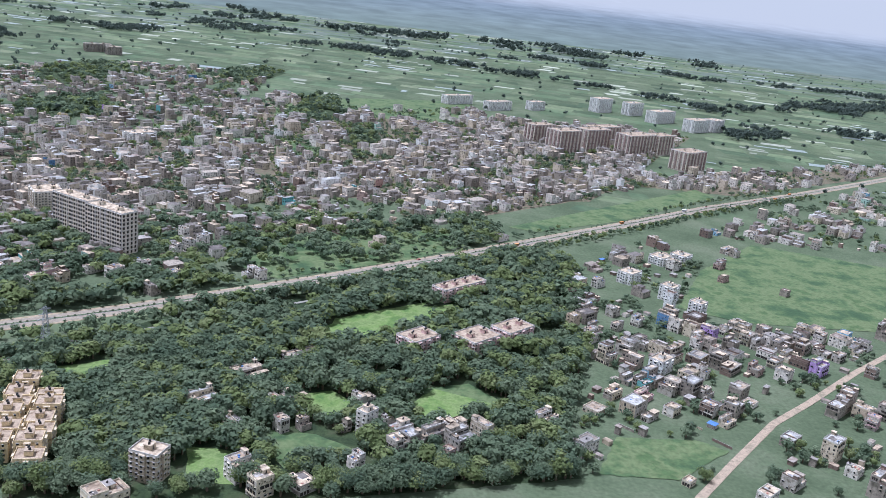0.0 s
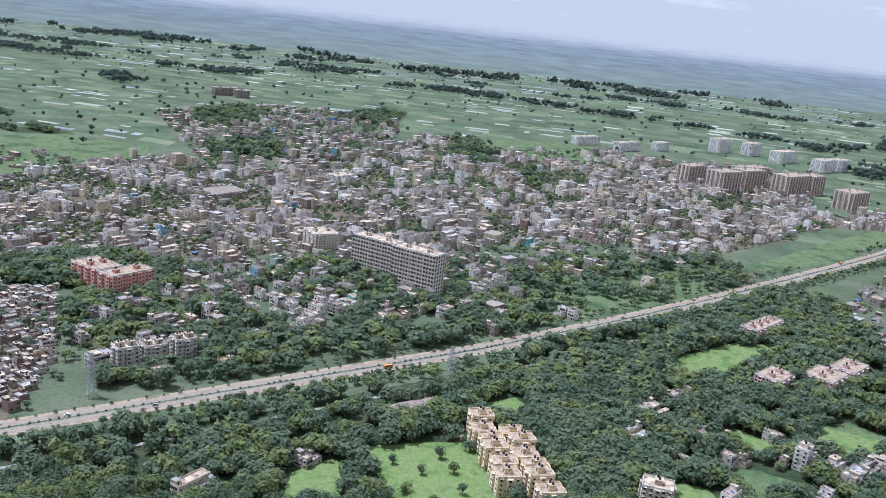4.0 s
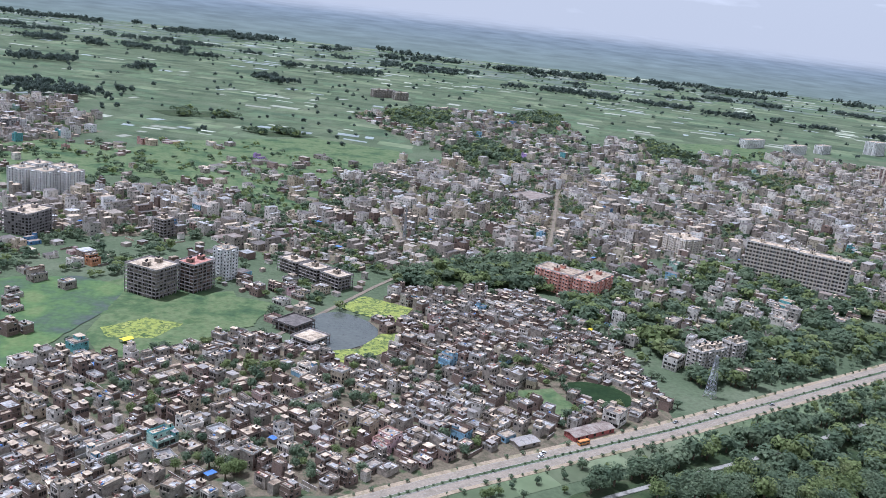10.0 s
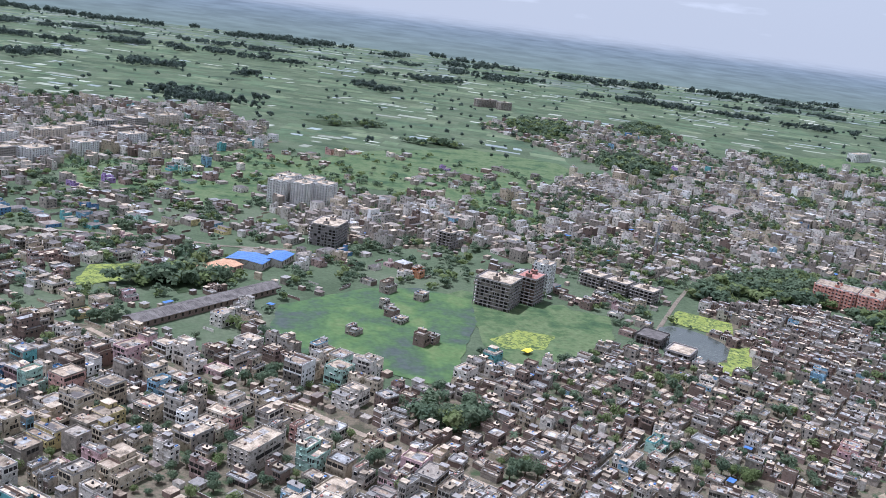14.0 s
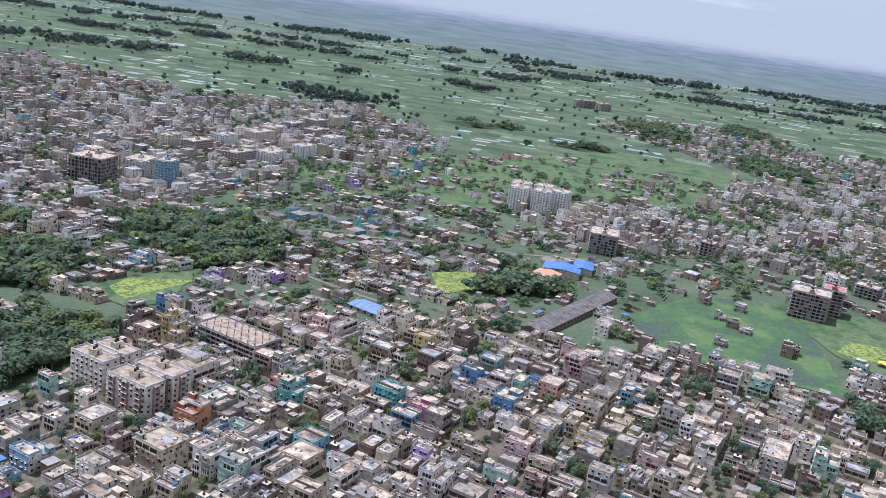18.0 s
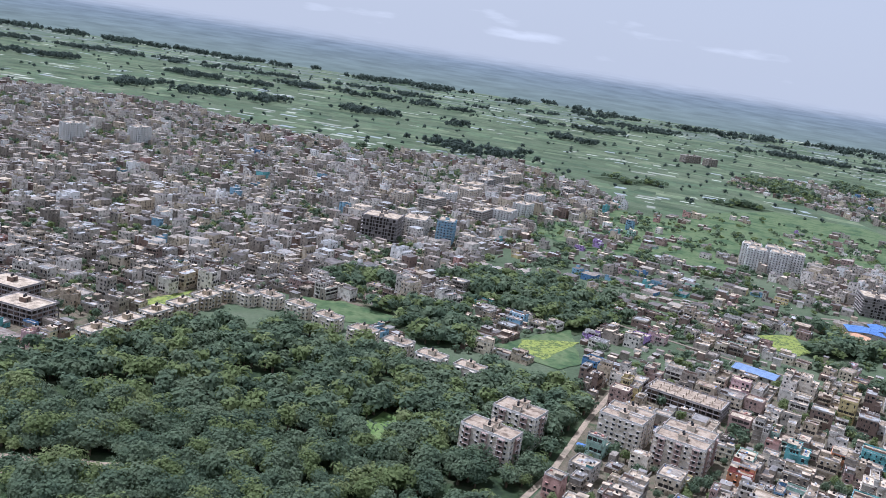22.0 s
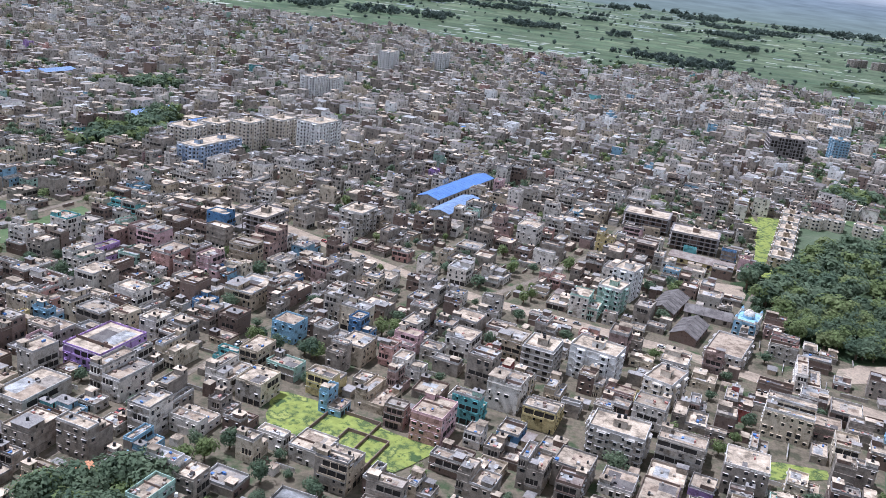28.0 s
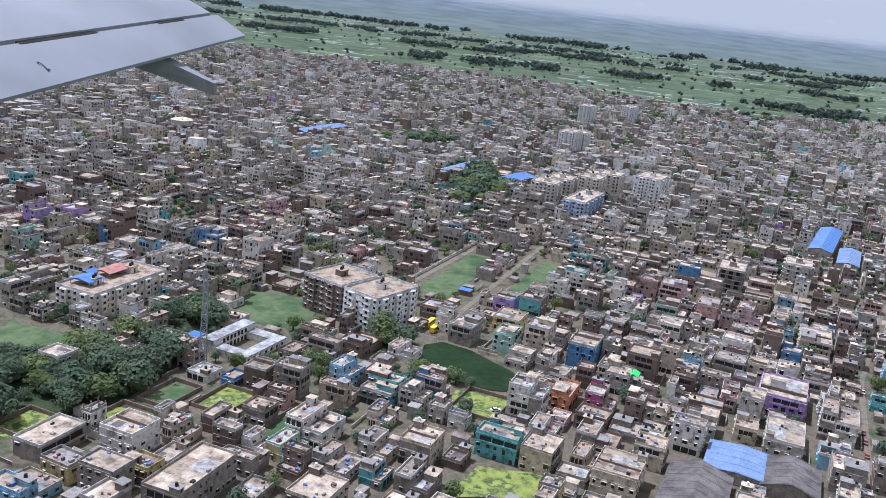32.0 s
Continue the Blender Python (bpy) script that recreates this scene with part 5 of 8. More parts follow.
# ---- white housing north of the colony
for _k, (_x, _y) in enumerate(((-1603, 1055), (-1563, 1041), (-1543, 1115), (-1509, 1179), (-1480, 1311), (-1453, 1379), (-1423, 1454), (-1465, 1030), (-1433, 1109), (-1498, 1000), (-1406, 1219), (-1337, 1353), (-1500, 1240), (-1440, 1270))):
    B("apartment_block", ("grey" if _k % 4 == 1 else "white" if _k % 3 else "cream") + " tall flats of a crowded estate", _x, _y, 66 + (_k * 7) % 5 - 2, 26 + (_k * 11) % 17, 18 + (_k * 5) % 9, 6 + (_k * 5) % 5, "pale_grey" if _k % 4 == 1 else "clean_white" if _k % 3 else "clean_cream", cores=1, pitch=3.8,
      style="frame" if _k % 7 == 4 else "galleries" if _k % 4 == 1 else "windows", group="crowded housing estate")
for _x, _y, _f in ((-2107, 1170, 7), (-2030, 1235, 7), (-2165, 845, 6), (-2150, 870, 5)):
    B("apartment_block", "tall white block among low houses", _x, _y, 70, 32, 20, _f + 3, "clean_white", cores=1, pitch=3.8)

for _r in ((-1822, 262, 62, 20, 14), (-1842, 226, 62, 32, 20), (-2375, 138, 68, 32, 26)):
    reserve(*_r)

# ---- houses that stand out

# villas and low blocks in the woods and the east village
hand(-128, 418, 22, 12, 4, "cream", "cream")
hand(-63, 455, 14, 12, 4, "white", "white")
hand(-49, 439, 12, 10, 4, "cream", "pale_grey")
hand(-26, 447, 12, 12, 2, "pale_grey", "cement")
hand(4, 475, 8, 8, 3, "white", "white")
hand(62, 494, 7, 7, 2, "brownpink", "cement")
hand(-51, 544, 12, 10, 3, "pale_grey", "cement")
hand(-37, 544, 10, 9, 3, "cement", "brick")
hand(-46, 513, 7, 9, 3, "pale_grey", "pale_grey")
hand(-32, 518, 8, 7, 2, "cement", "cement")
hand(-5, 519, 10, 8, 2, "cement", "cement")
hand(6, 562, 15, 10, 2, "pale_grey", "pale_grey")
hand(23, 531, 10, 5, 2, "white", "white")
hand(134, 547, 14, 12, 3, "white", "white")
hand(249, 652, 12, 11, 4, "white", "white")
hand(196, 601, 14, 8, 2, "cream", "cement")
hand(220, 601, 14, 10, 2, "pink", "white")
hand(236, 580, 12, 9, 2, "cream", "white")
hand(216, 569, 14, 7, 1, "pale_grey", "cement")
hand(285, 652, 9, 9, 3, "white", "cement")
hand(298, 708, 8, 9, 4, "white", "cement")
hand(314, 699, 12, 9, 3, "pale_grey", "cement")
hand(342, 759, 10, 8, 2, "white", "white")
hand(337, 668, 12, 10, 3, "brownpink", "cement")
hand(359, 661, 12, 12, 3, "white", "pale_grey")
hand(275, 615, 12, 8, 2, "pale_grey", "white")
hand(275, 569, 14, 8, 2, "cream", "pale_grey")
hand(306, 604, 14, 9, 1, "white", "white")
hand(192, 741, 10, 9, 4, "beige", "cement")
hand(210, 732, 12, 8, 3, "cement", "cement")
hand(235, 745, 10, 8, 2, "pale_grey", "cement")
hand(240, 782, 12, 9, 3, "pale_grey", "white")
hand(259, 761, 11, 9, 3, "white", "white")
hand(339, 967, 20, 10, 4, "white", "white")
hand(355, 954, 18, 10, 4, "white", "white")
hand(306, 813, 9, 9, 6, "clean_white", "clean_white")
hand(245, 867, 14, 8, 3, "white", "white")
hand(209, 822, 10, 8, 3, "brick", "cement")
hand(281, 877, 14, 12, 5, "clean_white", "white")
hand(418, 975, 14, 9, 3, "brownpink", "brick")
hand(460, 1034, 12, 9, 3, "pale_grey", "cement")
hand(404, 924, 14, 7, 2, "brownpink", "cement")
hand(360, 777, 12, 8, 2, "pale_grey", "cement")
hand(426, 773, 12, 10, 3, "cream", "pale_grey")
hand(438, 758, 10, 10, 3, "white", "cement")
hand(435, 714, 14, 8, 2, "pale_grey", "cement")
hand(615, 1228, 10, 9, 4, "cream", "brownpink")
hand(604, 1112, 10, 9, 3, "pale_grey", "cement")
hand(698, 1131, 12, 8, 4, "white", "white")
hand(403, 637, 10, 8, 2, "cream", "cement")
hand(450, 683, 12, 9, 3, "pale_grey", "brick")
hand(395, 583, 10, 9, 3, "pink", "pale_grey")
hand(342, 509, 12, 9, 2, "white", "white")
hand(264, 470, 14, 9, 2, "white", "white")
hand(526, 1135, 9, 8, 3, "white", "white")
hand(463, 892, 10, 8, 2, "cement", "brick")
hand(217, 482, 8, 6, 1, "cream", "cement")
hand(-169, 870, 10, 9, 5, "white", "white")
hand(-193, 890, 7, 9, 5, "white", "white")
hand(-189, 836, 8, 9, 5, "white", "pale_grey")
hand(-77, 962, 12, 8, 3, "cream", "beige")
hand(-100, 799, 9, 8, 3, "white", "pale_grey")
hand(-220, 801, 18, 8, 2, "white", "white")
hand(-250, 779, 16, 8, 2, "white", "white")
hand(-297, 764, 12, 9, 3, "pink", "white")
hand(-400, 776, 12, 10, 3, "white", "white")
hand(-371, 827, 10, 10, 3, "pale_grey", "white")
hand(-342, 762, 14, 11, 4, "white", "white")
hand(-350, 699, 14, 10, 4, "white", "white")
hand(-379, 724, 10, 8, 3, "white", "white")
hand(-401, 734, 10, 8, 3, "white", "pale_grey")
hand(-397, 865, 10, 9, 2, "white", "white")
hand(-283, 761, 14, 11, 3, "pink", "white")
hand(-374, 684, 9, 8, 2, "pale_grey", "white")
hand(-531, 758, 26, 12, 4, "salmon", "salmon")
hand(-474, 596, 14, 10, 2, "pale_grey", "white")
hand(-461, 608, 14, 10, 2, "pale_grey", "white")
hand(-432, 615, 14, 10, 2, "white", "pale_grey")
hand(-438, 576, 12, 10, 3, "pale_grey", "cement")
hand(-401, 616, 10, 7, 1, "yellow", "cement")
hand(-363, 641, 14, 8, 2, "white", "white")
hand(-78, 587, 22, 18, 2, "pale_grey", "cement")
hand(-45, 624, 30, 9, 2, "pale_grey", "pale_grey")
hand(-380, 428, 22, 12, 3, "cream", "white")
hand(-367, 437, 14, 12, 3, "cream", "white")
hand(-197, 1044, 10, 9, 4, "white", "white")
hand(-377, 993, 12, 12, 7, "cream", "clean_cream")
hand(-542, 1231, 24, 16, 3, "brick", "cement")
hand(-376, 1438, 16, 12, 4, "white", "white")
hand(199, 1368, 12, 10, 5, "white", "white")
hand(3, 1230, 14, 10, 4, "salmon", "cream")
hand(-210, 1146, 26, 12, 3, "cement", "pale_grey")
hand(-101, 1169, 14, 12, 5, "brick", "white")
# by the canal and the dark pond
hand(-2397, 222, 10, 12, 4, "pale_grey", "cement")
hand(-2398, 189, 12, 10, 1, "white", "white")
hand(-2423, 116, 12, 10, 2, "cement", "brick")
hand(-2439, 91, 10, 11, 3, "cement", "cement")
hand(-2390, 41, 14, 14, 3, "white", "cement")
hand(-2375, 51, 16, 12, 2, "beige", "cement")
hand(-2364, 63, 12, 11, 2, "cement", "brick")
hand(-2361, 17, 30, 14, 3, "cement", "cement")
hand(-2354, 36, 15, 12, 3, "cement", "cement")
hand(-2330, 65, 16, 16, 3, "white", "pale_grey")
hand(-2337, 49, 12, 10, 2, "mint", "yellow")
hand(-2326, 114, 12, 10, 3, "sky_blue", "sky_blue")
hand(-2309, 102, 14, 14, 3, "teal", "brick")
hand(-2289, 113, 10, 12, 3, "brownpink", "blue")
hand(-2325, 153, 20, 12, 2, "brick", "brick")
hand(-2304, 150, 12, 12, 2, "white", "white")
hand(-2318, 43, 14, 14, 2, "pale_grey", "cement")
hand(-2305, 58, 12, 12, 2, "pale_grey", "brick")
hand(-2290, 58, 14, 12, 3, "beige", "cement")
hand(-2304, 39, 14, 12, 2, "teal", "cement")
hand(-2415, 35, 20, 12, 2, "cement", "cement")
hand(-2409, 6, 16, 14, 2, "sky_blue", "pale_grey")
hand(-2400, 11, 14, 14, 2, "cement", "brick")
hand(-2321, 21, 16, 14, 2, "beige", "brick")
hand(-2307, 22, 14, 13, 2, "sky_blue", "cement")

# east of the dark pond
hand(-2219, 168, 18, 13, 4, "blue", "blue")
hand(-2254, 200, 16, 14, 3, "yellow", "yellow")
hand(-2256, 177, 15, 10, 3, "mint", "mint")
hand(-2277, 180, 13, 12, 3, "cement", "cement")
hand(-2287, 190, 10, 12, 4, "white", "pale_grey")
hand(-2255, 230, 12, 11, 3, "lilac", "brick")
hand(-2241, 226, 13, 12, 4, "brick", "teal")
hand(-2224, 267, 14, 12, 4, "white", "white")
hand(-2211, 287, 11, 12, 4, "white", "teal")
hand(-2230, 190, 13, 10, 2, "pale_grey", "brick")
hand(-2250, 158, 13, 11, 2, "pale_grey", "cement")
hand(-2232, 121, 18, 8, 2, "orange", "salmon")
hand(-2217, 118, 12, 12, 3, "brownpink", "magenta")
hand(-2206, 142, 12, 11, 3, "pale_grey", "sky_blue")
hand(-2260, 72, 18, 16, 3, "teal", "teal")
hand(-2246, 64, 15, 12, 3, "cement", "beige")
hand(-2192, 161, 12, 14, 4, "brick", "brick")
hand(-2131, 145, 27, 20, 3, "lilac", "lilac")
hand(-2143, 105, 24, 15, 2, "pale_grey", "pale_grey")
hand(-2158, 108, 16, 13, 2, "beige", "cream")
hand(-2127, 93, 15, 12, 2, "sky_blue", "teal")
hand(-2088, 224, 24, 16, 3, "beige", "beige")
hand(-2183, 246, 16, 14, 3, "white", "mint")
hand(-2167, 220, 14, 12, 3, "white", "white")
hand(-2155, 199, 12, 12, 2, "white", "pale_grey")
hand(-2159, 156, 14, 13, 3, "pale_grey", "cement")
hand(-2172, 160, 8, 12, 3, "yellow", "brick")
hand(-2219, 55, 18, 16, 3, "cream", "cream")
hand(-2222, 85, 13, 16, 2, "cement", "brick")
hand(-2197, 64, 13, 16, 3, "white", "cement")
hand(-2177, 108, 14, 13, 2, "pale_grey", "brick")
hand(-2198, 123, 14, 12, 2, "mint", "pale_grey")

# around the main street
hand(-2139, 254, 18, 12, 4, "salmon", "salmon")
hand(-2115, 121, 18, 15, 4, "white", "cement")
hand(-2061, 187, 12, 12, 3, "sky_blue", "sky_blue")
hand(-2076, 136, 16, 12, 3, "white", "pale_grey")
hand(-2062, 128, 14, 12, 3, "cream", "pale_grey")
hand(-2036, 140, 13, 12, 3, "yellow", "cream")
hand(-2030, 124, 9, 10, 3, "sky_blue", "sky_blue")
hand(-2027, 173, 14, 12, 3, "beige", "cement")
hand(-1979, 194, 14, 13, 3, "white", "brick")
hand(-1964, 175, 16, 14, 3, "red", "brick")
hand(-1942, 175, 13, 14, 4, "white", "cement")
hand(-1918, 171, 26, 14, 4, "white", "brick")
hand(-1945, 135, 16, 14, 3, "yellow", "cream")
hand(-1917, 125, 22, 16, 3, "beige", "pale_grey")
hand(-1887, 174, 17, 16, 4, "cream", "beige")
hand(-1891, 118, 22, 18, 4, "pale_grey", "cement")
hand(-1839, 148, 12, 20, 5, "cream", "cream")
hand(-1820, 152, 16, 16, 2, "salmon", "cement")
hand(-1990, 114, 16, 13, 4, "pink", "salmon")
hand(-1976, 130, 10, 12, 4, "teal", "mint")
hand(-1966, 125, 14, 13, 3, "pale_grey", "sky_blue")
hand(-1936, 382, 14, 14, 4, "white", "white")
hand(-1916, 408, 13, 12, 4, "white", "pale_grey")
hand(-1883, 385, 10, 12, 4, "yellow", "sky_blue")
hand(-1912, 261, 14, 16, 4, "mint", "white")
hand(-1889, 298, 18, 18, 4, "white", "magenta")
hand(-1810, 202, 24, 12, 3, "white", "white")
hand(-1871, 102, 15, 16, 4, "white", "cement")
hand(-2006, 186, 13, 12, 3, "pink", "white")
hand(-2139, 119, 14, 13, 2, "cement", "brick")
hand(-2145, 111, 16, 12, 2, "white", "white")
hand(-2111, 77, 12, 14, 4, "cement", "brick")
hand(-2090, 226, 16, 14, 3, "beige", "beige")
hand(-2188, 258, 14, 14, 2, "white", "cream")
hand(-2223, 267, 14, 14, 4, "white", "pale_grey")
hand(-2133, 343, 12, 16, 3, "white", "cream")
hand(-2158, 155, 16, 13, 2, "cream", "cement")

# colony south-west of the flooded ground
hand(-1373, 315, 13, 13, 4, "orange", "red")
hand(-1354, 298, 13, 12, 3, "blue", "sky_blue")
hand(-1326, 355, 14, 13, 4, "teal", "teal")
hand(-1274, 365, 10, 16, 4, "teal", "brick")
hand(-1255, 355, 12, 14, 3, "magenta", "magenta")
hand(-1294, 364, 14, 13, 3, "orange", "beige")
hand(-1153, 444, 17, 12, 5, "pink", "salmon")
hand(-1341, 340, 12, 13, 3, "white", "pale_grey")
hand(-1204, 380, 13, 13, 3, "sky_blue", "blue")
hand(-1161, 340, 12, 16, 3, "yellow", "yellow")
hand(-1121, 381, 14, 13, 3, "cream", "cement")
hand(-1132, 346, 10, 14, 3, "cream", "yellow")
hand(-1214, 295, 14, 14, 3, "mint", "teal")
hand(-1250, 309, 14, 14, 3, "pale_grey", "cement")
hand(-1317, 268, 16, 14, 3, "beige", "cement")
hand(-1280, 283, 15, 14, 3, "white", "pale_grey")
hand(-1375, 270, 16, 18, 5, "cream", "beige")
hand(-1430, 261, 14, 13, 3, "white", "sky_blue")
hand(-1463, 298, 14, 13, 3, "pale_grey", "teal")
hand(-1444, 273, 18, 13, 4, "cement", "pale_grey")
hand(-1416, 299, 15, 13, 3, "cream", "pale_grey")
hand(-1458, 238, 18, 14, 2, "beige", "cement")
hand(-1382, 249, 14, 13, 3, "cream", "cream")
hand(-1310, 302, 13, 13, 3, "sky_blue", "teal")
hand(-1114, 314, 18, 15, 3, "cream", "cream")
hand(-1024, 453, 14, 14, 4, "mint", "cream")
hand(-1042, 394, 14, 14, 3, "beige", "cream")
hand(-1062, 491, 9, 14, 4, "cement", "pale_grey")
hand(-1089, 489, 14, 14, 3, "white", "cement")

# by the flooded ground
hand(-1274, 1122, 10, 10, 5, "sky_blue", "sky_blue")
hand(-1285, 1057, 10, 10, 3, "mint", "mint")
hand(-1269, 913, 14, 12, 3, "pale_grey", "pale_grey")
hand(-1056, 344, 28, 14, 4, "pale_grey", "sky_blue")
hand(-1014, 424, 20, 14, 3, "white", "pale_grey")
hand(-1012, 446, 13, 12, 3, "cream", "brick")
hand(-1028, 305, 13, 12, 3, "sky_blue", "sky_blue")
hand(-1012, 315, 16, 14, 2, "white", "cream")
hand(-1091, 354, 16, 14, 3, "cement", "beige")
hand(-1084, 460, 20, 12, 3, "pale_grey", "cement")
hand(-1070, 479, 12, 11, 3, "brownpink", "brick")
hand(-1055, 483, 9, 12, 4, "cream", "cream")
hand(-1041, 495, 12, 10, 3, "white", "sky_blue")
hand(-964, 543, 8, 9, 2, "brick", "brick")
hand(-1022, 544, 10, 9, 2, "cement", "brick")
hand(-1001, 610, 10, 9, 2, "pale_grey", "cement")
hand(-973, 642, 11, 9, 2, "cement", "cement")
hand(-989, 581, 12, 9, 1, "cement", "brick")
hand(-977, 710, 10, 9, 3, "orange", "orange")
hand(-989, 701, 11, 10, 2, "white", "white")
hand(-941, 486, 14, 11, 2, "white", "brownpink")
hand(-920, 522, 11, 10, 2, "teal", "white")
hand(-765, 514, 13, 12, 2, "white", "sky_blue")
hand(-666, 552, 10, 10, 3, "sky_blue", "pale_grey")
hand(-851, 385, 22, 10, 2, "white", "sky_blue")
hand(-829, 405, 14, 10, 2, "mint", "teal")
hand(-705, 420, 14, 11, 3, "pink", "salmon")

hand(-1117, 535, 14, 11, 3, "white", "white")
hand(-1002, 654, 13, 10, 3, "cement", "brick")
hand(-996, 593, 10, 9, 2, "brick", "brick")
hand(-1089, 486, 13, 12, 4, "white", "cement")
hand(-1073, 498, 14, 12, 4, "pale_grey", "pale_grey")
hand(-1056, 496, 12, 11, 4, "beige", "cream")
hand(-1025, 472, 12, 11, 4, "mint", "cream")
hand(-1014, 454, 15, 12, 3, "cream", "cement")
hand(-972, 536, 9, 9, 3, "brick", "brick")
hand(-948, 485, 12, 10, 3, "pink", "white")
hand(-1013, 434, 12, 11, 4, "white", "cement")

# villas by the hospital
hand(-347, 734, 16, 14, 4, "white", "white")
hand(-385, 802, 14, 12, 3, "white", "white")
hand(-400, 841, 12, 11, 2, "white", "pale_grey")
hand(-383, 761, 12, 11, 3, "white", "white")
hand(-284, 736, 18, 13, 3, "pink", "white")
hand(-228, 771, 14, 11, 3, "white", "white")
hand(-205, 791, 14, 11, 3, "white", "white")
hand(-178, 856, 12, 13, 5, "white", "pale_grey")
hand(-193, 882, 12, 11, 4, "white", "pale_grey")
hand(-128, 941, 12, 11, 3, "cream", "cream")
hand(-111, 803, 12, 10, 3, "pale_grey", "white")
hand(-383, 427, 20, 14, 3, "white", "cream")
hand(-322, 474, 14, 11, 2, "pale_grey", "pale_grey")
hand(-558, 482, 13, 12, 3, "white", "white")

# clearings in the south wood
hand(-65, 458, 18, 13, 3, "white", "pale_grey")
hand(-49, 446, 14, 12, 3, "white", "cream")
hand(-22, 444, 16, 12, 2, "beige", "cement")
hand(-46, 559, 16, 12, 2, "pale_grey", "cement")
hand(-38, 535, 14, 12, 2, "cement", "brick")
hand(-46, 508, 10, 10, 3, "white", "cement")
hand(61, 490, 12, 9, 2, "cream", "cream")
hand(135, 545, 15, 13, 3, "white", "white")
hand(8, 566, 16, 12, 1, "white", "white")
hand(4, 471, 9, 11, 3, "white", "white")
hand(-7, 526, 14, 10, 1, "beige", "cement")
hand(337, 502, 16, 14, 2, "white", "white")
hand(362, 661, 16, 14, 3, "white", "cement")
hand(330, 662, 14, 13, 3, "cream", "pale_grey")
hand(309, 730, 14, 12, 3, "cream", "pale_grey")
hand(457, 1049, 22, 12, 2, "white", "cement")
# along the street south of the wood and by the blue shed
hand(-1803, 212, 28, 13, 2, "cream", "beige")
hand(-1839, 147, 13, 22, 5, "clean_cream", "clean_cream")
hand(-1789, 151, 8, 9, 5, "sky_blue", "sky_blue")
hand(-1856, 162, 12, 12, 3, "red", "brick")
hand(-1807, 149, 9, 10, 3, "cement", "cement")
hand(-1822, 118, 11, 14, 3, "white", "cement")
hand(-1830, 133, 18, 9, 1, "cement", "cement")
hand(-1872, 110, 16, 14, 2, "brownpink", "brick")
hand(-1785, 126, 8, 8, 3, "white", "cement")
hand(-1857, 128, 14, 7, 2, "pale_grey", "cement")
hand(-2204, 75, 14, 16, 3, "cream", "cement")
hand(-2185, 94, 14, 12, 4, "white", "white")
hand(-2139, 103, 17, 14, 3, "clean_white", "white")
hand(-2220, 164, 12, 13, 5, "sky_blue", "sky_blue")
hand(-2260, 193, 16, 14, 4, "yellow", "yellow")
hand(-2126, 91, 16, 12, 2, "teal", "cement")
hand(-2111, 83, 9, 12, 4, "white", "cement")
hand(-2079, 100, 14, 13, 2, "white", "white")
hand(-2080, 133, 13, 13, 4, "white", "white")
hand(-2123, 130, 12, 20, 5, "brick", "cement")
hand(-2161, 112, 16, 12, 2, "beige", "cement")
hand(-2231, 129, 14, 10, 2, "salmon", "salmon")
hand(-2155, 274, 14, 14, 5, "pink", "pink")
hand(-2101, 188, 12, 12, 3, "cement", "brick")
hand(-2203, 112, 14, 12, 3, "pale_grey", "pale_grey")
hand(-2177, 114, 14, 10, 3, "pale_grey", "cement")

# ================= houses =================
CHOICE = ["white"] * 15 + ["cream"] * 9 + ["pale_grey"] * 13 + ["beige"] * 8 + ["brick"] * 20 + ["cement"] * 20 + ["brownpink"] * 6 + ["salmon"] * 2 + ["pink"] * 2 + ["sky_blue"] * 3 + ["teal"] * 1 + ["mint"] * 2 + ["yellow"] * 1 + ["lilac"] * 1 + ["blue"] * 1
SLUM = ["brick"] * 20 + ["cement"] * 17 + ["pale_grey"] * 7 + ["white"] * 4 + ["brownpink"] * 5 + ["cream"] * 2 + ["sky_blue"] + ["beige"] * 3
WORDS = {"brick": "raw brick", "cement": "bare cement", "pale_grey": "grey plastered", "brownpink": "dull pink", "sky_blue": "pale blue", "mint": "pale green"}
NAMES = {6: "six-storey", 1: "single-storey", 2: "two-storey", 3: "three-storey", 4: "four-storey", 5: "five-storey"}

DULL = ("cement", "cement", "pale_grey", "brick", "white", "pale_grey")


def far_tone(wall, rnd):
    """Wall tone of far houses: few bright colours, greyed to stand in for haze."""
    return rnd.choice(DULL) if wall not in ("white", "clean_white", "cream", "pale_grey", "cement") and rnd.random() < 0.85 else wall


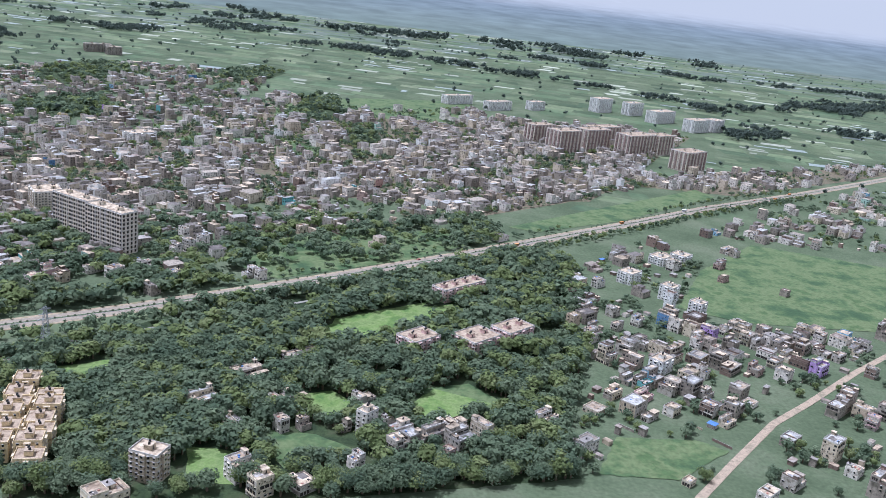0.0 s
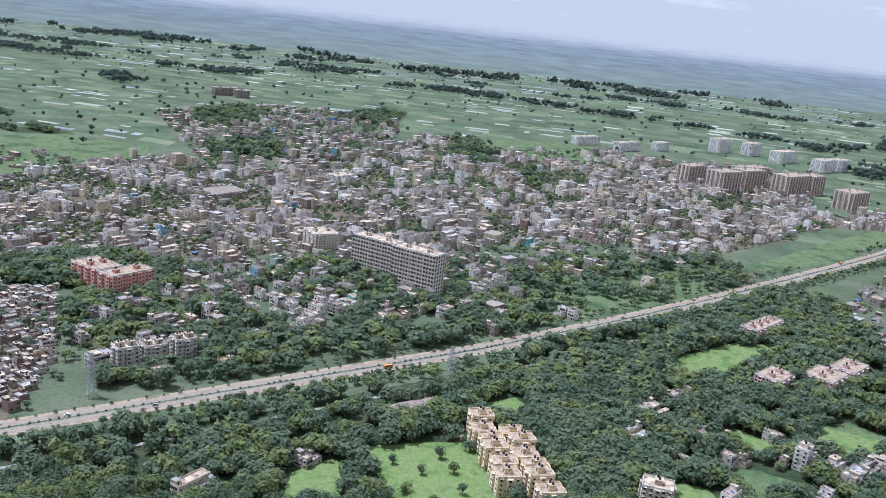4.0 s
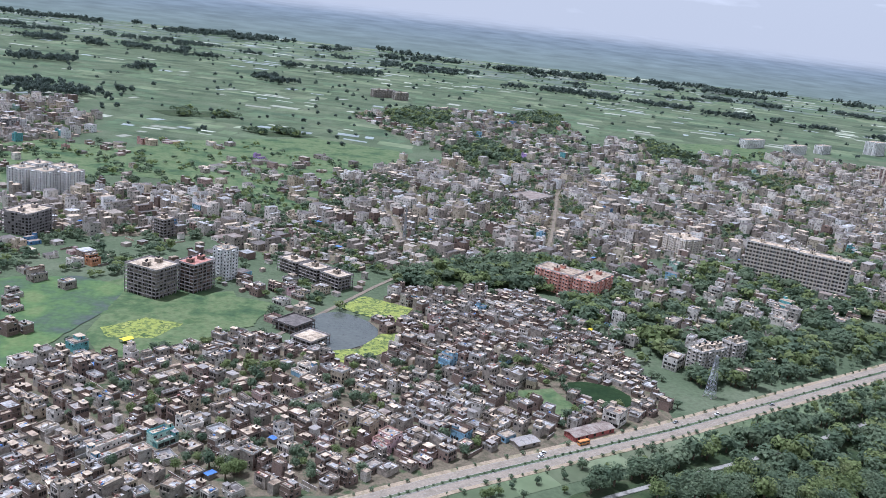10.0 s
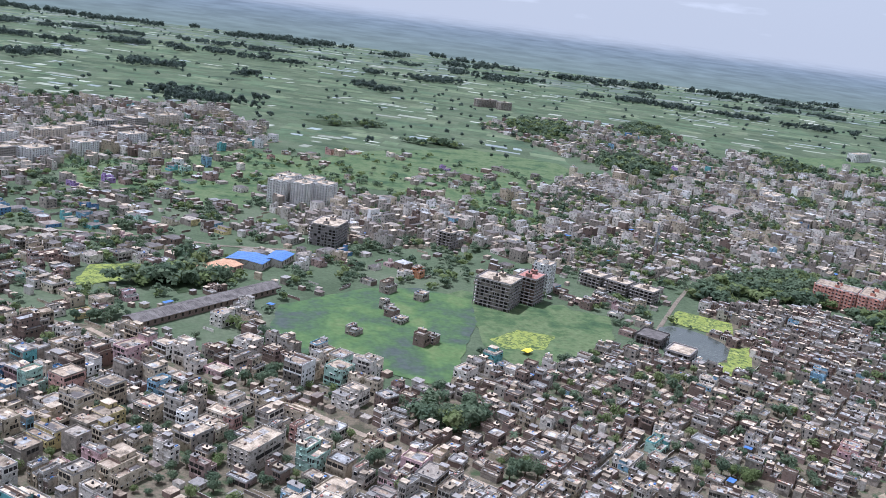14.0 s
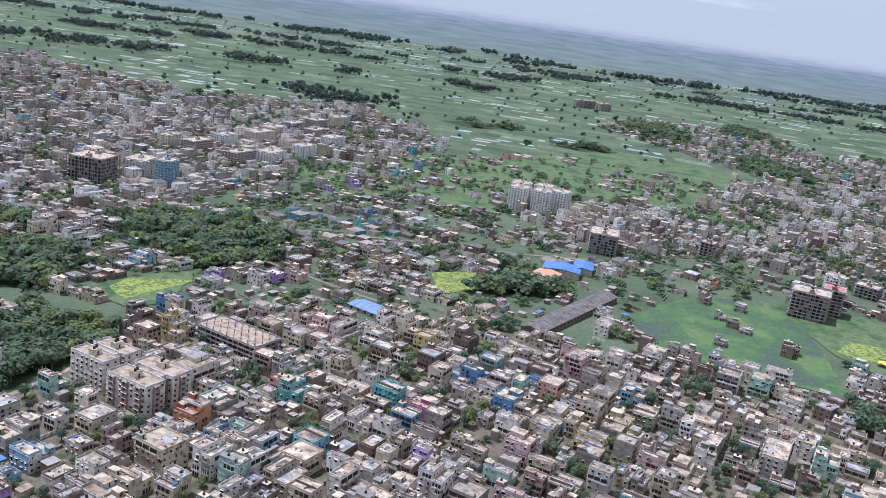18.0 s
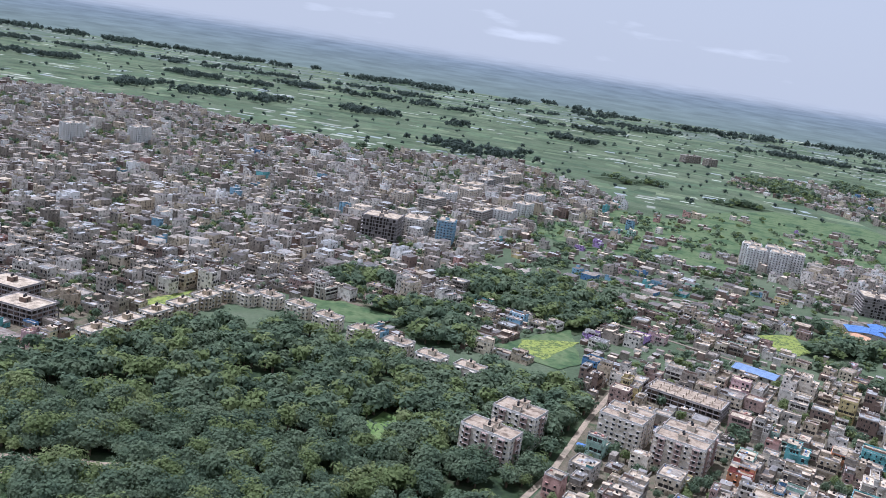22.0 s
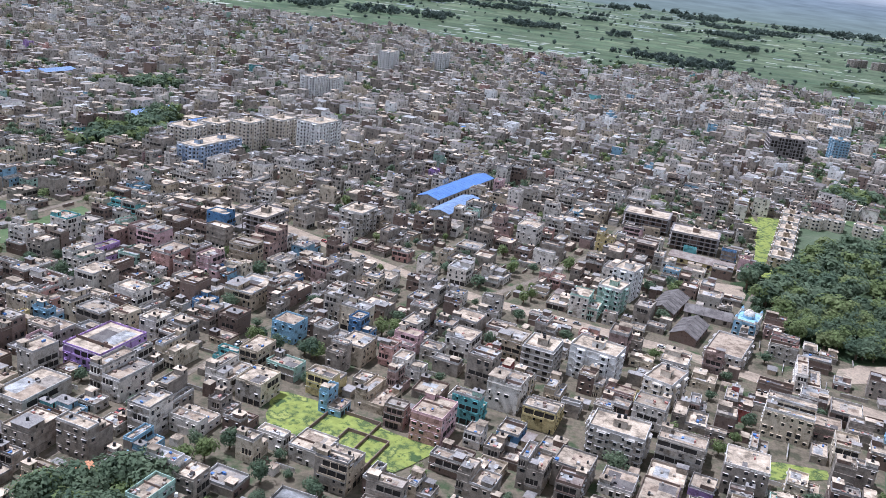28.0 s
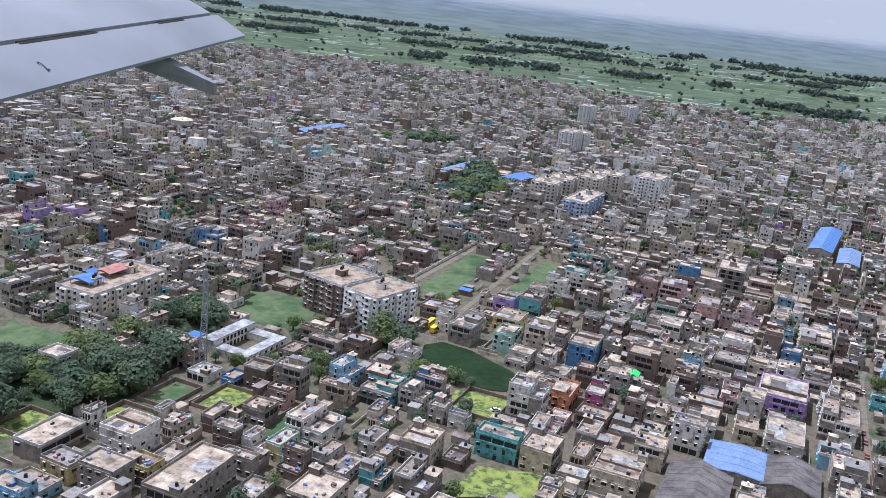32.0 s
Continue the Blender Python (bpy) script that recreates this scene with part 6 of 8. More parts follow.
plots = []
for kind, poly in ZONES:
    if kind == "wood":
        continue
    xs, ys = [p[0] for p in poly], [p[1] for p in poly]
    cx, cy = sum(xs) / len(xs), sum(ys) / len(ys)
    deg = town_angle(cx) + rng.uniform(-2, 2)
    c, s = math.cos(radians(deg)), math.sin(radians(deg))
    r = max(math.hypot(x - cx, y - cy) for x, y in poly)
    fill = {"dense": 0.95, "slum": 0.95, "sparse": 0.5, "mixed": 0.36, "suburb": 0.62, "grove": 0.05}[kind]
    v = -r
    row = 0
    while v < r:
        depth = rng.uniform(7, 11) if kind == "slum" else rng.uniform(10, 16) if cx < -1000 else rng.uniform(10, 17) if cx > -600 else rng.uniform(9, 14)
        u = -r + rng.uniform(0, 8)
        since = 0
        while u < r:
            width = rng.uniform(6, 10.5) if kind == "slum" else rng.uniform(9, 15) if cx < -1000 else rng.uniform(10, 19) if cx > -600 else rng.uniform(8, 13)
            if rng.random() < 0.06 and kind != "slum":
                width *= 1.5
            x, y = cx + c * (u + width / 2) - s * (v + depth / 2), cy + s * (u + width / 2) + c * (v + depth / 2)
            u += width + rng.choice((0.05, 0.1, 0.6))
            since += 1
            if since > rng.randint(5, 9):
                u += rng.uniform(2.0, 3.6)
                since = 0
            if rng.random() > fill:
                continue
            gap = noise.noise(Vector((x / 70.0, y / 70.0, 3.7))) + 0.5 * noise.noise(Vector((x / 28.0, y / 28.0, 9.1)))
            if kind == "dense" and gap > (0.16 if x > -700 else 0.34 if x > -1100 else 0.44 if x > -1700 else 0.6):
                continue
            if kind in ("sparse", "mixed", "suburb") and gap > (0.22 if kind == "suburb" else 0.1):
                continue
            plots.append((kind, x, y, deg + (rng.gauss(0, 6) if kind == "slum" else rng.uniform(-2.5, 2.5)), width, depth * rng.uniform(0.86, 1.0), poly))
        row += 1
        v += depth + (0.2 if row % 2 else rng.uniform(1.6, 3.0))

# small groves that the houses leave free
CLUMPS = [(-1424, 291), (-1410, 292), (-1224, 360), (-1315, 322), (-1265, 411), (-1352, 373), (-1205, 453), (-1066, 448), (-1127, 375), (-998, 348), (-955, 415), (-790, 513), (-736, 480), (-916, 359), (-1068, 440), (-752, 392), (-787, 379), (-2362, 169), (-2373, 177), (-2071, 181), (-2045, 170), (-1925, 316), (-2068, 85), (-2011, 197), (-2368, 117), (-2339, 123), (-2299, 614), (-2265, 604), (-2421, 649)]
clump_rnd = random.Random(41)
clump_trees = []
for cx, cy in CLUMPS:
    for _ in range(clump_rnd.randint(4, 7)):
        x, y, r = cx + clump_rnd.gauss(0, 5.5), cy + clump_rnd.gauss(0, 5.5), clump_rnd.uniform(3.4, 5.6)
        if not TAKEN[footprint(x, y, 0, r, r, 0)].any():
            clump_trees.append((x, y, r, r * clump_rnd.uniform(1.0, 1.5)))
for x, y, r, h in clump_trees:
    TAKEN[footprint(x, y, 0, r * 1.3, r * 1.3, 0)] = True

# trees that stand between the houses
yard_rnd = random.Random(33)
yards = []
for kind, poly in ZONES:
    if kind not in ("dense", "slum"):
        continue
    xs, ys = [p[0] for p in poly], [p[1] for p in poly]
    n = int((max(xs) - min(xs)) * (max(ys) - min(ys)) / (430 if kind == "dense" and max(xs) < -700 else 260 if kind == "dense" else 420))
    px_, py_ = np.random.uniform(min(xs), max(xs), n), np.random.uniform(min(ys), max(ys), n)
    for x, y in zip(*(a[inside(poly, px_, py_)] for a in (px_, py_))):
        r = yard_rnd.uniform(2.4, 4.8)
        if noise.noise(Vector((x / 60.0, y / 60.0, 5.5))) < (0.12 if x > -800 else -0.02) or TAKEN[footprint(x, y, 0, r, r, 0)].any():
            continue
        TAKEN[footprint(x, y, 0, r * 1.1, r * 1.1, 0)] = True
        yards.append((x, y, r, r * yard_rnd.uniform(0.9, 1.5)))

placed = []
WOODS = [poly for kind, poly in ZONES if kind == "wood"]


def in_meadow(x, y):
    hit = np.zeros(np.asarray(x, float).shape, bool)
    for poly in MEADOWS:
        hit |= inside(poly, x, y)
    return hit


def in_wood(x, y):
    hit = np.zeros(np.asarray(x, float).shape, bool)
    for poly in WOODS:
        hit |= inside(poly, x, y)
    return hit


by_poly = {}
for p in plots:
    by_poly.setdefault(id(p[6]), []).append(p)
for group in by_poly.values():
    ok = inside(group[0][6], [p[1] for p in group], [p[2] for p in group])
    if group[0][0] not in ("sparse", "grove"):
        ok &= ~in_wood([p[1] for p in group], [p[2] for p in group])
    lone = in_meadow([p[1] for p in group], [p[2] for p in group])
    for p, good, open_land in zip(group, ok, lone):
        if not good or (open_land and rng.random() < 0.8):
            continue
        kind, x, y, deg, w, d, _ = p
        big = kind == "dense" and y - 0.1 * x > 640 and rng.random() < 0.07
        if big:
            w, d = w * 1.6, d * 1.25
        fp = footprint(x, y, deg, w, d, -1.2)
        if TAKEN[fp].any():
            continue
        TAKEN[footprint(x, y, deg, w, d, 0.0)] = True
        if kind == "slum":
            floors = rng.choices((1, 2, 3), (50, 38, 12))[0]
            wall, side = rng.choice(SLUM), rng.choice(("brick", "cement"))
        else:
            floors = rng.choices((1, 2, 3, 4, 5), (16, 32, 31, 16, 5))[0] if kind == "dense" else rng.choices((1, 2, 3), (40, 45, 15))[0]
            wall = rng.choice(CHOICE)
            side = wall if rng.random() < 0.45 else rng.choice(("brick", "cement", "cement", "pale_grey"))
        if kind != "slum" and x > -700:
            floors = max(floors, rng.choices((1, 2, 3, 4, 5), (10, 24, 34, 24, 8))[0])
            wall = rng.choice(("white", "pale_grey", "cement", "cement", "cream", wall))
        roof = rng.choices(("roof_slab", "roof_warm", "tin_grey", "tin_rust", "cement", "roof_grey"), (16, 5, 6, 4, 9, 60) if x > -700 else (46, 14, 6, 5, 9, 20))[0]
        if y - 0.1 * x > 650:
            # far roofs darker and greyer: haze and shade between houses put into colour
            roof = rng.choices(("roof_slab", "roof_grey", "cement", "tin_rust", "tin_grey", "tin_dark"), (9, 12, 22, 10, 5, 42))[0]
            if kind == "dense":
                floors = min(5, floors + (rng.random() < 0.45))
                if rng.random() < 0.33:
                    wall = rng.choice(("white", "white", "clean_white", "cream", "pale_grey"))
                else:
                    wall = far_tone(wall, rng)
                side = wall if rng.random() < 0.6 else "cement"
        elif kind == "dense":
            roof = rng.choices(("roof_slab", "roof_warm", "tin_grey", "tin_rust", "cement", "roof_grey"), (62, 18, 3, 4, 8, 5))[0]
            if -1600 < x < -850:
                floors = max(floors, rng.choices((1, 2, 3, 4, 5), (5, 20, 38, 27, 10))[0])
                if wall in ("brick", "cement", "pale_grey") and rng.random() < 0.6:
                    wall = rng.choice(("white", "cream", "clean_cream", "beige", "beige", "clean_white", "yellow", "pink"))
                if side in ("brick", "cement") and rng.random() < 0.5:
                    side = wall
        if big:
            floors, wall = rng.choice((4, 5, 6)), rng.choice(("white", "white", "cream", "pale_grey", "beige"))
            side = wall
        placed.append((y - 0.1 * x, x, y, deg, w, d, floors, wall, side, roof, kind))
# second pass: houses of odd sizes in what is left between the rows
for kind, poly in ZONES:
    if kind not in ("dense", "slum"):
        continue
    xs, ys = [p[0] for p in poly], [p[1] for p in poly]
    n = int((max(xs) - min(xs)) * (max(ys) - min(ys)) / (20 if kind == "dense" else 20))
    px_, py_ = np.random.uniform(min(xs), max(xs), n), np.random.uniform(min(ys), max(ys), n)
    ok = inside(poly, px_, py_) & (py_ - 0.1 * px_ < 1500) & ~in_wood(px_, py_) & ~in_meadow(px_, py_)
    for x, y in zip(px_[ok], py_[ok]):
        gap = noise.noise(Vector((x / 70.0, y / 70.0, 3.7))) + 0.5 * noise.noise(Vector((x / 28.0, y / 28.0, 9.1)))
        if kind == "dense" and x > -800 and rng.random() < 0.75:
            continue
        if kind == "dense" and gap > (0.02 if x > -700 else 0.36 if x > -1100 else 0.46 if x > -1700 else 0.66):
            continue
        k = 1.2 if x < -1000 else 1.0
        w, d = rng.uniform(5.5, 11) * k, rng.uniform(5.5, 11) * k
        deg = town_angle(x) + rng.uniform(-3, 3)
        if TAKEN[footprint(x, y, deg, w, d, -1.1)].any():
            continue
        TAKEN[footprint(x, y, deg, w, d, 0.0)] = True
        if kind == "slum":
            floors, wall = rng.choices((1, 2), (70, 30))[0], rng.choice(SLUM)
        else:
            floors, wall = rng.choices((1, 2, 3, 4), (12, 32, 36, 20) if -1600 < x < -850 else (34, 36, 22, 8))[0], rng.choice(CHOICE)
            if -1600 < x < -850 and y - 0.1 * x < 620 and wall in ("brick", "cement", "pale_grey") and rng.random() < 0.6:
                wall = rng.choice(("white", "cream", "clean_cream", "beige", "clean_white"))
        if y - 0.1 * x > 620:
            wall = far_tone(wall, rng)
        side = wall if rng.random() < 0.35 else rng.choice(("brick", "cement", "cement"))
        placed.append((y - 0.1 * x, x, y, deg, w, d, floors, wall, side, rng.choices(("roof_slab", "roof_warm", "tin_grey", "tin_rust", "cement", "roof_grey"), (15, 5, 10, 8, 12, 50) if x > -700 else (58, 16, 4, 6, 9, 7) if y - 0.1 * x < 650 else (8, 4, 6, 22, 30, 10))[0], kind))
placed.sort()

near_n = 0
far = {}
for q, x, y, deg, w, d, floors, wall, side, roof, kind in placed:
    rnd = random.Random(int(x * 7 + y * 13))
    if near_n < 60 and q < 420 and rnd.random() < 0.8:
        near_n += 1
        label = NAMES[floors] + " flat-roofed " + WORDS.get(wall, wall) + " house" + (" with bare side walls" if side in ("brick", "cement") and side != wall else "")
        thing_house("house", label, x, y, deg, w, d, floors, wall, side, rnd, group="town houses", roof=roof)
        continue
    key = (int((x + 4000) // 450), 0 if q < 700 else 1)
    sol = far.setdefault(key, Solid())
    house(lambda n: sol, x, y, deg, w, d, floors, wall, side, rnd, 2 if q < 480 else 1 if q < 800 else 0, roof)
for key, sol in far.items():
    tagged(part("town_houses", sol), "dense quarter of flat-roofed brick and plaster houses", "houses", kind="stuff")

# low annexes, sheds and compound walls that fill the gaps between houses
ann_rnd = random.Random(21)
annex = {}
for kind, poly in ZONES:
    if kind not in ("dense", "slum", "suburb", "mixed", "sparse"):
        continue
    xs, ys = [p[0] for p in poly], [p[1] for p in poly]
    n = int((max(xs) - min(xs)) * (max(ys) - min(ys)) / {"dense": 34, "slum": 26, "suburb": 240, "mixed": 800, "sparse": 700}[kind])
    px_, py_ = np.random.uniform(min(xs), max(xs), n), np.random.uniform(min(ys), max(ys), n)
    ok = inside(poly, px_, py_) & (py_ - 0.1 * px_ < 1100) & ~in_wood(px_, py_) & ~in_meadow(px_, py_)
    for x, y in zip(px_[ok], py_[ok]):
        deg = town_angle(x) + ann_rnd.uniform(-3, 3)
        if ann_rnd.random() < 0.3:
            w, d, h = ann_rnd.uniform(7, 16), 0.3, ann_rnd.uniform(1.6, 2.4)
            deg += ann_rnd.choice((0, 90))
        else:
            w, d, h = ann_rnd.uniform(3.0, 8.0), ann_rnd.uniform(3.0, 7), ann_rnd.choice((2.6, 3.0, 3.3, 3.3, 6.1))
        fp = footprint(x, y, deg, w, d, -0.2)
        if TAKEN[fp].any():
            continue
        TAKEN[fp] = True
        sol = annex.setdefault(int((x + 4000) // 900), Solid())
        at = at_pose(x, y, deg)
        wall = ann_rnd.choice(("brick", "brick", "cement", "cement", "pale_grey", "beige", "white"))
        if d < 1:
            sol.box(at, -w / 2, w / 2, -d / 2, d / 2, 0, h, wall, top="parapet")
        elif ann_rnd.random() < 0.5:
            sol.box(at, -w / 2, w / 2, -d / 2, d / 2, 0, h, wall, top=ann_rnd.choice(("roof_slab", "cement", "roof_warm")))
        else:
            sol.box(at, -w / 2, w / 2, -d / 2, d / 2, 0, h, wall)
            sol.box(at, -w / 2 - 0.4, w / 2 + 0.4, -d / 2 - 0.4, d / 2 + 0.4, h + 0.02, h + 0.1, ann_rnd.choice(("tin_grey", "tin_grey", "tin_rust", "tin_blue" if ann_rnd.random() < 0.25 else "tin_rust")), bottom=True)
for sol in annex.values():
    tagged(part("annexes", sol), "low annexes, tin sheds and yard walls between houses", "sheds", kind="stuff")

# ================= trees =================


def crown_points(r, rnd, n, squash=0.8, size=0.15):
    """Triangles of foliage: clumps over several lobes. Returns an array (n, 3, 3)."""
    lobes = [(rnd.uniform(-0.45, 0.45) * r, rnd.uniform(-0.45, 0.45) * r, rnd.uniform(-0.15, 0.35) * r, rnd.uniform(0.42, 0.62) * r) for _ in range(9)]
    tris = []
    for k in range(n):
        lx, ly, lz, lr = lobes[k % 9]
        a, b = rnd.uniform(0, 2 * math.pi), math.asin(rnd.uniform(-0.45, 1))
        nrm = Vector((math.cos(a) * math.cos(b), math.sin(a) * math.cos(b), math.sin(b)))
        p = Vector((lx, ly, lz)) + nrm * lr * rnd.uniform(0.82, 1.08)
        nrm = (nrm + Vector((rnd.uniform(-0.33, 0.33), rnd.uniform(-0.33, 0.33), rnd.uniform(-0.15, 0.45)))).normalized()
        u = nrm.orthogonal().normalized()
        w = nrm.cross(u)
        ph, sz = rnd.uniform(0, 6.28), r * size * rnd.uniform(0.7, 1.3)
        tri = [p + (u * math.cos(ph + j * 2.09) + w * math.sin(ph + j * 2.09)) * sz for j in range(3)]
        tris.append([(t.x, t.y, t.z * squash) for t in tri])
    # the shaded heart of the crown
    for k in range(n // 6):
        c = [Vector((rnd.uniform(-1, 1), rnd.uniform(-1, 1), rnd.uniform(-0.5, 0.7))).normalized() * r * rnd.uniform(0.45, 0.62) for _ in range(3)]
        tris.append([(t.x, t.y, t.z * squash) for t in c])
    order = list(range(len(tris)))
    rnd.shuffle(order)
    return np.array(tris)[order]


tree_rnd = random.Random(11)
CROWNS = [crown_points(1.0, tree_rnd, 620, size=0.098) for _ in range(6)]
CROWNS_MID = [crown_points(1.0, tree_rnd, 150, size=0.18) for _ in range(6)]
CROWNS_FAR = [crown_points(1.0, tree_rnd, 48, size=0.29) for _ in range(6)]
CROWNS_DIM = [crown_points(1.0, tree_rnd, 20, size=0.44) for _ in range(6)]


def tri_mesh(name, tris, mat, mat_idx=None, mats=None):
    n = len(tris)
    me = bpy.data.meshes.new(name)
    me.vertices.add(n * 3)
    me.vertices.foreach_set("co", (S * tris).reshape(-1).astype(np.float32))
    me.loops.add(n * 3)
    me.loops.foreach_set("vertex_index", np.arange(n * 3, dtype=np.int32))
    me.polygons.add(n)
    me.polygons.foreach_set("loop_start", np.arange(0, n * 3, 3, dtype=np.int32))
    me.polygons.foreach_set("loop_total", np.full(n, 3, np.int32))
    for m in (mats or [mat]):
        me.materials.append(MATS[m])
    if mat_idx is not None:
        me.polygons.foreach_set("material_index", mat_idx.astype(np.int32))
    me.update()
    me.validate()
    return me


spots = list(yards) + clump_trees + [(x, y, 3.4 + k % 3, 4.6 + k % 2) for k, (x, y) in enumerate(((-252, 470), (-240, 492), (-262, 448), (-228, 450), (-246, 436), (-220, 505), (-270, 480), (-232, 474)))]   # x, y, crown radius, height
for kind, poly in ZONES:
    xs, ys = [p[0] for p in poly], [p[1] for p in poly]
    area = (max(xs) - min(xs)) * (max(ys) - min(ys))
    per = {"wood": 40.0, "grove": 62.0, "mixed": 60.0, "suburb": 55.0, "sparse": 110.0, "dense": 170.0, "slum": 260.0}[kind]
    n = int(area / per)
    x = np.random.uniform(min(xs), max(xs), n)
    y = np.random.uniform(min(ys), max(ys), n)
    hit = inside(poly, x, y)
    for px_, py_ in zip(x[hit], y[hit]):
        i, j = cells(px_, py_)
        if kind in ("wood", "grove") and noise.noise(Vector((px_ / 38.0, py_ / 38.0, 1.3))) > ((0.42 if py_ < 1400 else 0.02) if kind == "wood" else 0.24):
            continue
        if kind in ("mixed", "suburb", "sparse") and noise.noise(Vector((px_ / 32.0, py_ / 32.0, 6.1))) < 0.12:
            continue
        if py_ > 800 and kind != "wood" and tree_rnd.random() < 0.7 and in_meadow([px_], [py_])[0]:
            continue
        if kind == "dense" and noise.noise(Vector((px_ / 45.0, py_ / 45.0, 2.2))) < 0.05:
            continue
        if TAKEN[i, j] or TAKEN[max(0, i - 1):i + 2, max(0, j - 1):j + 2].sum() > 2:
            continue
        TAKEN[i, j] = True
        r = tree_rnd.uniform(5.0, 10.2) if kind in ("wood", "grove") else tree_rnd.uniform(2.4, 6.4)
        TAKEN[cells(px_ + np.array((-2, 2, 0, 0)), py_ + np.array((0, 0, -2, 2)))] = True
        spots.append((px_, py_, r, r * tree_rnd.uniform(0.8, 1.15)))
# belts along the highway
for side, step in ((-19, 7), (-24, 6), (-31, 8), (21, 9), (27, 11)):
    for x, y in densify(offset_line(densify(HIGHWAY[1:11], 30), side), step):
        i, j = cells(x, y)
        if tree_rnd.random() < (0.75 if x > -420 else 0.2) and not TAKEN[i, j]:
            r = tree_rnd.uniform(2.0, 4.6)
            spots.append((x + tree_rnd.uniform(-3, 3), y + tree_rnd.uniform(-3, 3), r, r * 1.2))

spots.sort(key=lambda q: q[1] - 0.1 * q[0])
protos = []
for k in range(6):
    trunk = Solid()
    trunk.prism((0, 0, 1, 0), 0, 0, -0.1, 0.9, 0.07, "bark", 7, 0.045)
    for j in range(4):
        a = j * 1.6 + k
        trunk.beam((0, 0, 0.6), (0.4 * math.cos(a), 0.4 * math.sin(a), 1.15), 0.022, "bark")
    tm = trunk.mesh("trunk")
    cm = tri_mesh("crown", CROWNS[k] + np.array((0, 0, 0.85)), "leaf" if k % 3 else "leaf_light")
    protos.append((tm, cm))
n_things = 0
tris, idx, trunks = [], [], Solid()
for x, y, r, h in spots:
    k = tree_rnd.randrange(6)
    if n_things < 280 and tree_rnd.random() < 0.6:
        n_things += 1
        tm, cm = protos[k]
        t = new("tree", tm)
        t.matrix_world = Matrix.LocRotScale((S * x, S * y, 0), Euler((0, 0, tree_rnd.uniform(0, 6.28))), (r, r, h))
        tagged(t, "broad leafy tree with a dark green crown" if k % 3 else "broad leafy tree with a light green crown", "tree", "trees near the flight line")
        cr = new("crown", cm)
        cr.parent = t
        continue
    q = y - 0.1 * x
    base = (CROWNS if q < 470 else CROWNS_MID if q < 640 else CROWNS_FAR if q < 1100 else CROWNS_DIM)[k]
    a = tree_rnd.uniform(0, 6.28)
    ca, sa = math.cos(a), math.sin(a)
    rot = np.array(((ca * r, -sa * r, 0), (sa * r, ca * r, 0), (0, 0, h)))
    pts = base[:500] @ rot.T + np.array((x, y, h * 0.85))
    tris.append(pts)
    idx.append(np.full(len(pts), 1 if tree_rnd.random() < 0.3 else 0))
    if q < 640:
        trunks.beam((x, y, 0), (x, y, h * 1.0), 0.06 * r, "bark")
if tris:
    wood = tagged(new("woodland", tri_mesh("woodland", np.concatenate(tris), None, np.concatenate(idx), ["leaf", "leaf_light"])), "dense broadleaf trees of woods, gardens and lanes", "trees", kind="stuff")
    part("trunks", trunks, wood)

# ================= the plain =================
fld = Solid()
fr = random.Random(5)
ca, sa = math.cos(radians(-14)), math.sin(radians(-14))
v = 900.0
while v < 5900:
    depth = fr.uniform(26, 62) * (0.35 + v / 3200)
    u = -5600 + fr.uniform(0, 60)
    while u < 4600:
        width = fr.uniform(34, 105) * (0.35 + v / 3200)
        x, y = u * ca - v * sa, u * sa + v * ca
        wet = noise.noise(Vector((x / 420.0, y / 330.0, 8.8))) + 0.5 * noise.noise(Vector((x / 120.0, y / 100.0, 2.8)))
        if 1150 < y < 5750 and (wet > 0.12 or fr.random() < 0.6):
            i, j = cells(x + width / 2, y + depth / 2)
            if not TAKEN[max(0, i - 6):i + 7, max(0, j - 6):j + 7].any():
                m = fr.choices(("field_parcel", "field_light", "field_pale", "field_wet"), (36, 22, 28, 14) if wet > 0.2 else (56, 24, 15, 5) if wet > -0.05 else (66, 30, 3, 1))[0]
                turn = fr.uniform(-0.12, 0.12)
                c2, s2 = math.cos(radians(-14) + turn), math.sin(radians(-14) + turn)
                wd, dp = (width, depth) if m in ("field_parcel", "field_light") else (width * fr.uniform(0.35, 0.95), depth * fr.uniform(0.25, 0.8))
                skew = fr.uniform(-0.3, 0.3) * dp
                q = [(x, y), (x + wd * c2, y + wd * s2), (x + (wd + skew) * c2 - dp * s2, y + (wd + skew) * s2 + dp * c2), (x + skew * c2 - dp * s2, y + skew * s2 + dp * c2)]
                fld.face([(a, b, 0.14 + fr.random() * 0.02) for a, b in q], m)
        u += width + fr.uniform(1, 5)
    v += depth + fr.uniform(1, 5)
tagged(part("paddies", fld), "patchwork of green, pale and flooded paddies", "fields", kind="stuff")

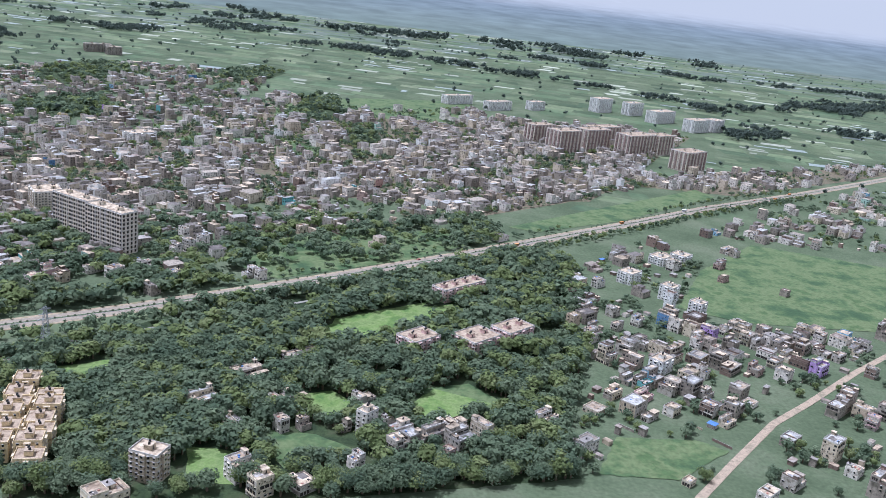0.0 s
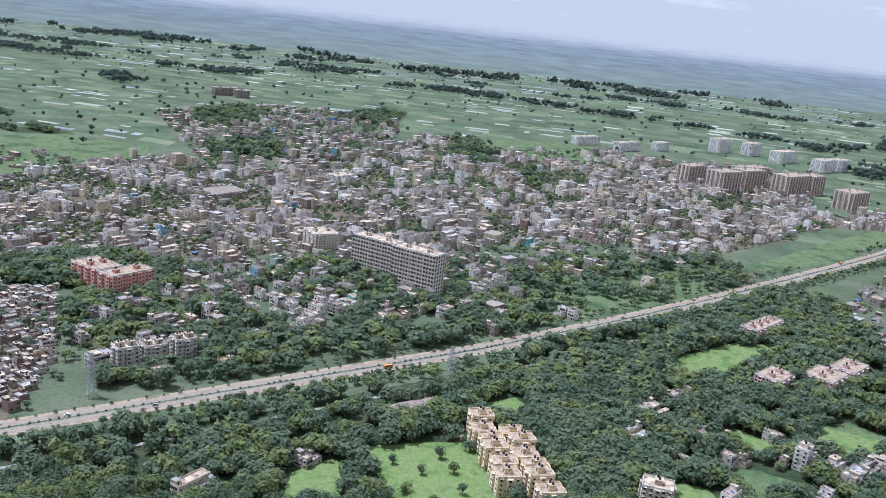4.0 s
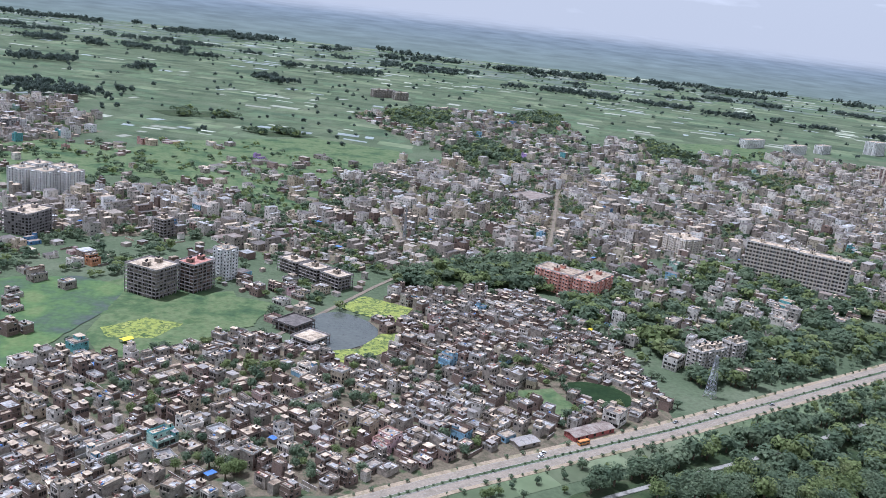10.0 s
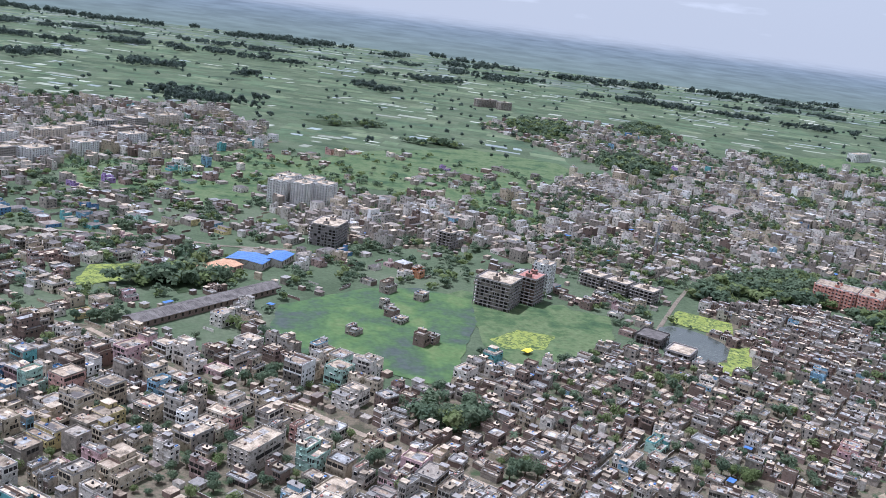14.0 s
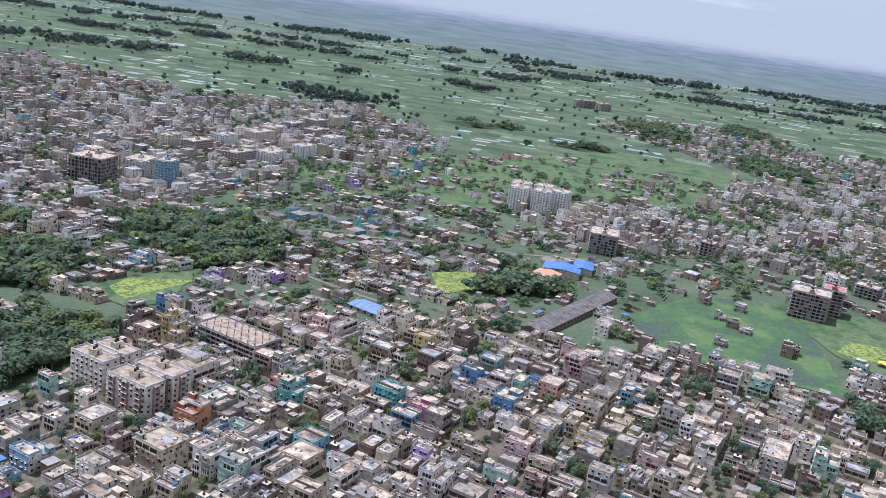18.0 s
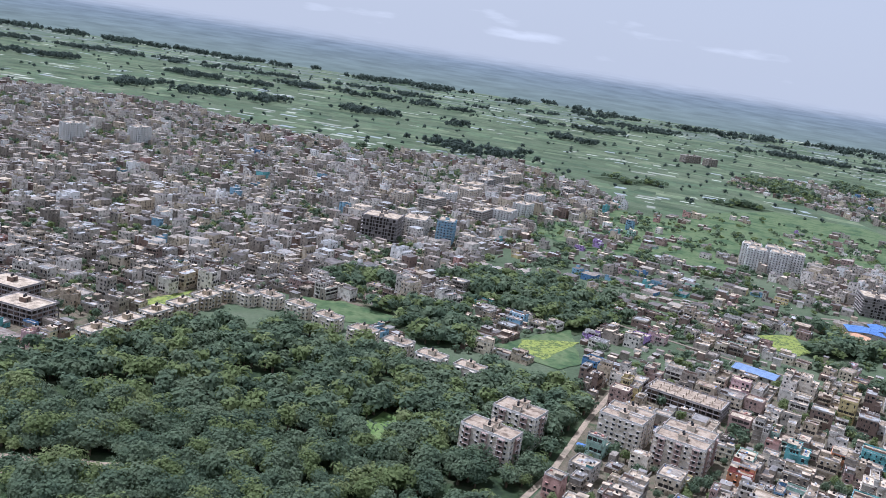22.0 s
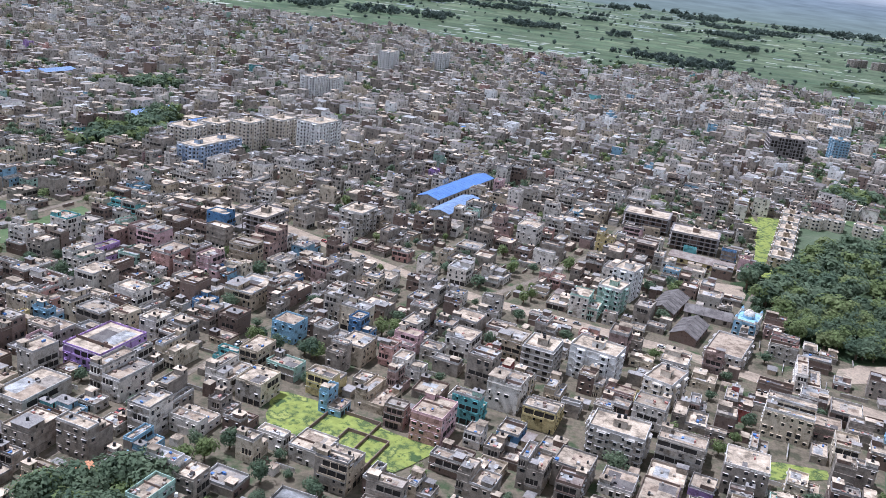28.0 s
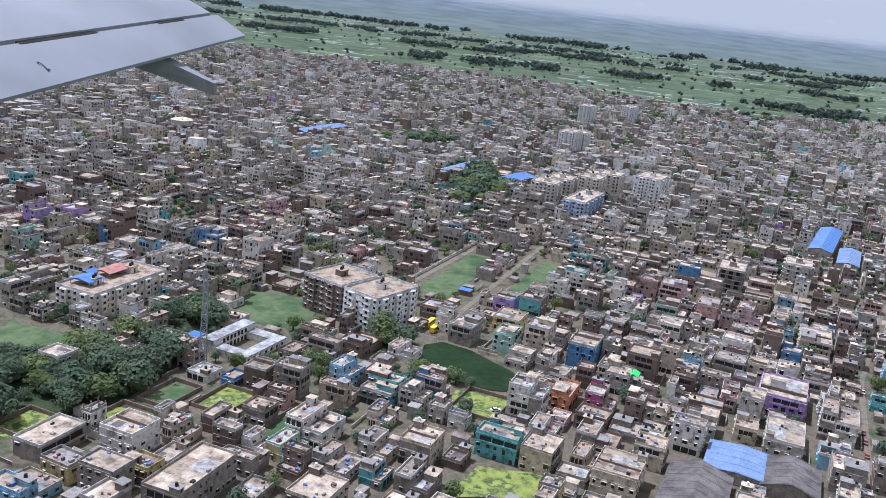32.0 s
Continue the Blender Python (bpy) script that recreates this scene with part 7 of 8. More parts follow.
tris = []
BELTS = [((-1850, 2560), (-1100, 2690), 94), ((-850, 4750), (1900, 5050), 289), ((-700, 3900), (946, 2950), 102), ((-1692, 1990), (-1177, 1850), 68), ((-2500, 2380), (-2050, 2500), 85),
         ((-3200, 3000), (-2200, 3150), 102), ((-2200, 3500), (-900, 3350), 102), ((1000, 2700), (2200, 3600), 119), ((-3600, 3900), (-400, 4150), 153), ((0, 4100), (2400, 4000), 136),
         ((900, 2150), (1500, 2500), 68), ((-4500, 5250), (-700, 5150), 187)]
fspots = []
for (x1, y1), (x2, y2), wide in BELTS:
    length = math.hypot(x2 - x1, y2 - y1)
    ux, uy = (x2 - x1) / length, (y2 - y1) / length
    far_k = 1.0 if y1 < 4300 else 1.7
    for _ in range(int(length / (30 * far_k))):
        f, off = fr.random() * length, fr.gauss(0, wide * 0.6)
        cx, cy = x1 + ux * f - uy * off, y1 + uy * f + ux * off
        if noise.noise(Vector((cx / 260.0, cy / 200.0, 4.4))) < -0.08:
            continue
        m = int(5 + 34 * fr.random() ** 1.6)
        turn = math.atan2(uy, ux) + fr.uniform(-0.4, 0.4)
        long, thin = (8 + 1.5 * m) * far_k, (9 + 1.3 * m) * far_k
        for k in range(m):
            a, b = fr.gauss(0, long * 0.6), fr.gauss(0, thin * 0.7)
            fspots.append((cx + a * math.cos(turn) - b * math.sin(turn), cy + a * math.sin(turn) + b * math.cos(turn), fr.uniform(4.5, 11.0) * far_k))
for _ in range(1500):
    y = 1500 + 4000 * fr.random() ** 1.2
    fspots.append((-1100 + fr.uniform(-0.75, 0.8) * (y + 1500), y, fr.uniform(3.5, 7.5)))
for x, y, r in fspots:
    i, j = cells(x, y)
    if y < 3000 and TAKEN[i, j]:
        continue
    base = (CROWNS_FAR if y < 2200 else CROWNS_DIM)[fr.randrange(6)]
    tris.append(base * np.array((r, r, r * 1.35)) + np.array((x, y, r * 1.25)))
tagged(new("far_groves", tri_mesh("far_groves", np.concatenate(tris), "leaf_far_hazed")), "belts and single trees across the plain", "trees", kind="stuff")

# distance: a sloped glowing sheet, far plain and horizon haze painted as its gradient
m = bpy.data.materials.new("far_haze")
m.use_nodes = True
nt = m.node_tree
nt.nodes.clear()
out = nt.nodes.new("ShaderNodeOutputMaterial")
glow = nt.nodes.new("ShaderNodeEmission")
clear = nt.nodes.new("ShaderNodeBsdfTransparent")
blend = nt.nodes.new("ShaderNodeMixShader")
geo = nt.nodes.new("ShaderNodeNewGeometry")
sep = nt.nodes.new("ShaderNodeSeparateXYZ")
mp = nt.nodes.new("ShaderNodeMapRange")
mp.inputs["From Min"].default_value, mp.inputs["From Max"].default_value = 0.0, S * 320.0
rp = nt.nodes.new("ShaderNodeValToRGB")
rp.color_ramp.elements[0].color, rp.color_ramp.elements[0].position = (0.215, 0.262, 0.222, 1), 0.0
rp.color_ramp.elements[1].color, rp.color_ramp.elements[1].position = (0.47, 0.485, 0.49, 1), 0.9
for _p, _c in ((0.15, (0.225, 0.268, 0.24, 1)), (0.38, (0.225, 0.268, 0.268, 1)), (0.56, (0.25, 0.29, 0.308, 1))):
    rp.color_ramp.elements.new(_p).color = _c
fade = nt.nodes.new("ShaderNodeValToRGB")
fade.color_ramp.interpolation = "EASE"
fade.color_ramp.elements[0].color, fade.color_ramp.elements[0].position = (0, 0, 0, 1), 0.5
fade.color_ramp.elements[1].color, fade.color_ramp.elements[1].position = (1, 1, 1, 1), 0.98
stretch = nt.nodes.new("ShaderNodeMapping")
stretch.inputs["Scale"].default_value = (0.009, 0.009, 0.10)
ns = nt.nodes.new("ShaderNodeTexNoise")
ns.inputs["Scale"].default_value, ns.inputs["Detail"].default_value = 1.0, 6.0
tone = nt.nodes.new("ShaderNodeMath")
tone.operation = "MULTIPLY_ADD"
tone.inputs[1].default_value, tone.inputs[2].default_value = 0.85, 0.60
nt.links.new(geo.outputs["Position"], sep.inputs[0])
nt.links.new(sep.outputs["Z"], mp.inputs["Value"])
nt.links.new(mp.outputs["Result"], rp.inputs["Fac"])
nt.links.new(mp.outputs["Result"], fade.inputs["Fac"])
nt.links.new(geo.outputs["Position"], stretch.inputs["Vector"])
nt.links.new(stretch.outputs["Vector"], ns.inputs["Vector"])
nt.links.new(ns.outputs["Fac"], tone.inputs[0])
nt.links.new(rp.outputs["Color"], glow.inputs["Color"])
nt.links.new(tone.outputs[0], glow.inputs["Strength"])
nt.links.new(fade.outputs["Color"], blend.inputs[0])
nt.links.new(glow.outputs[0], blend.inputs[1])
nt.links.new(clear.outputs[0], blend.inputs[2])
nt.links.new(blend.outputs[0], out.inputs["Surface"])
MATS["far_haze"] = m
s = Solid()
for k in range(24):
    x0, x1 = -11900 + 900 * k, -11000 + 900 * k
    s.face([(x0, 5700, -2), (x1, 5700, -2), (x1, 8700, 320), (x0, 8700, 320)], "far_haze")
tagged(part("backdrop", s), "glowing backdrop painted as hazy blue-green plain fading to the horizon", "backdrop", kind="structure")

# ================= landmarks and small things =================


def lattice(name, label, x, y, deg, h, foot, head, arms, category):
    """A steel lattice tower: four legs, bracing, cross-arms."""
    at = at_pose(x, y, deg)

    def w(u, v, z):
        return (at[0] + at[2] * u - at[3] * v, at[1] + at[3] * u + at[2] * v, z)
    base = Solid()
    for u in (-1, 1):
        for v in (-1, 1):
            base.box(at, u * foot - 0.5, u * foot + 0.5, v * foot - 0.5, v * foot + 0.5, 0, 0.6, "cement")
    body = tagged(part(name, base), label, category)
    for u in (-1, 1):
        for v in (-1, 1):
            s = Solid()
            s.beam(w(u * foot, v * foot, 0.5), w(u * head, v * head, h), 0.12, "steel_grey")
            part("leg", s, body)
    s = Solid()
    n = 9
    for k in range(n):
        z0, z1 = 0.5 + (h - 0.5) * k / n, 0.5 + (h - 0.5) * (k + 1) / n
        r0, r1 = foot + (head - foot) * k / n, foot + (head - foot) * (k + 1) / n
        for a, b in (((-1, -1), (1, -1)), ((1, -1), (1, 1)), ((1, 1), (-1, 1)), ((-1, 1), (-1, -1))):
            s.beam(w(a[0] * r0, a[1] * r0, z0), w(b[0] * r1, b[1] * r1, z1), 0.07, "steel_grey")
            s.beam(w(b[0] * r0, b[1] * r0, z0), w(a[0] * r1, a[1] * r1, z1), 0.07, "steel_grey")
            s.beam(w(a[0] * r1, a[1] * r1, z1), w(b[0] * r1, b[1] * r1, z1), 0.06, "steel_grey")
    tagged(part("bracing", s, body), kind="stuff")
    for z, half in arms:
        s = Solid()
        s.beam(w(-half, 0, z), w(half, 0, z), 0.12, "steel_grey")
        s.beam(w(-half, 0, z), w(0, 0, z + 1.6), 0.07, "steel_grey")
        s.beam(w(half, 0, z), w(0, 0, z + 1.6), 0.07, "steel_grey")
        part("cross_arm", s, body)
    return body


for _x, _y in ((-475, 540), (-230, 611)):
    lattice("power_pylon", "grey steel lattice power pylon beside the highway", _x, _y, 40, 32, 3.2, 0.7, ((22, 6), (26, 5), (30, 4)), "pylon")
lattice("radio_mast", "tall slim steel telephone mast with aerials", -2387, 112, 20, 44, 1.6, 0.6, ((37, 1.6), (40, 1.6), (42, 1.4)), "mast")
lattice("radio_mast", "slim steel mast on the roofs", -705, 905, 20, 36, 1.4, 0.5, ((30, 1.4), (33, 1.4)), "mast")

# water tower
at = at_pose(-2575, 640, 20)
s = Solid()
s.prism(at, 0, 0, 0, 13, 5.5, "pale_grey", 16)
body = tagged(part("water_tower", s), "round concrete water tower with a pale domed top", "water tower")
s = Solid()
s.prism(at, 0, 0, 12, 14.5, 6.0, "pale_grey", 24, 10.5)
s.prism(at, 0, 0, 14.5, 19.5, 10.5, "pale_grey", 24)
part("bowl", s, body)
s = Solid()
s.prism(at, 0, 0, 19.5, 21.0, 10.9, "cream", 24, 6.5)
s.prism(at, 0, 0, 21.0, 22.0, 6.5, "cream", 24, 1.0)
part("dome", s, body, "cream domed lid")

# temple: blue and white front, a dome and turrets, a hall behind with a flat pink roof
at = at_pose(-1822, 262, 62)
s = Solid()
s.box(at, -9, 9, -6, 6, 0, 9.5, "white", top="sky_blue", sides=("white", "sky_blue", "white", "sky_blue"))
body = tagged(part("temple", s), "white and pale blue temple with a small dome", "temple")
for k in range(3):
    s = Solid()
    windows_on(s, at, 18, 12, 0.2 + 3.0 * k, 0, random.Random(k), pitch=3.0)
    windows_on(s, at, 18, 12, 0.2 + 3.0 * k, 3, random.Random(k + 9), pitch=3.0)
    part("glazing", s, body)
s = Solid()
for k in range(6):
    a0, a1 = k * math.pi / 12, (k + 1) * math.pi / 12
    s.prism(at, 0, 0, 11.0 + 3.2 * math.sin(a0), 11.0 + 3.2 * math.sin(a1), 3.0 * math.cos(a0), "white", 14, 3.0 * math.cos(a1) + 0.01)
s.prism(at, 0, 0, 9.5, 11.0, 3.3, "sky_blue", 14)
part("dome", s, body)
for u in (-8.2, 8.2):
    for v in (-5.2, 5.2):
        s = Solid()
        s.prism(at, u, v, 9.5, 11.4, 0.8, "white", 8)
        s.prism(at, u, v, 11.4, 12.8, 0.9, "sky_blue", 8, 0.05)
        part("turret", s, body)
s = Solid()
rim(s, at, 18, 12, 9.5, 0.9, "white")
part("parapet", s, body)
B("temple_hall", "long hall with a flat pink roof beside the temple", -1842, 226, 62, 30, 18, 2, "pale_grey", roof="roof_warm", category="hall", cores=0)

# courtyard school: four white wings round a yard
at = at_pose(-2375, 138, 68)
s = Solid()
for x0, x1, y0, y1 in ((-15, 15, 7, 13), (-15, -9, -11, 7), (9, 15, -11, 7), (-9, 9, -11, -6)):
    s.box(at, x0, x1, y0, y1, 0, 6.5 if y1 > 7 else 3.6, "white", top="roof_slab")
body = tagged(part("courtyard_school", s), "white two-storey school round an inner courtyard", "school")
for x0, x1, y0, y1, z in ((-15.3, 15.3, 6.6, 13.3, 6.5), (-15.3, -8.6, -11.3, 6.6, 3.6), (8.6, 15.3, -11.3, 6.6, 3.6), (-8.6, 8.6, -11.3, -5.6, 3.6)):
    s = Solid()
    s.box(at, x0, x1, y0, y1, z, z + 0.25, "roof_grey", bottom=True)
    part("eave", s, body)
s = Solid()
for k in range(7):
    s.box(at, -8 + 2.6 * k, -6.6 + 2.6 * k, 6.9, 7.0, 0.3, 2.4, "void_shade")
    s.box(at, -8 + 2.6 * k, -6.6 + 2.6 * k, 6.9, 7.0, 3.6, 5.6, "void_shade")
    s.box(at, -14 + 4.2 * k, -12.6 + 4.2 * k, -11.05, -11.0, 1.0, 2.4, "void_shade")
part("glazing", s, body)
reserve(-2375, 138, 68, 32, 26)

# coloured sheet roofs on the long school
for _u, _v, _w, _d, _m, _l in ((-14, 3, 10, 12, "tin_blue", "blue corrugated sheet roof over a terrace"), (4, 4, 14, 9, "roof_red", "red sheet roof over a terrace"), (-6, 9, 6, 5, "tin_blue", "small blue roof room on a terrace")):
    at = shift(at_pose(-2452, 176, 70), _u, _v)
    s = Solid()
    for p in ((-1, -1), (1, -1), (1, 1), (-1, 1)):
        s.box(at, p[0] * (_w / 2 - 0.3) - 0.1, p[0] * (_w / 2 - 0.3) + 0.1, p[1] * (_d / 2 - 0.3) - 0.1, p[1] * (_d / 2 - 0.3) + 0.1, 12.62, 15.2, "steel_grey")
    body = tagged(part("roof_canopy", s), _l, "canopy")
    s = Solid()
    s.gable(at, -_w / 2, _w / 2, -_d / 2, _d / 2, 15.2, 16.2, _m, _m, 0.4)
    part("roof", s, body)

# tarpaulins and shelters
for _x, _y, _z, _w, _m, _l in ((-893, 541, 3.0, 8, "tarp_yellow", "bright yellow tarpaulin shelter at the water's edge"), (-541, 655, 3.2, 6, "tarp_yellow", "yellow tarpaulin over a hut"), (-2200, 140, 9.6, 6, "tarp_green", "bright green tarpaulin on a rooftop frame"), (-2105, 62, 3.0, 6, "orange", "orange awning beside the street"), (-2120, 55, 3.0, 5, "orange", "orange cloth awning over a stall")):
    at = at_pose(_x, _y, town_angle(_x))
    s = Solid()
    for u in (-1, 1):
        for v in (-1, 1):
            s.box(at, u * (_w / 2 - 0.2) - 0.08, u * (_w / 2 - 0.2) + 0.08, v * (_w / 3) - 0.08, v * (_w / 3) + 0.08, 0 if _z < 5 else _z - 3.2, _z, "bark")
    body = tagged(part("shelter", s), _l, "shelter")
    s = Solid()
    s.gable(at, -_w / 2, _w / 2, -_w / 3, _w / 3, _z, _z + 0.9, _m, _m, 0.3)
    part("tarpaulin", s, body)

# boundary wall of the canal
_line = densify([(-2313, 262), (-2281, 345), (-2262, 395)], 4.0)
s = Solid()
strip(s, _line, -0.15, 0.15, 2.2, "white", 2.2)
_w = tagged(part("wall_canal", s), "pale concrete panel wall along the canal", "wall", kind="structure")
for _p in _line:
    s = Solid()
    s.box(at_pose(_p[0], _p[1], 69), -0.25, 0.25, -0.25, 0.25, 0, 2.5, "white")
    part("post", s, _w)

# walls round the open lots
for _x, _y, _w2, _d2 in ((-2369, 84, 22, 16), (-2400, 60, 20, 18), (-2429, 48, 18, 18), (-2391, 84, 22, 14), (-2342, 68, 26, 12), (-2268, 108, 24, 20), (-2025, 108, 26, 22), (-2018, 96, 22, 18)):
    at = at_pose(_x, _y, 69)
    s = Solid()
    rim(s, at, _w2, _d2, 0, 2.0, "brick", 0.3)
    tagged(part("lot_wall", s), "low brick wall round an overgrown lot", "wall")

# ---- vehicles


def car(name, label, colour, length=4.3, wide=1.75, tall=1.5, category="car"):
    """A car, bus or lorry at the origin, along +x."""
    o = (0, 0, 1, 0)
    s = Solid()
    bus = length > 6
    s.box(o, -length / 2, length / 2, -wide / 2, wide / 2, 0.35, tall if bus else 0.85, colour, bottom=True)
    body = tagged(part(name, s), label, category, "vehicles on the highway")
    s = Solid()
    if bus:
        s.box(o, -length / 2 + 0.4, length / 2 + 0.03, -wide / 2 - 0.03, wide / 2 + 0.03, tall * 0.55, tall * 0.82, "window_dark")
    else:
        n = len(s.v)
        for z, a, b in ((0.85, -1.5, 1.1), (tall, -1.1, 0.5)):
            for x, y in ((a, -1), (b, -1), (b, 1), (a, 1)):
                s.v.append((x, y * (wide / 2 - (0.05 if z < 1 else 0.2)), z))
        for j in range(4):
            s.f.append((n + j, n + (j + 1) % 4, n + 4 + (j + 1) % 4, n + 4 + j))
            s.m.append(s.slot("window_dark"))
        s.f.append((n + 4, n + 5, n + 6, n + 7))
        s.m.append(s.slot(colour))
    part("cabin" if not bus else "window_band", s, body)
    for u in (-length * 0.32, length * 0.32):
        for v in (-wide / 2 + 0.1, wide / 2 - 0.1):
            s = Solid()
            n = 10
            k = len(s.v)
            r = 0.34 if not bus else 0.5
            for side in (-0.11, 0.11):
                for j in range(n):
                    a = 2 * math.pi * j / n
                    s.v.append((u + r * math.cos(a), v + side, r + r * math.sin(a)))
            for j in range(n):
                s.f.append((k + j, k + (j + 1) % n, k + n + (j + 1) % n, k + n + j))
                s.m.append(s.slot("tank_black"))
            s.f.append(tuple(range(k, k + n)))
            s.m.append(s.slot("tank_black"))
            s.f.append(tuple(range(k + n, k + 2 * n)))
            s.m.append(s.slot("tank_black"))
            part("wheel", s, body)
    return body


kinds = [car("car", "small white car on the road", "white_paint"), car("car", "grey car on the road", "steel_grey"), car("car", "dark red car on the road", "red"),
         car("lorry", "orange-brown lorry on the highway", "truck_orange", 8.0, 2.4, 3.0, "lorry"), car("bus", "yellow bus parked beside buildings", "tarp_yellow", 9.0, 2.5, 3.0, "bus"), car("bus", "white bus on the highway", "white_paint", 10.0, 2.5, 3.1, "bus")]
vr = random.Random(3)
fine = densify(HIGHWAY[1:11], 2.0)
first = set()


def park(k, x, y, deg, z):
    m = Matrix.Translation((S * x, S * y, S * z)) @ Matrix.Rotation(radians(deg), 4, "Z")
    if k in first:
        copy_thing(kinds[k], m)
    else:
        first.add(k)
        kinds[k].matrix_world = m


for n in range(34):
    i = vr.randrange(10, len(fine) - 10)
    side = vr.choice((-6.2, -3.2, 3.2, 6.2))
    (x, y), (x2, y2) = offset_line(fine[i - 1:i + 2], side)[1], fine[i + 1]
    deg = math.degrees(math.atan2(y2 - fine[i][1], x2 - fine[i][0])) + (180 if side > 0 else 0)
    park(vr.choices((0, 1, 2, 3, 5), (10, 8, 4, 7, 3))[0], x, y, deg, 0.36)
for x, y, deg, k in ((-2470, 175, 70, 4), (-2474, 181, 70, 4), (-2478, 187, 70, 4), (-2292, 188, 70, 4), (-2295, 195, 70, 4), (-2262, 104, 20, 0)):
    park(k, x, y, deg, 0.33 if k else 0.55)
for l, half, count in ((LANES[1][1], 2.0, 12), (LANES[4][1], 1.6, 7), (LANES[7][1], 1.5, 6)):
    pts = densify(l, 2.0)
    for n in range(count):
        i = vr.randrange(3, len(pts) - 3)
        deg = math.degrees(math.atan2(pts[i + 1][1] - pts[i][1], pts[i + 1][0] - pts[i][0]))
        park(vr.choice((0, 1, 2)), pts[i][0] + vr.uniform(-half, half), pts[i][1], deg, 0.37)

# ---- palms
pr = random.Random(8)
s = Solid()
s.prism((0, 0, 1, 0), 0, 0, 0, 9.5, 0.22, "bark", 7, 0.15)
palm_trunk = s.mesh("palm")
tr = []
for k in range(16):
    a, droop = 2 * math.pi * k / 16 + pr.uniform(-0.2, 0.2), pr.uniform(0.2, 1.1)
    c, n = Vector((math.cos(a), math.sin(a), 0)), Vector((-math.sin(a), math.cos(a), 0))
    p = [Vector((0, 0, 9.4))]
    for j in range(1, 5):
        p.append(p[-1] + c * 0.72 + Vector((0, 0, 0.55 - droop * 0.42 * j)))
    wid = (0.1, 0.42, 0.5, 0.36, 0.02)
    for j in range(4):
        q = [p[j] - n * wid[j], p[j] + n * wid[j], p[j + 1] + n * wid[j + 1], p[j + 1] - n * wid[j + 1]]
        tr.append([tuple(v) for v in (q[0], q[1], q[2])])
        tr.append([tuple(v) for v in (q[0], q[2], q[3])])
palm_fronds = tri_mesh("fronds", np.array(tr), "leaf")
for cx, cy, rad, count in ((-1450, 560, 60, 14), (-1700, 545, 45, 12), (-1600, 540, 40, 10), (-2060, 320, 50, 10), (-960, 410, 60, 10), (-2400, 205, 14, 5), (-900, 440, 70, 6)):
    for n in range(count):
        x, y = cx + pr.gauss(0, rad * 0.5), cy + pr.gauss(0, rad * 0.5)
        i, j = cells(x, y)
        if TAKEN[i, j]:
            continue
        ob = new("palm", palm_trunk)
        k = pr.uniform(0.8, 1.25)
        ob.matrix_world = Matrix.LocRotScale((S * x, S * y, 0), Euler((0, 0, pr.uniform(0, 6))), (k, k, k))
        tagged(ob, "slender palm tree standing among gardens", "palm", "palms")
        fr_ob = new("fronds", palm_fronds)
        fr_ob.parent = ob

# ---- shrubs in the median and along the verge
sh = []
for side, step in ((0.0, 5.0), (9.6, 9.0), (-9.8, 7.0), (-13.5, 10.0)):
    for x, y in densify(offset_line(densify(HIGHWAY[1:11], 30), side), step):
        if vr.random() < 0.8:
            r = vr.uniform(0.7, 1.4) if side == 0 else vr.uniform(0.8, 2.2)
            base = CROWNS_FAR[vr.randrange(6)]
            sh.append(base * r + np.array((x + vr.uniform(-0.4, 0.4), y + vr.uniform(-0.4, 0.4), 0.5 + r * 0.55)))
tagged(new("roadside_shrubs", tri_mesh("roadside_shrubs", np.concatenate(sh), "leaf")), "clipped shrubs along the highway median and verges", "shrubs", kind="stuff")

# ================= the airliner's wing =================
# right wing seen from behind, as it stands at the end of the approach: flap, spoilers, aileron, fairing
WING_IN, WING_OUT = Vector((-2290.46, -218.73, 157.85)), Vector((-2289.64, -212.34, 158.40))   # trailing edge of the flap


def wing_at(u, v, drop=0.0):
    """A place on the wing: u along the span (0 root side, 1 end of the flap), v forward over the chord (1: flap's nose)."""
    p = WING_IN.lerp(WING_OUT, u) + Vector((-1.6, -0.15, 0.0)) * v * max(0.4, 1.0 - 0.33 * u)
    rise = 0.66 * min(v, 1.1) + 0.08 * max(0.0, v - 1.1)
    return (p.x, p.y, p.z + rise * max(0.55, 1.0 - 0.2 * u) + 0.05 * math.sin(min(max(v, 0.0), 1.1) * 2.8) - drop)


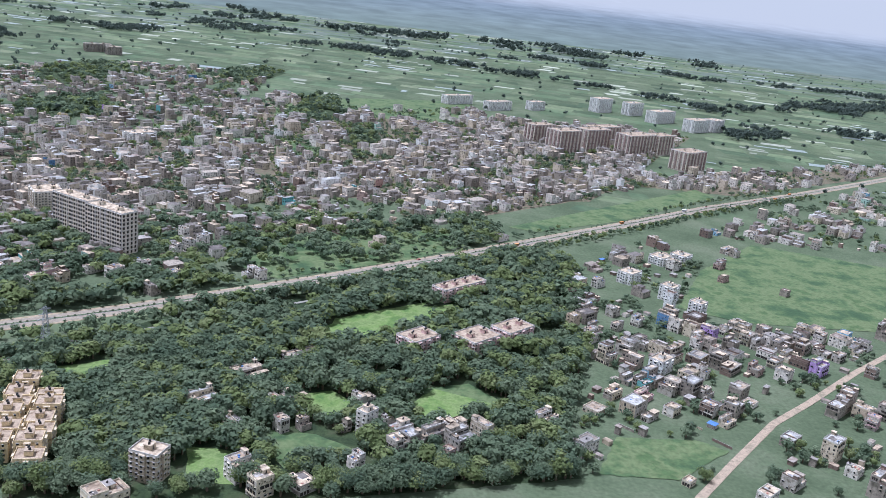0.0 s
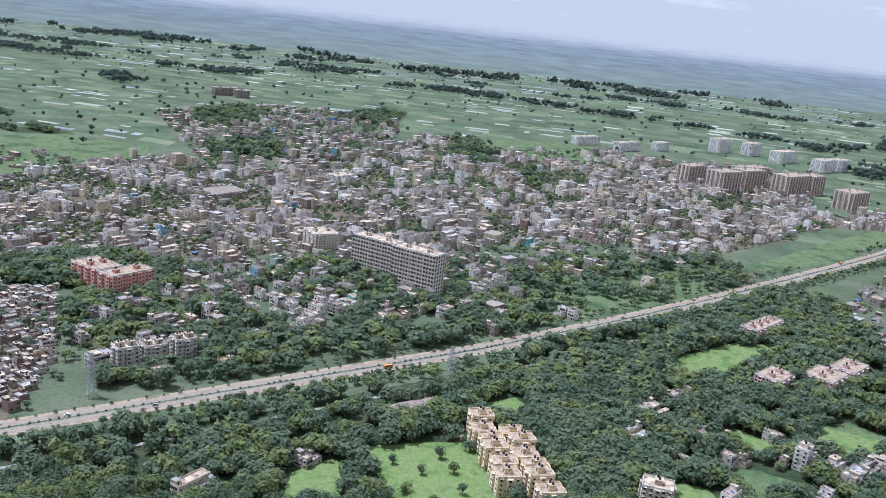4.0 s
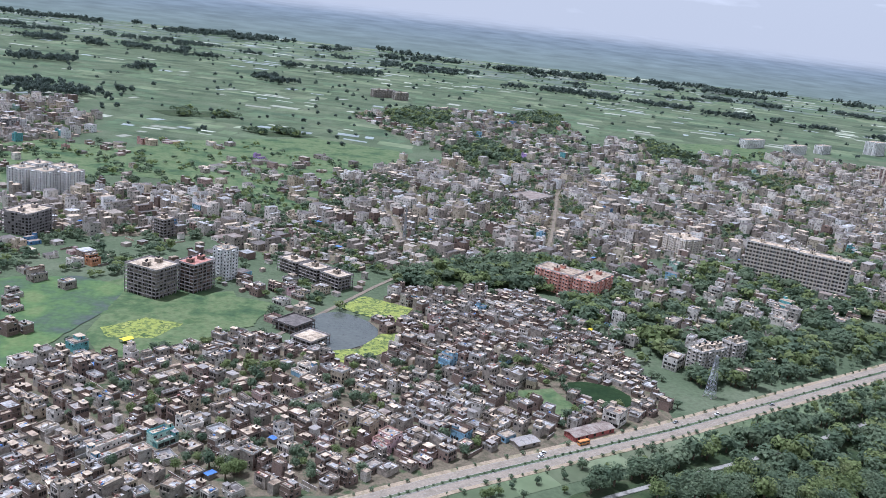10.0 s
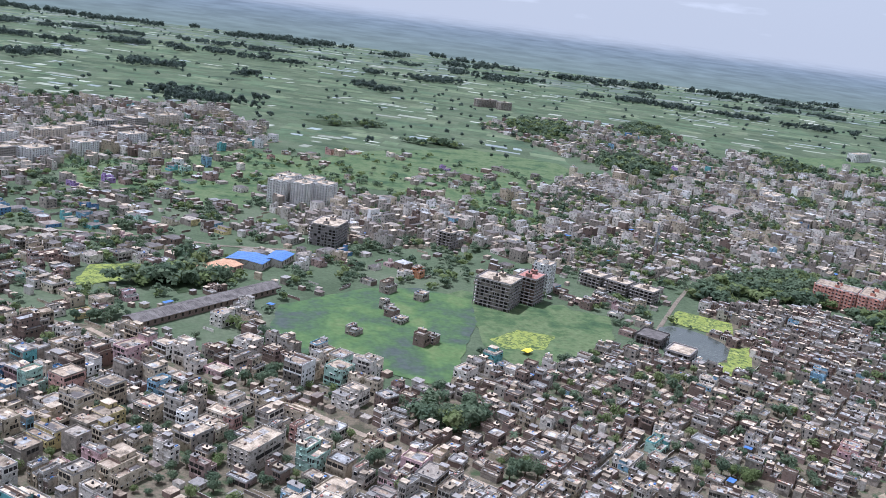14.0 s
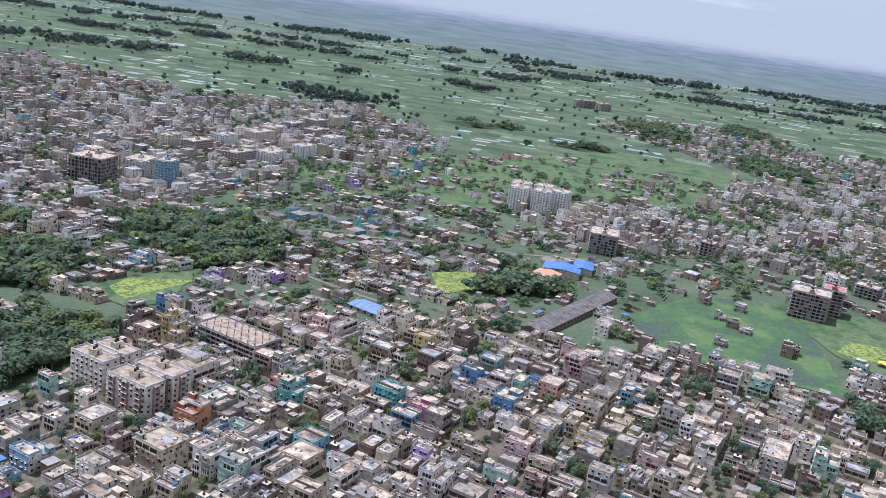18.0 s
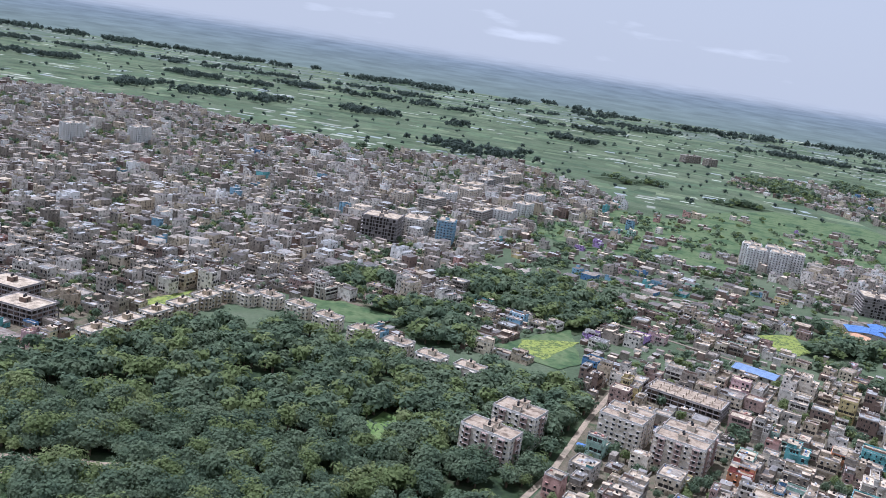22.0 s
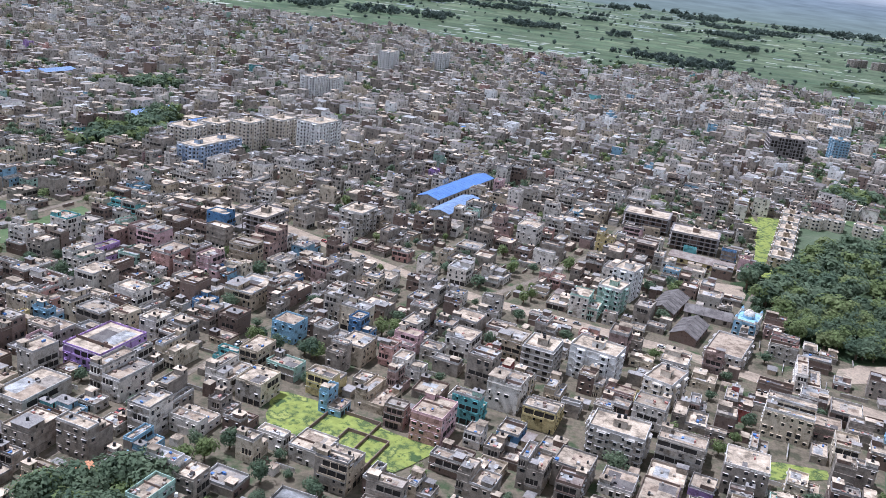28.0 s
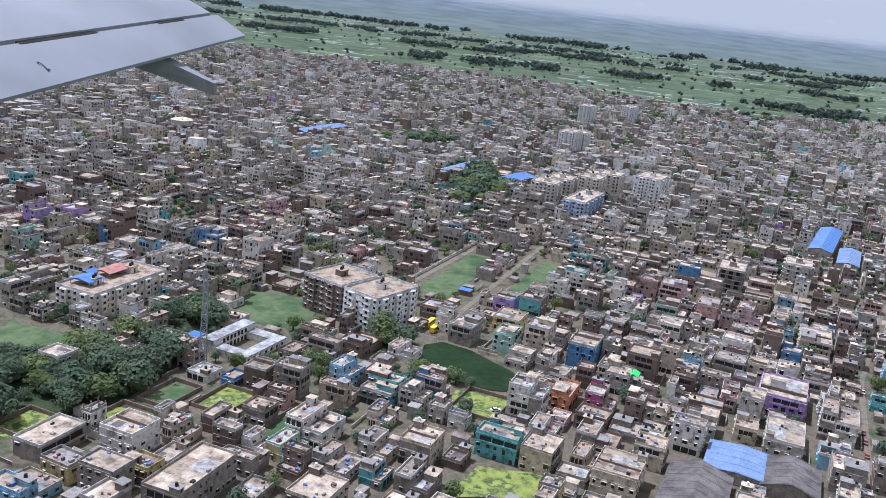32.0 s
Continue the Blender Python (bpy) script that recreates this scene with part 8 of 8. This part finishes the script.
def wing_panel(u0, u1, v0, v1, thick, mat, edge=None, under="wing_lower", steps=6, lift=0.0):
    """A curved skin panel with thickness."""
    s = Solid()
    for k in range(steps):
        a, b = u0 + (u1 - u0) * k / steps, u0 + (u1 - u0) * (k + 1) / steps
        for j in range(4):
            c, d = v0 + (v1 - v0) * j / 4, v0 + (v1 - v0) * (j + 1) / 4
            s.face([wing_at(a, c, -lift), wing_at(b, c, -lift), wing_at(b, d, -lift), wing_at(a, d, -lift)], mat)
            t0, t1 = thick * (0.15 + 0.85 * min(1, j / 4)), thick * (0.15 + 0.85 * min(1, (j + 1) / 4))
            s.face([wing_at(a, d, t1), wing_at(b, d, t1), wing_at(b, c, t0), wing_at(a, c, t0)], under)
        s.face([wing_at(a, v0, thick * 0.15), wing_at(b, v0, thick * 0.15), wing_at(b, v0, -lift), wing_at(a, v0, -lift)], edge or mat)
        s.face([wing_at(a, v1, -lift), wing_at(b, v1, -lift), wing_at(b, v1, thick), wing_at(a, v1, thick)], edge or mat)
    for u in (u0, u1):
        s.face([wing_at(u, v0, -lift), wing_at(u, v1, -lift), wing_at(u, v1, thick), wing_at(u, v0, thick * 0.15)], edge or mat)
    return s


wing = tagged(part("airliner_wing", wing_panel(-0.5, 2.4, 1.12, 4.2, 0.5, "wing_skin", steps=14)), "pale grey airliner wing with its flap lowered", "aircraft wing")
flap = part("flap", wing_panel(-0.5, 1.0, 0.0, 0.46, 0.12, "wing_skin", lift=0.02), wing)
part("flap_vane", wing_panel(-0.5, 0.97, 0.48, 1.06, 0.2, "wing_skin", lift=0.05), wing)
# the gap's shade, painted as a near-black strip between panels
part("flap_gap", wing_panel(-0.5, 0.97, 1.05, 1.14, 0.3, "void_shade", lift=-0.02), wing, "near-black strip painted as the shaded gap ahead of the flap")
part("aileron", wing_panel(1.05, 2.4, 0.86, 1.10, 0.10, "wing_skin"), wing)
for _a, _b in ((-0.5, 0.08), (0.1, 0.52), (0.54, 1.0)):
    part("spoiler", wing_panel(_a, _b, 1.16, 1.8, 0.05, "wing_white", lift=0.05), wing)
part("flap_seam", wing_panel(0.22, 0.46, 0.44, 0.50, 0.05, "void_shade", lift=0.024, steps=2), flap)
part("flap_seam", wing_panel(0.70, 0.82, 0.44, 0.50, 0.05, "void_shade", lift=0.024, steps=2), flap)
s = Solid()
_f0, _f1 = Vector(wing_at(0.60, 0.45, 0.2)), Vector(wing_at(0.62, -0.42, -0.06))
_w, _h = Vector((0.02, 0.2, 0.0)), Vector((0, 0, -0.6))
_r = [_f0 - _w, _f0 + _w, _f0 + _w + _h * 0.5, _f0 - _w + _h * 0.5]
_f1 = _f1 + _h * 0.3
_e = [_f1 - _w * 0.35, _f1 + _w * 0.35, _f1 + _w * 0.2 + _h * 0.3, _f1 - _w * 0.2 + _h * 0.3]
for k in range(4):
    s.face([tuple(_r[k]), tuple(_r[(k + 1) % 4]), tuple(_e[(k + 1) % 4]), tuple(_e[k])], "wing_skin" if k == 0 else "wing_lower")
s.face([tuple(p) for p in _e], "wing_lower")
s.face([tuple(p) for p in reversed(_r)], "wing_lower")
part("flap_track_fairing", s, wing, "dark grey pointed fairing under the flap")

# painted figure on the flap
_o, _x, _y = Vector(wing_at(0.18, 0.14)), Vector(wing_at(0.23, 0.14)), Vector(wing_at(0.18, 0.19))
_x = (_x - _o).normalized()
_y = _y - _o
_y = (_y - _x * _y.dot(_x)).normalized()
_n = _x.cross(_y)
_o = (_o + _n * 0.03) * S
figure = bpy.data.curves.new("marking", "FONT")
figure.body, figure.size, figure.extrude = "2", S * 0.24, S * 0.002
figure.materials.append(MATS["tank_black"])
_m = new("marking", figure)
_m.matrix_world = Matrix(((_x.x, _y.x, _n.x, _o.x), (_x.y, _y.y, _n.y, _o.y), (_x.z, _y.z, _n.z, _o.z), (0, 0, 0, 1))) @ Matrix.Diagonal((0.5, 1.0, 1, 1))
_m.parent = flap
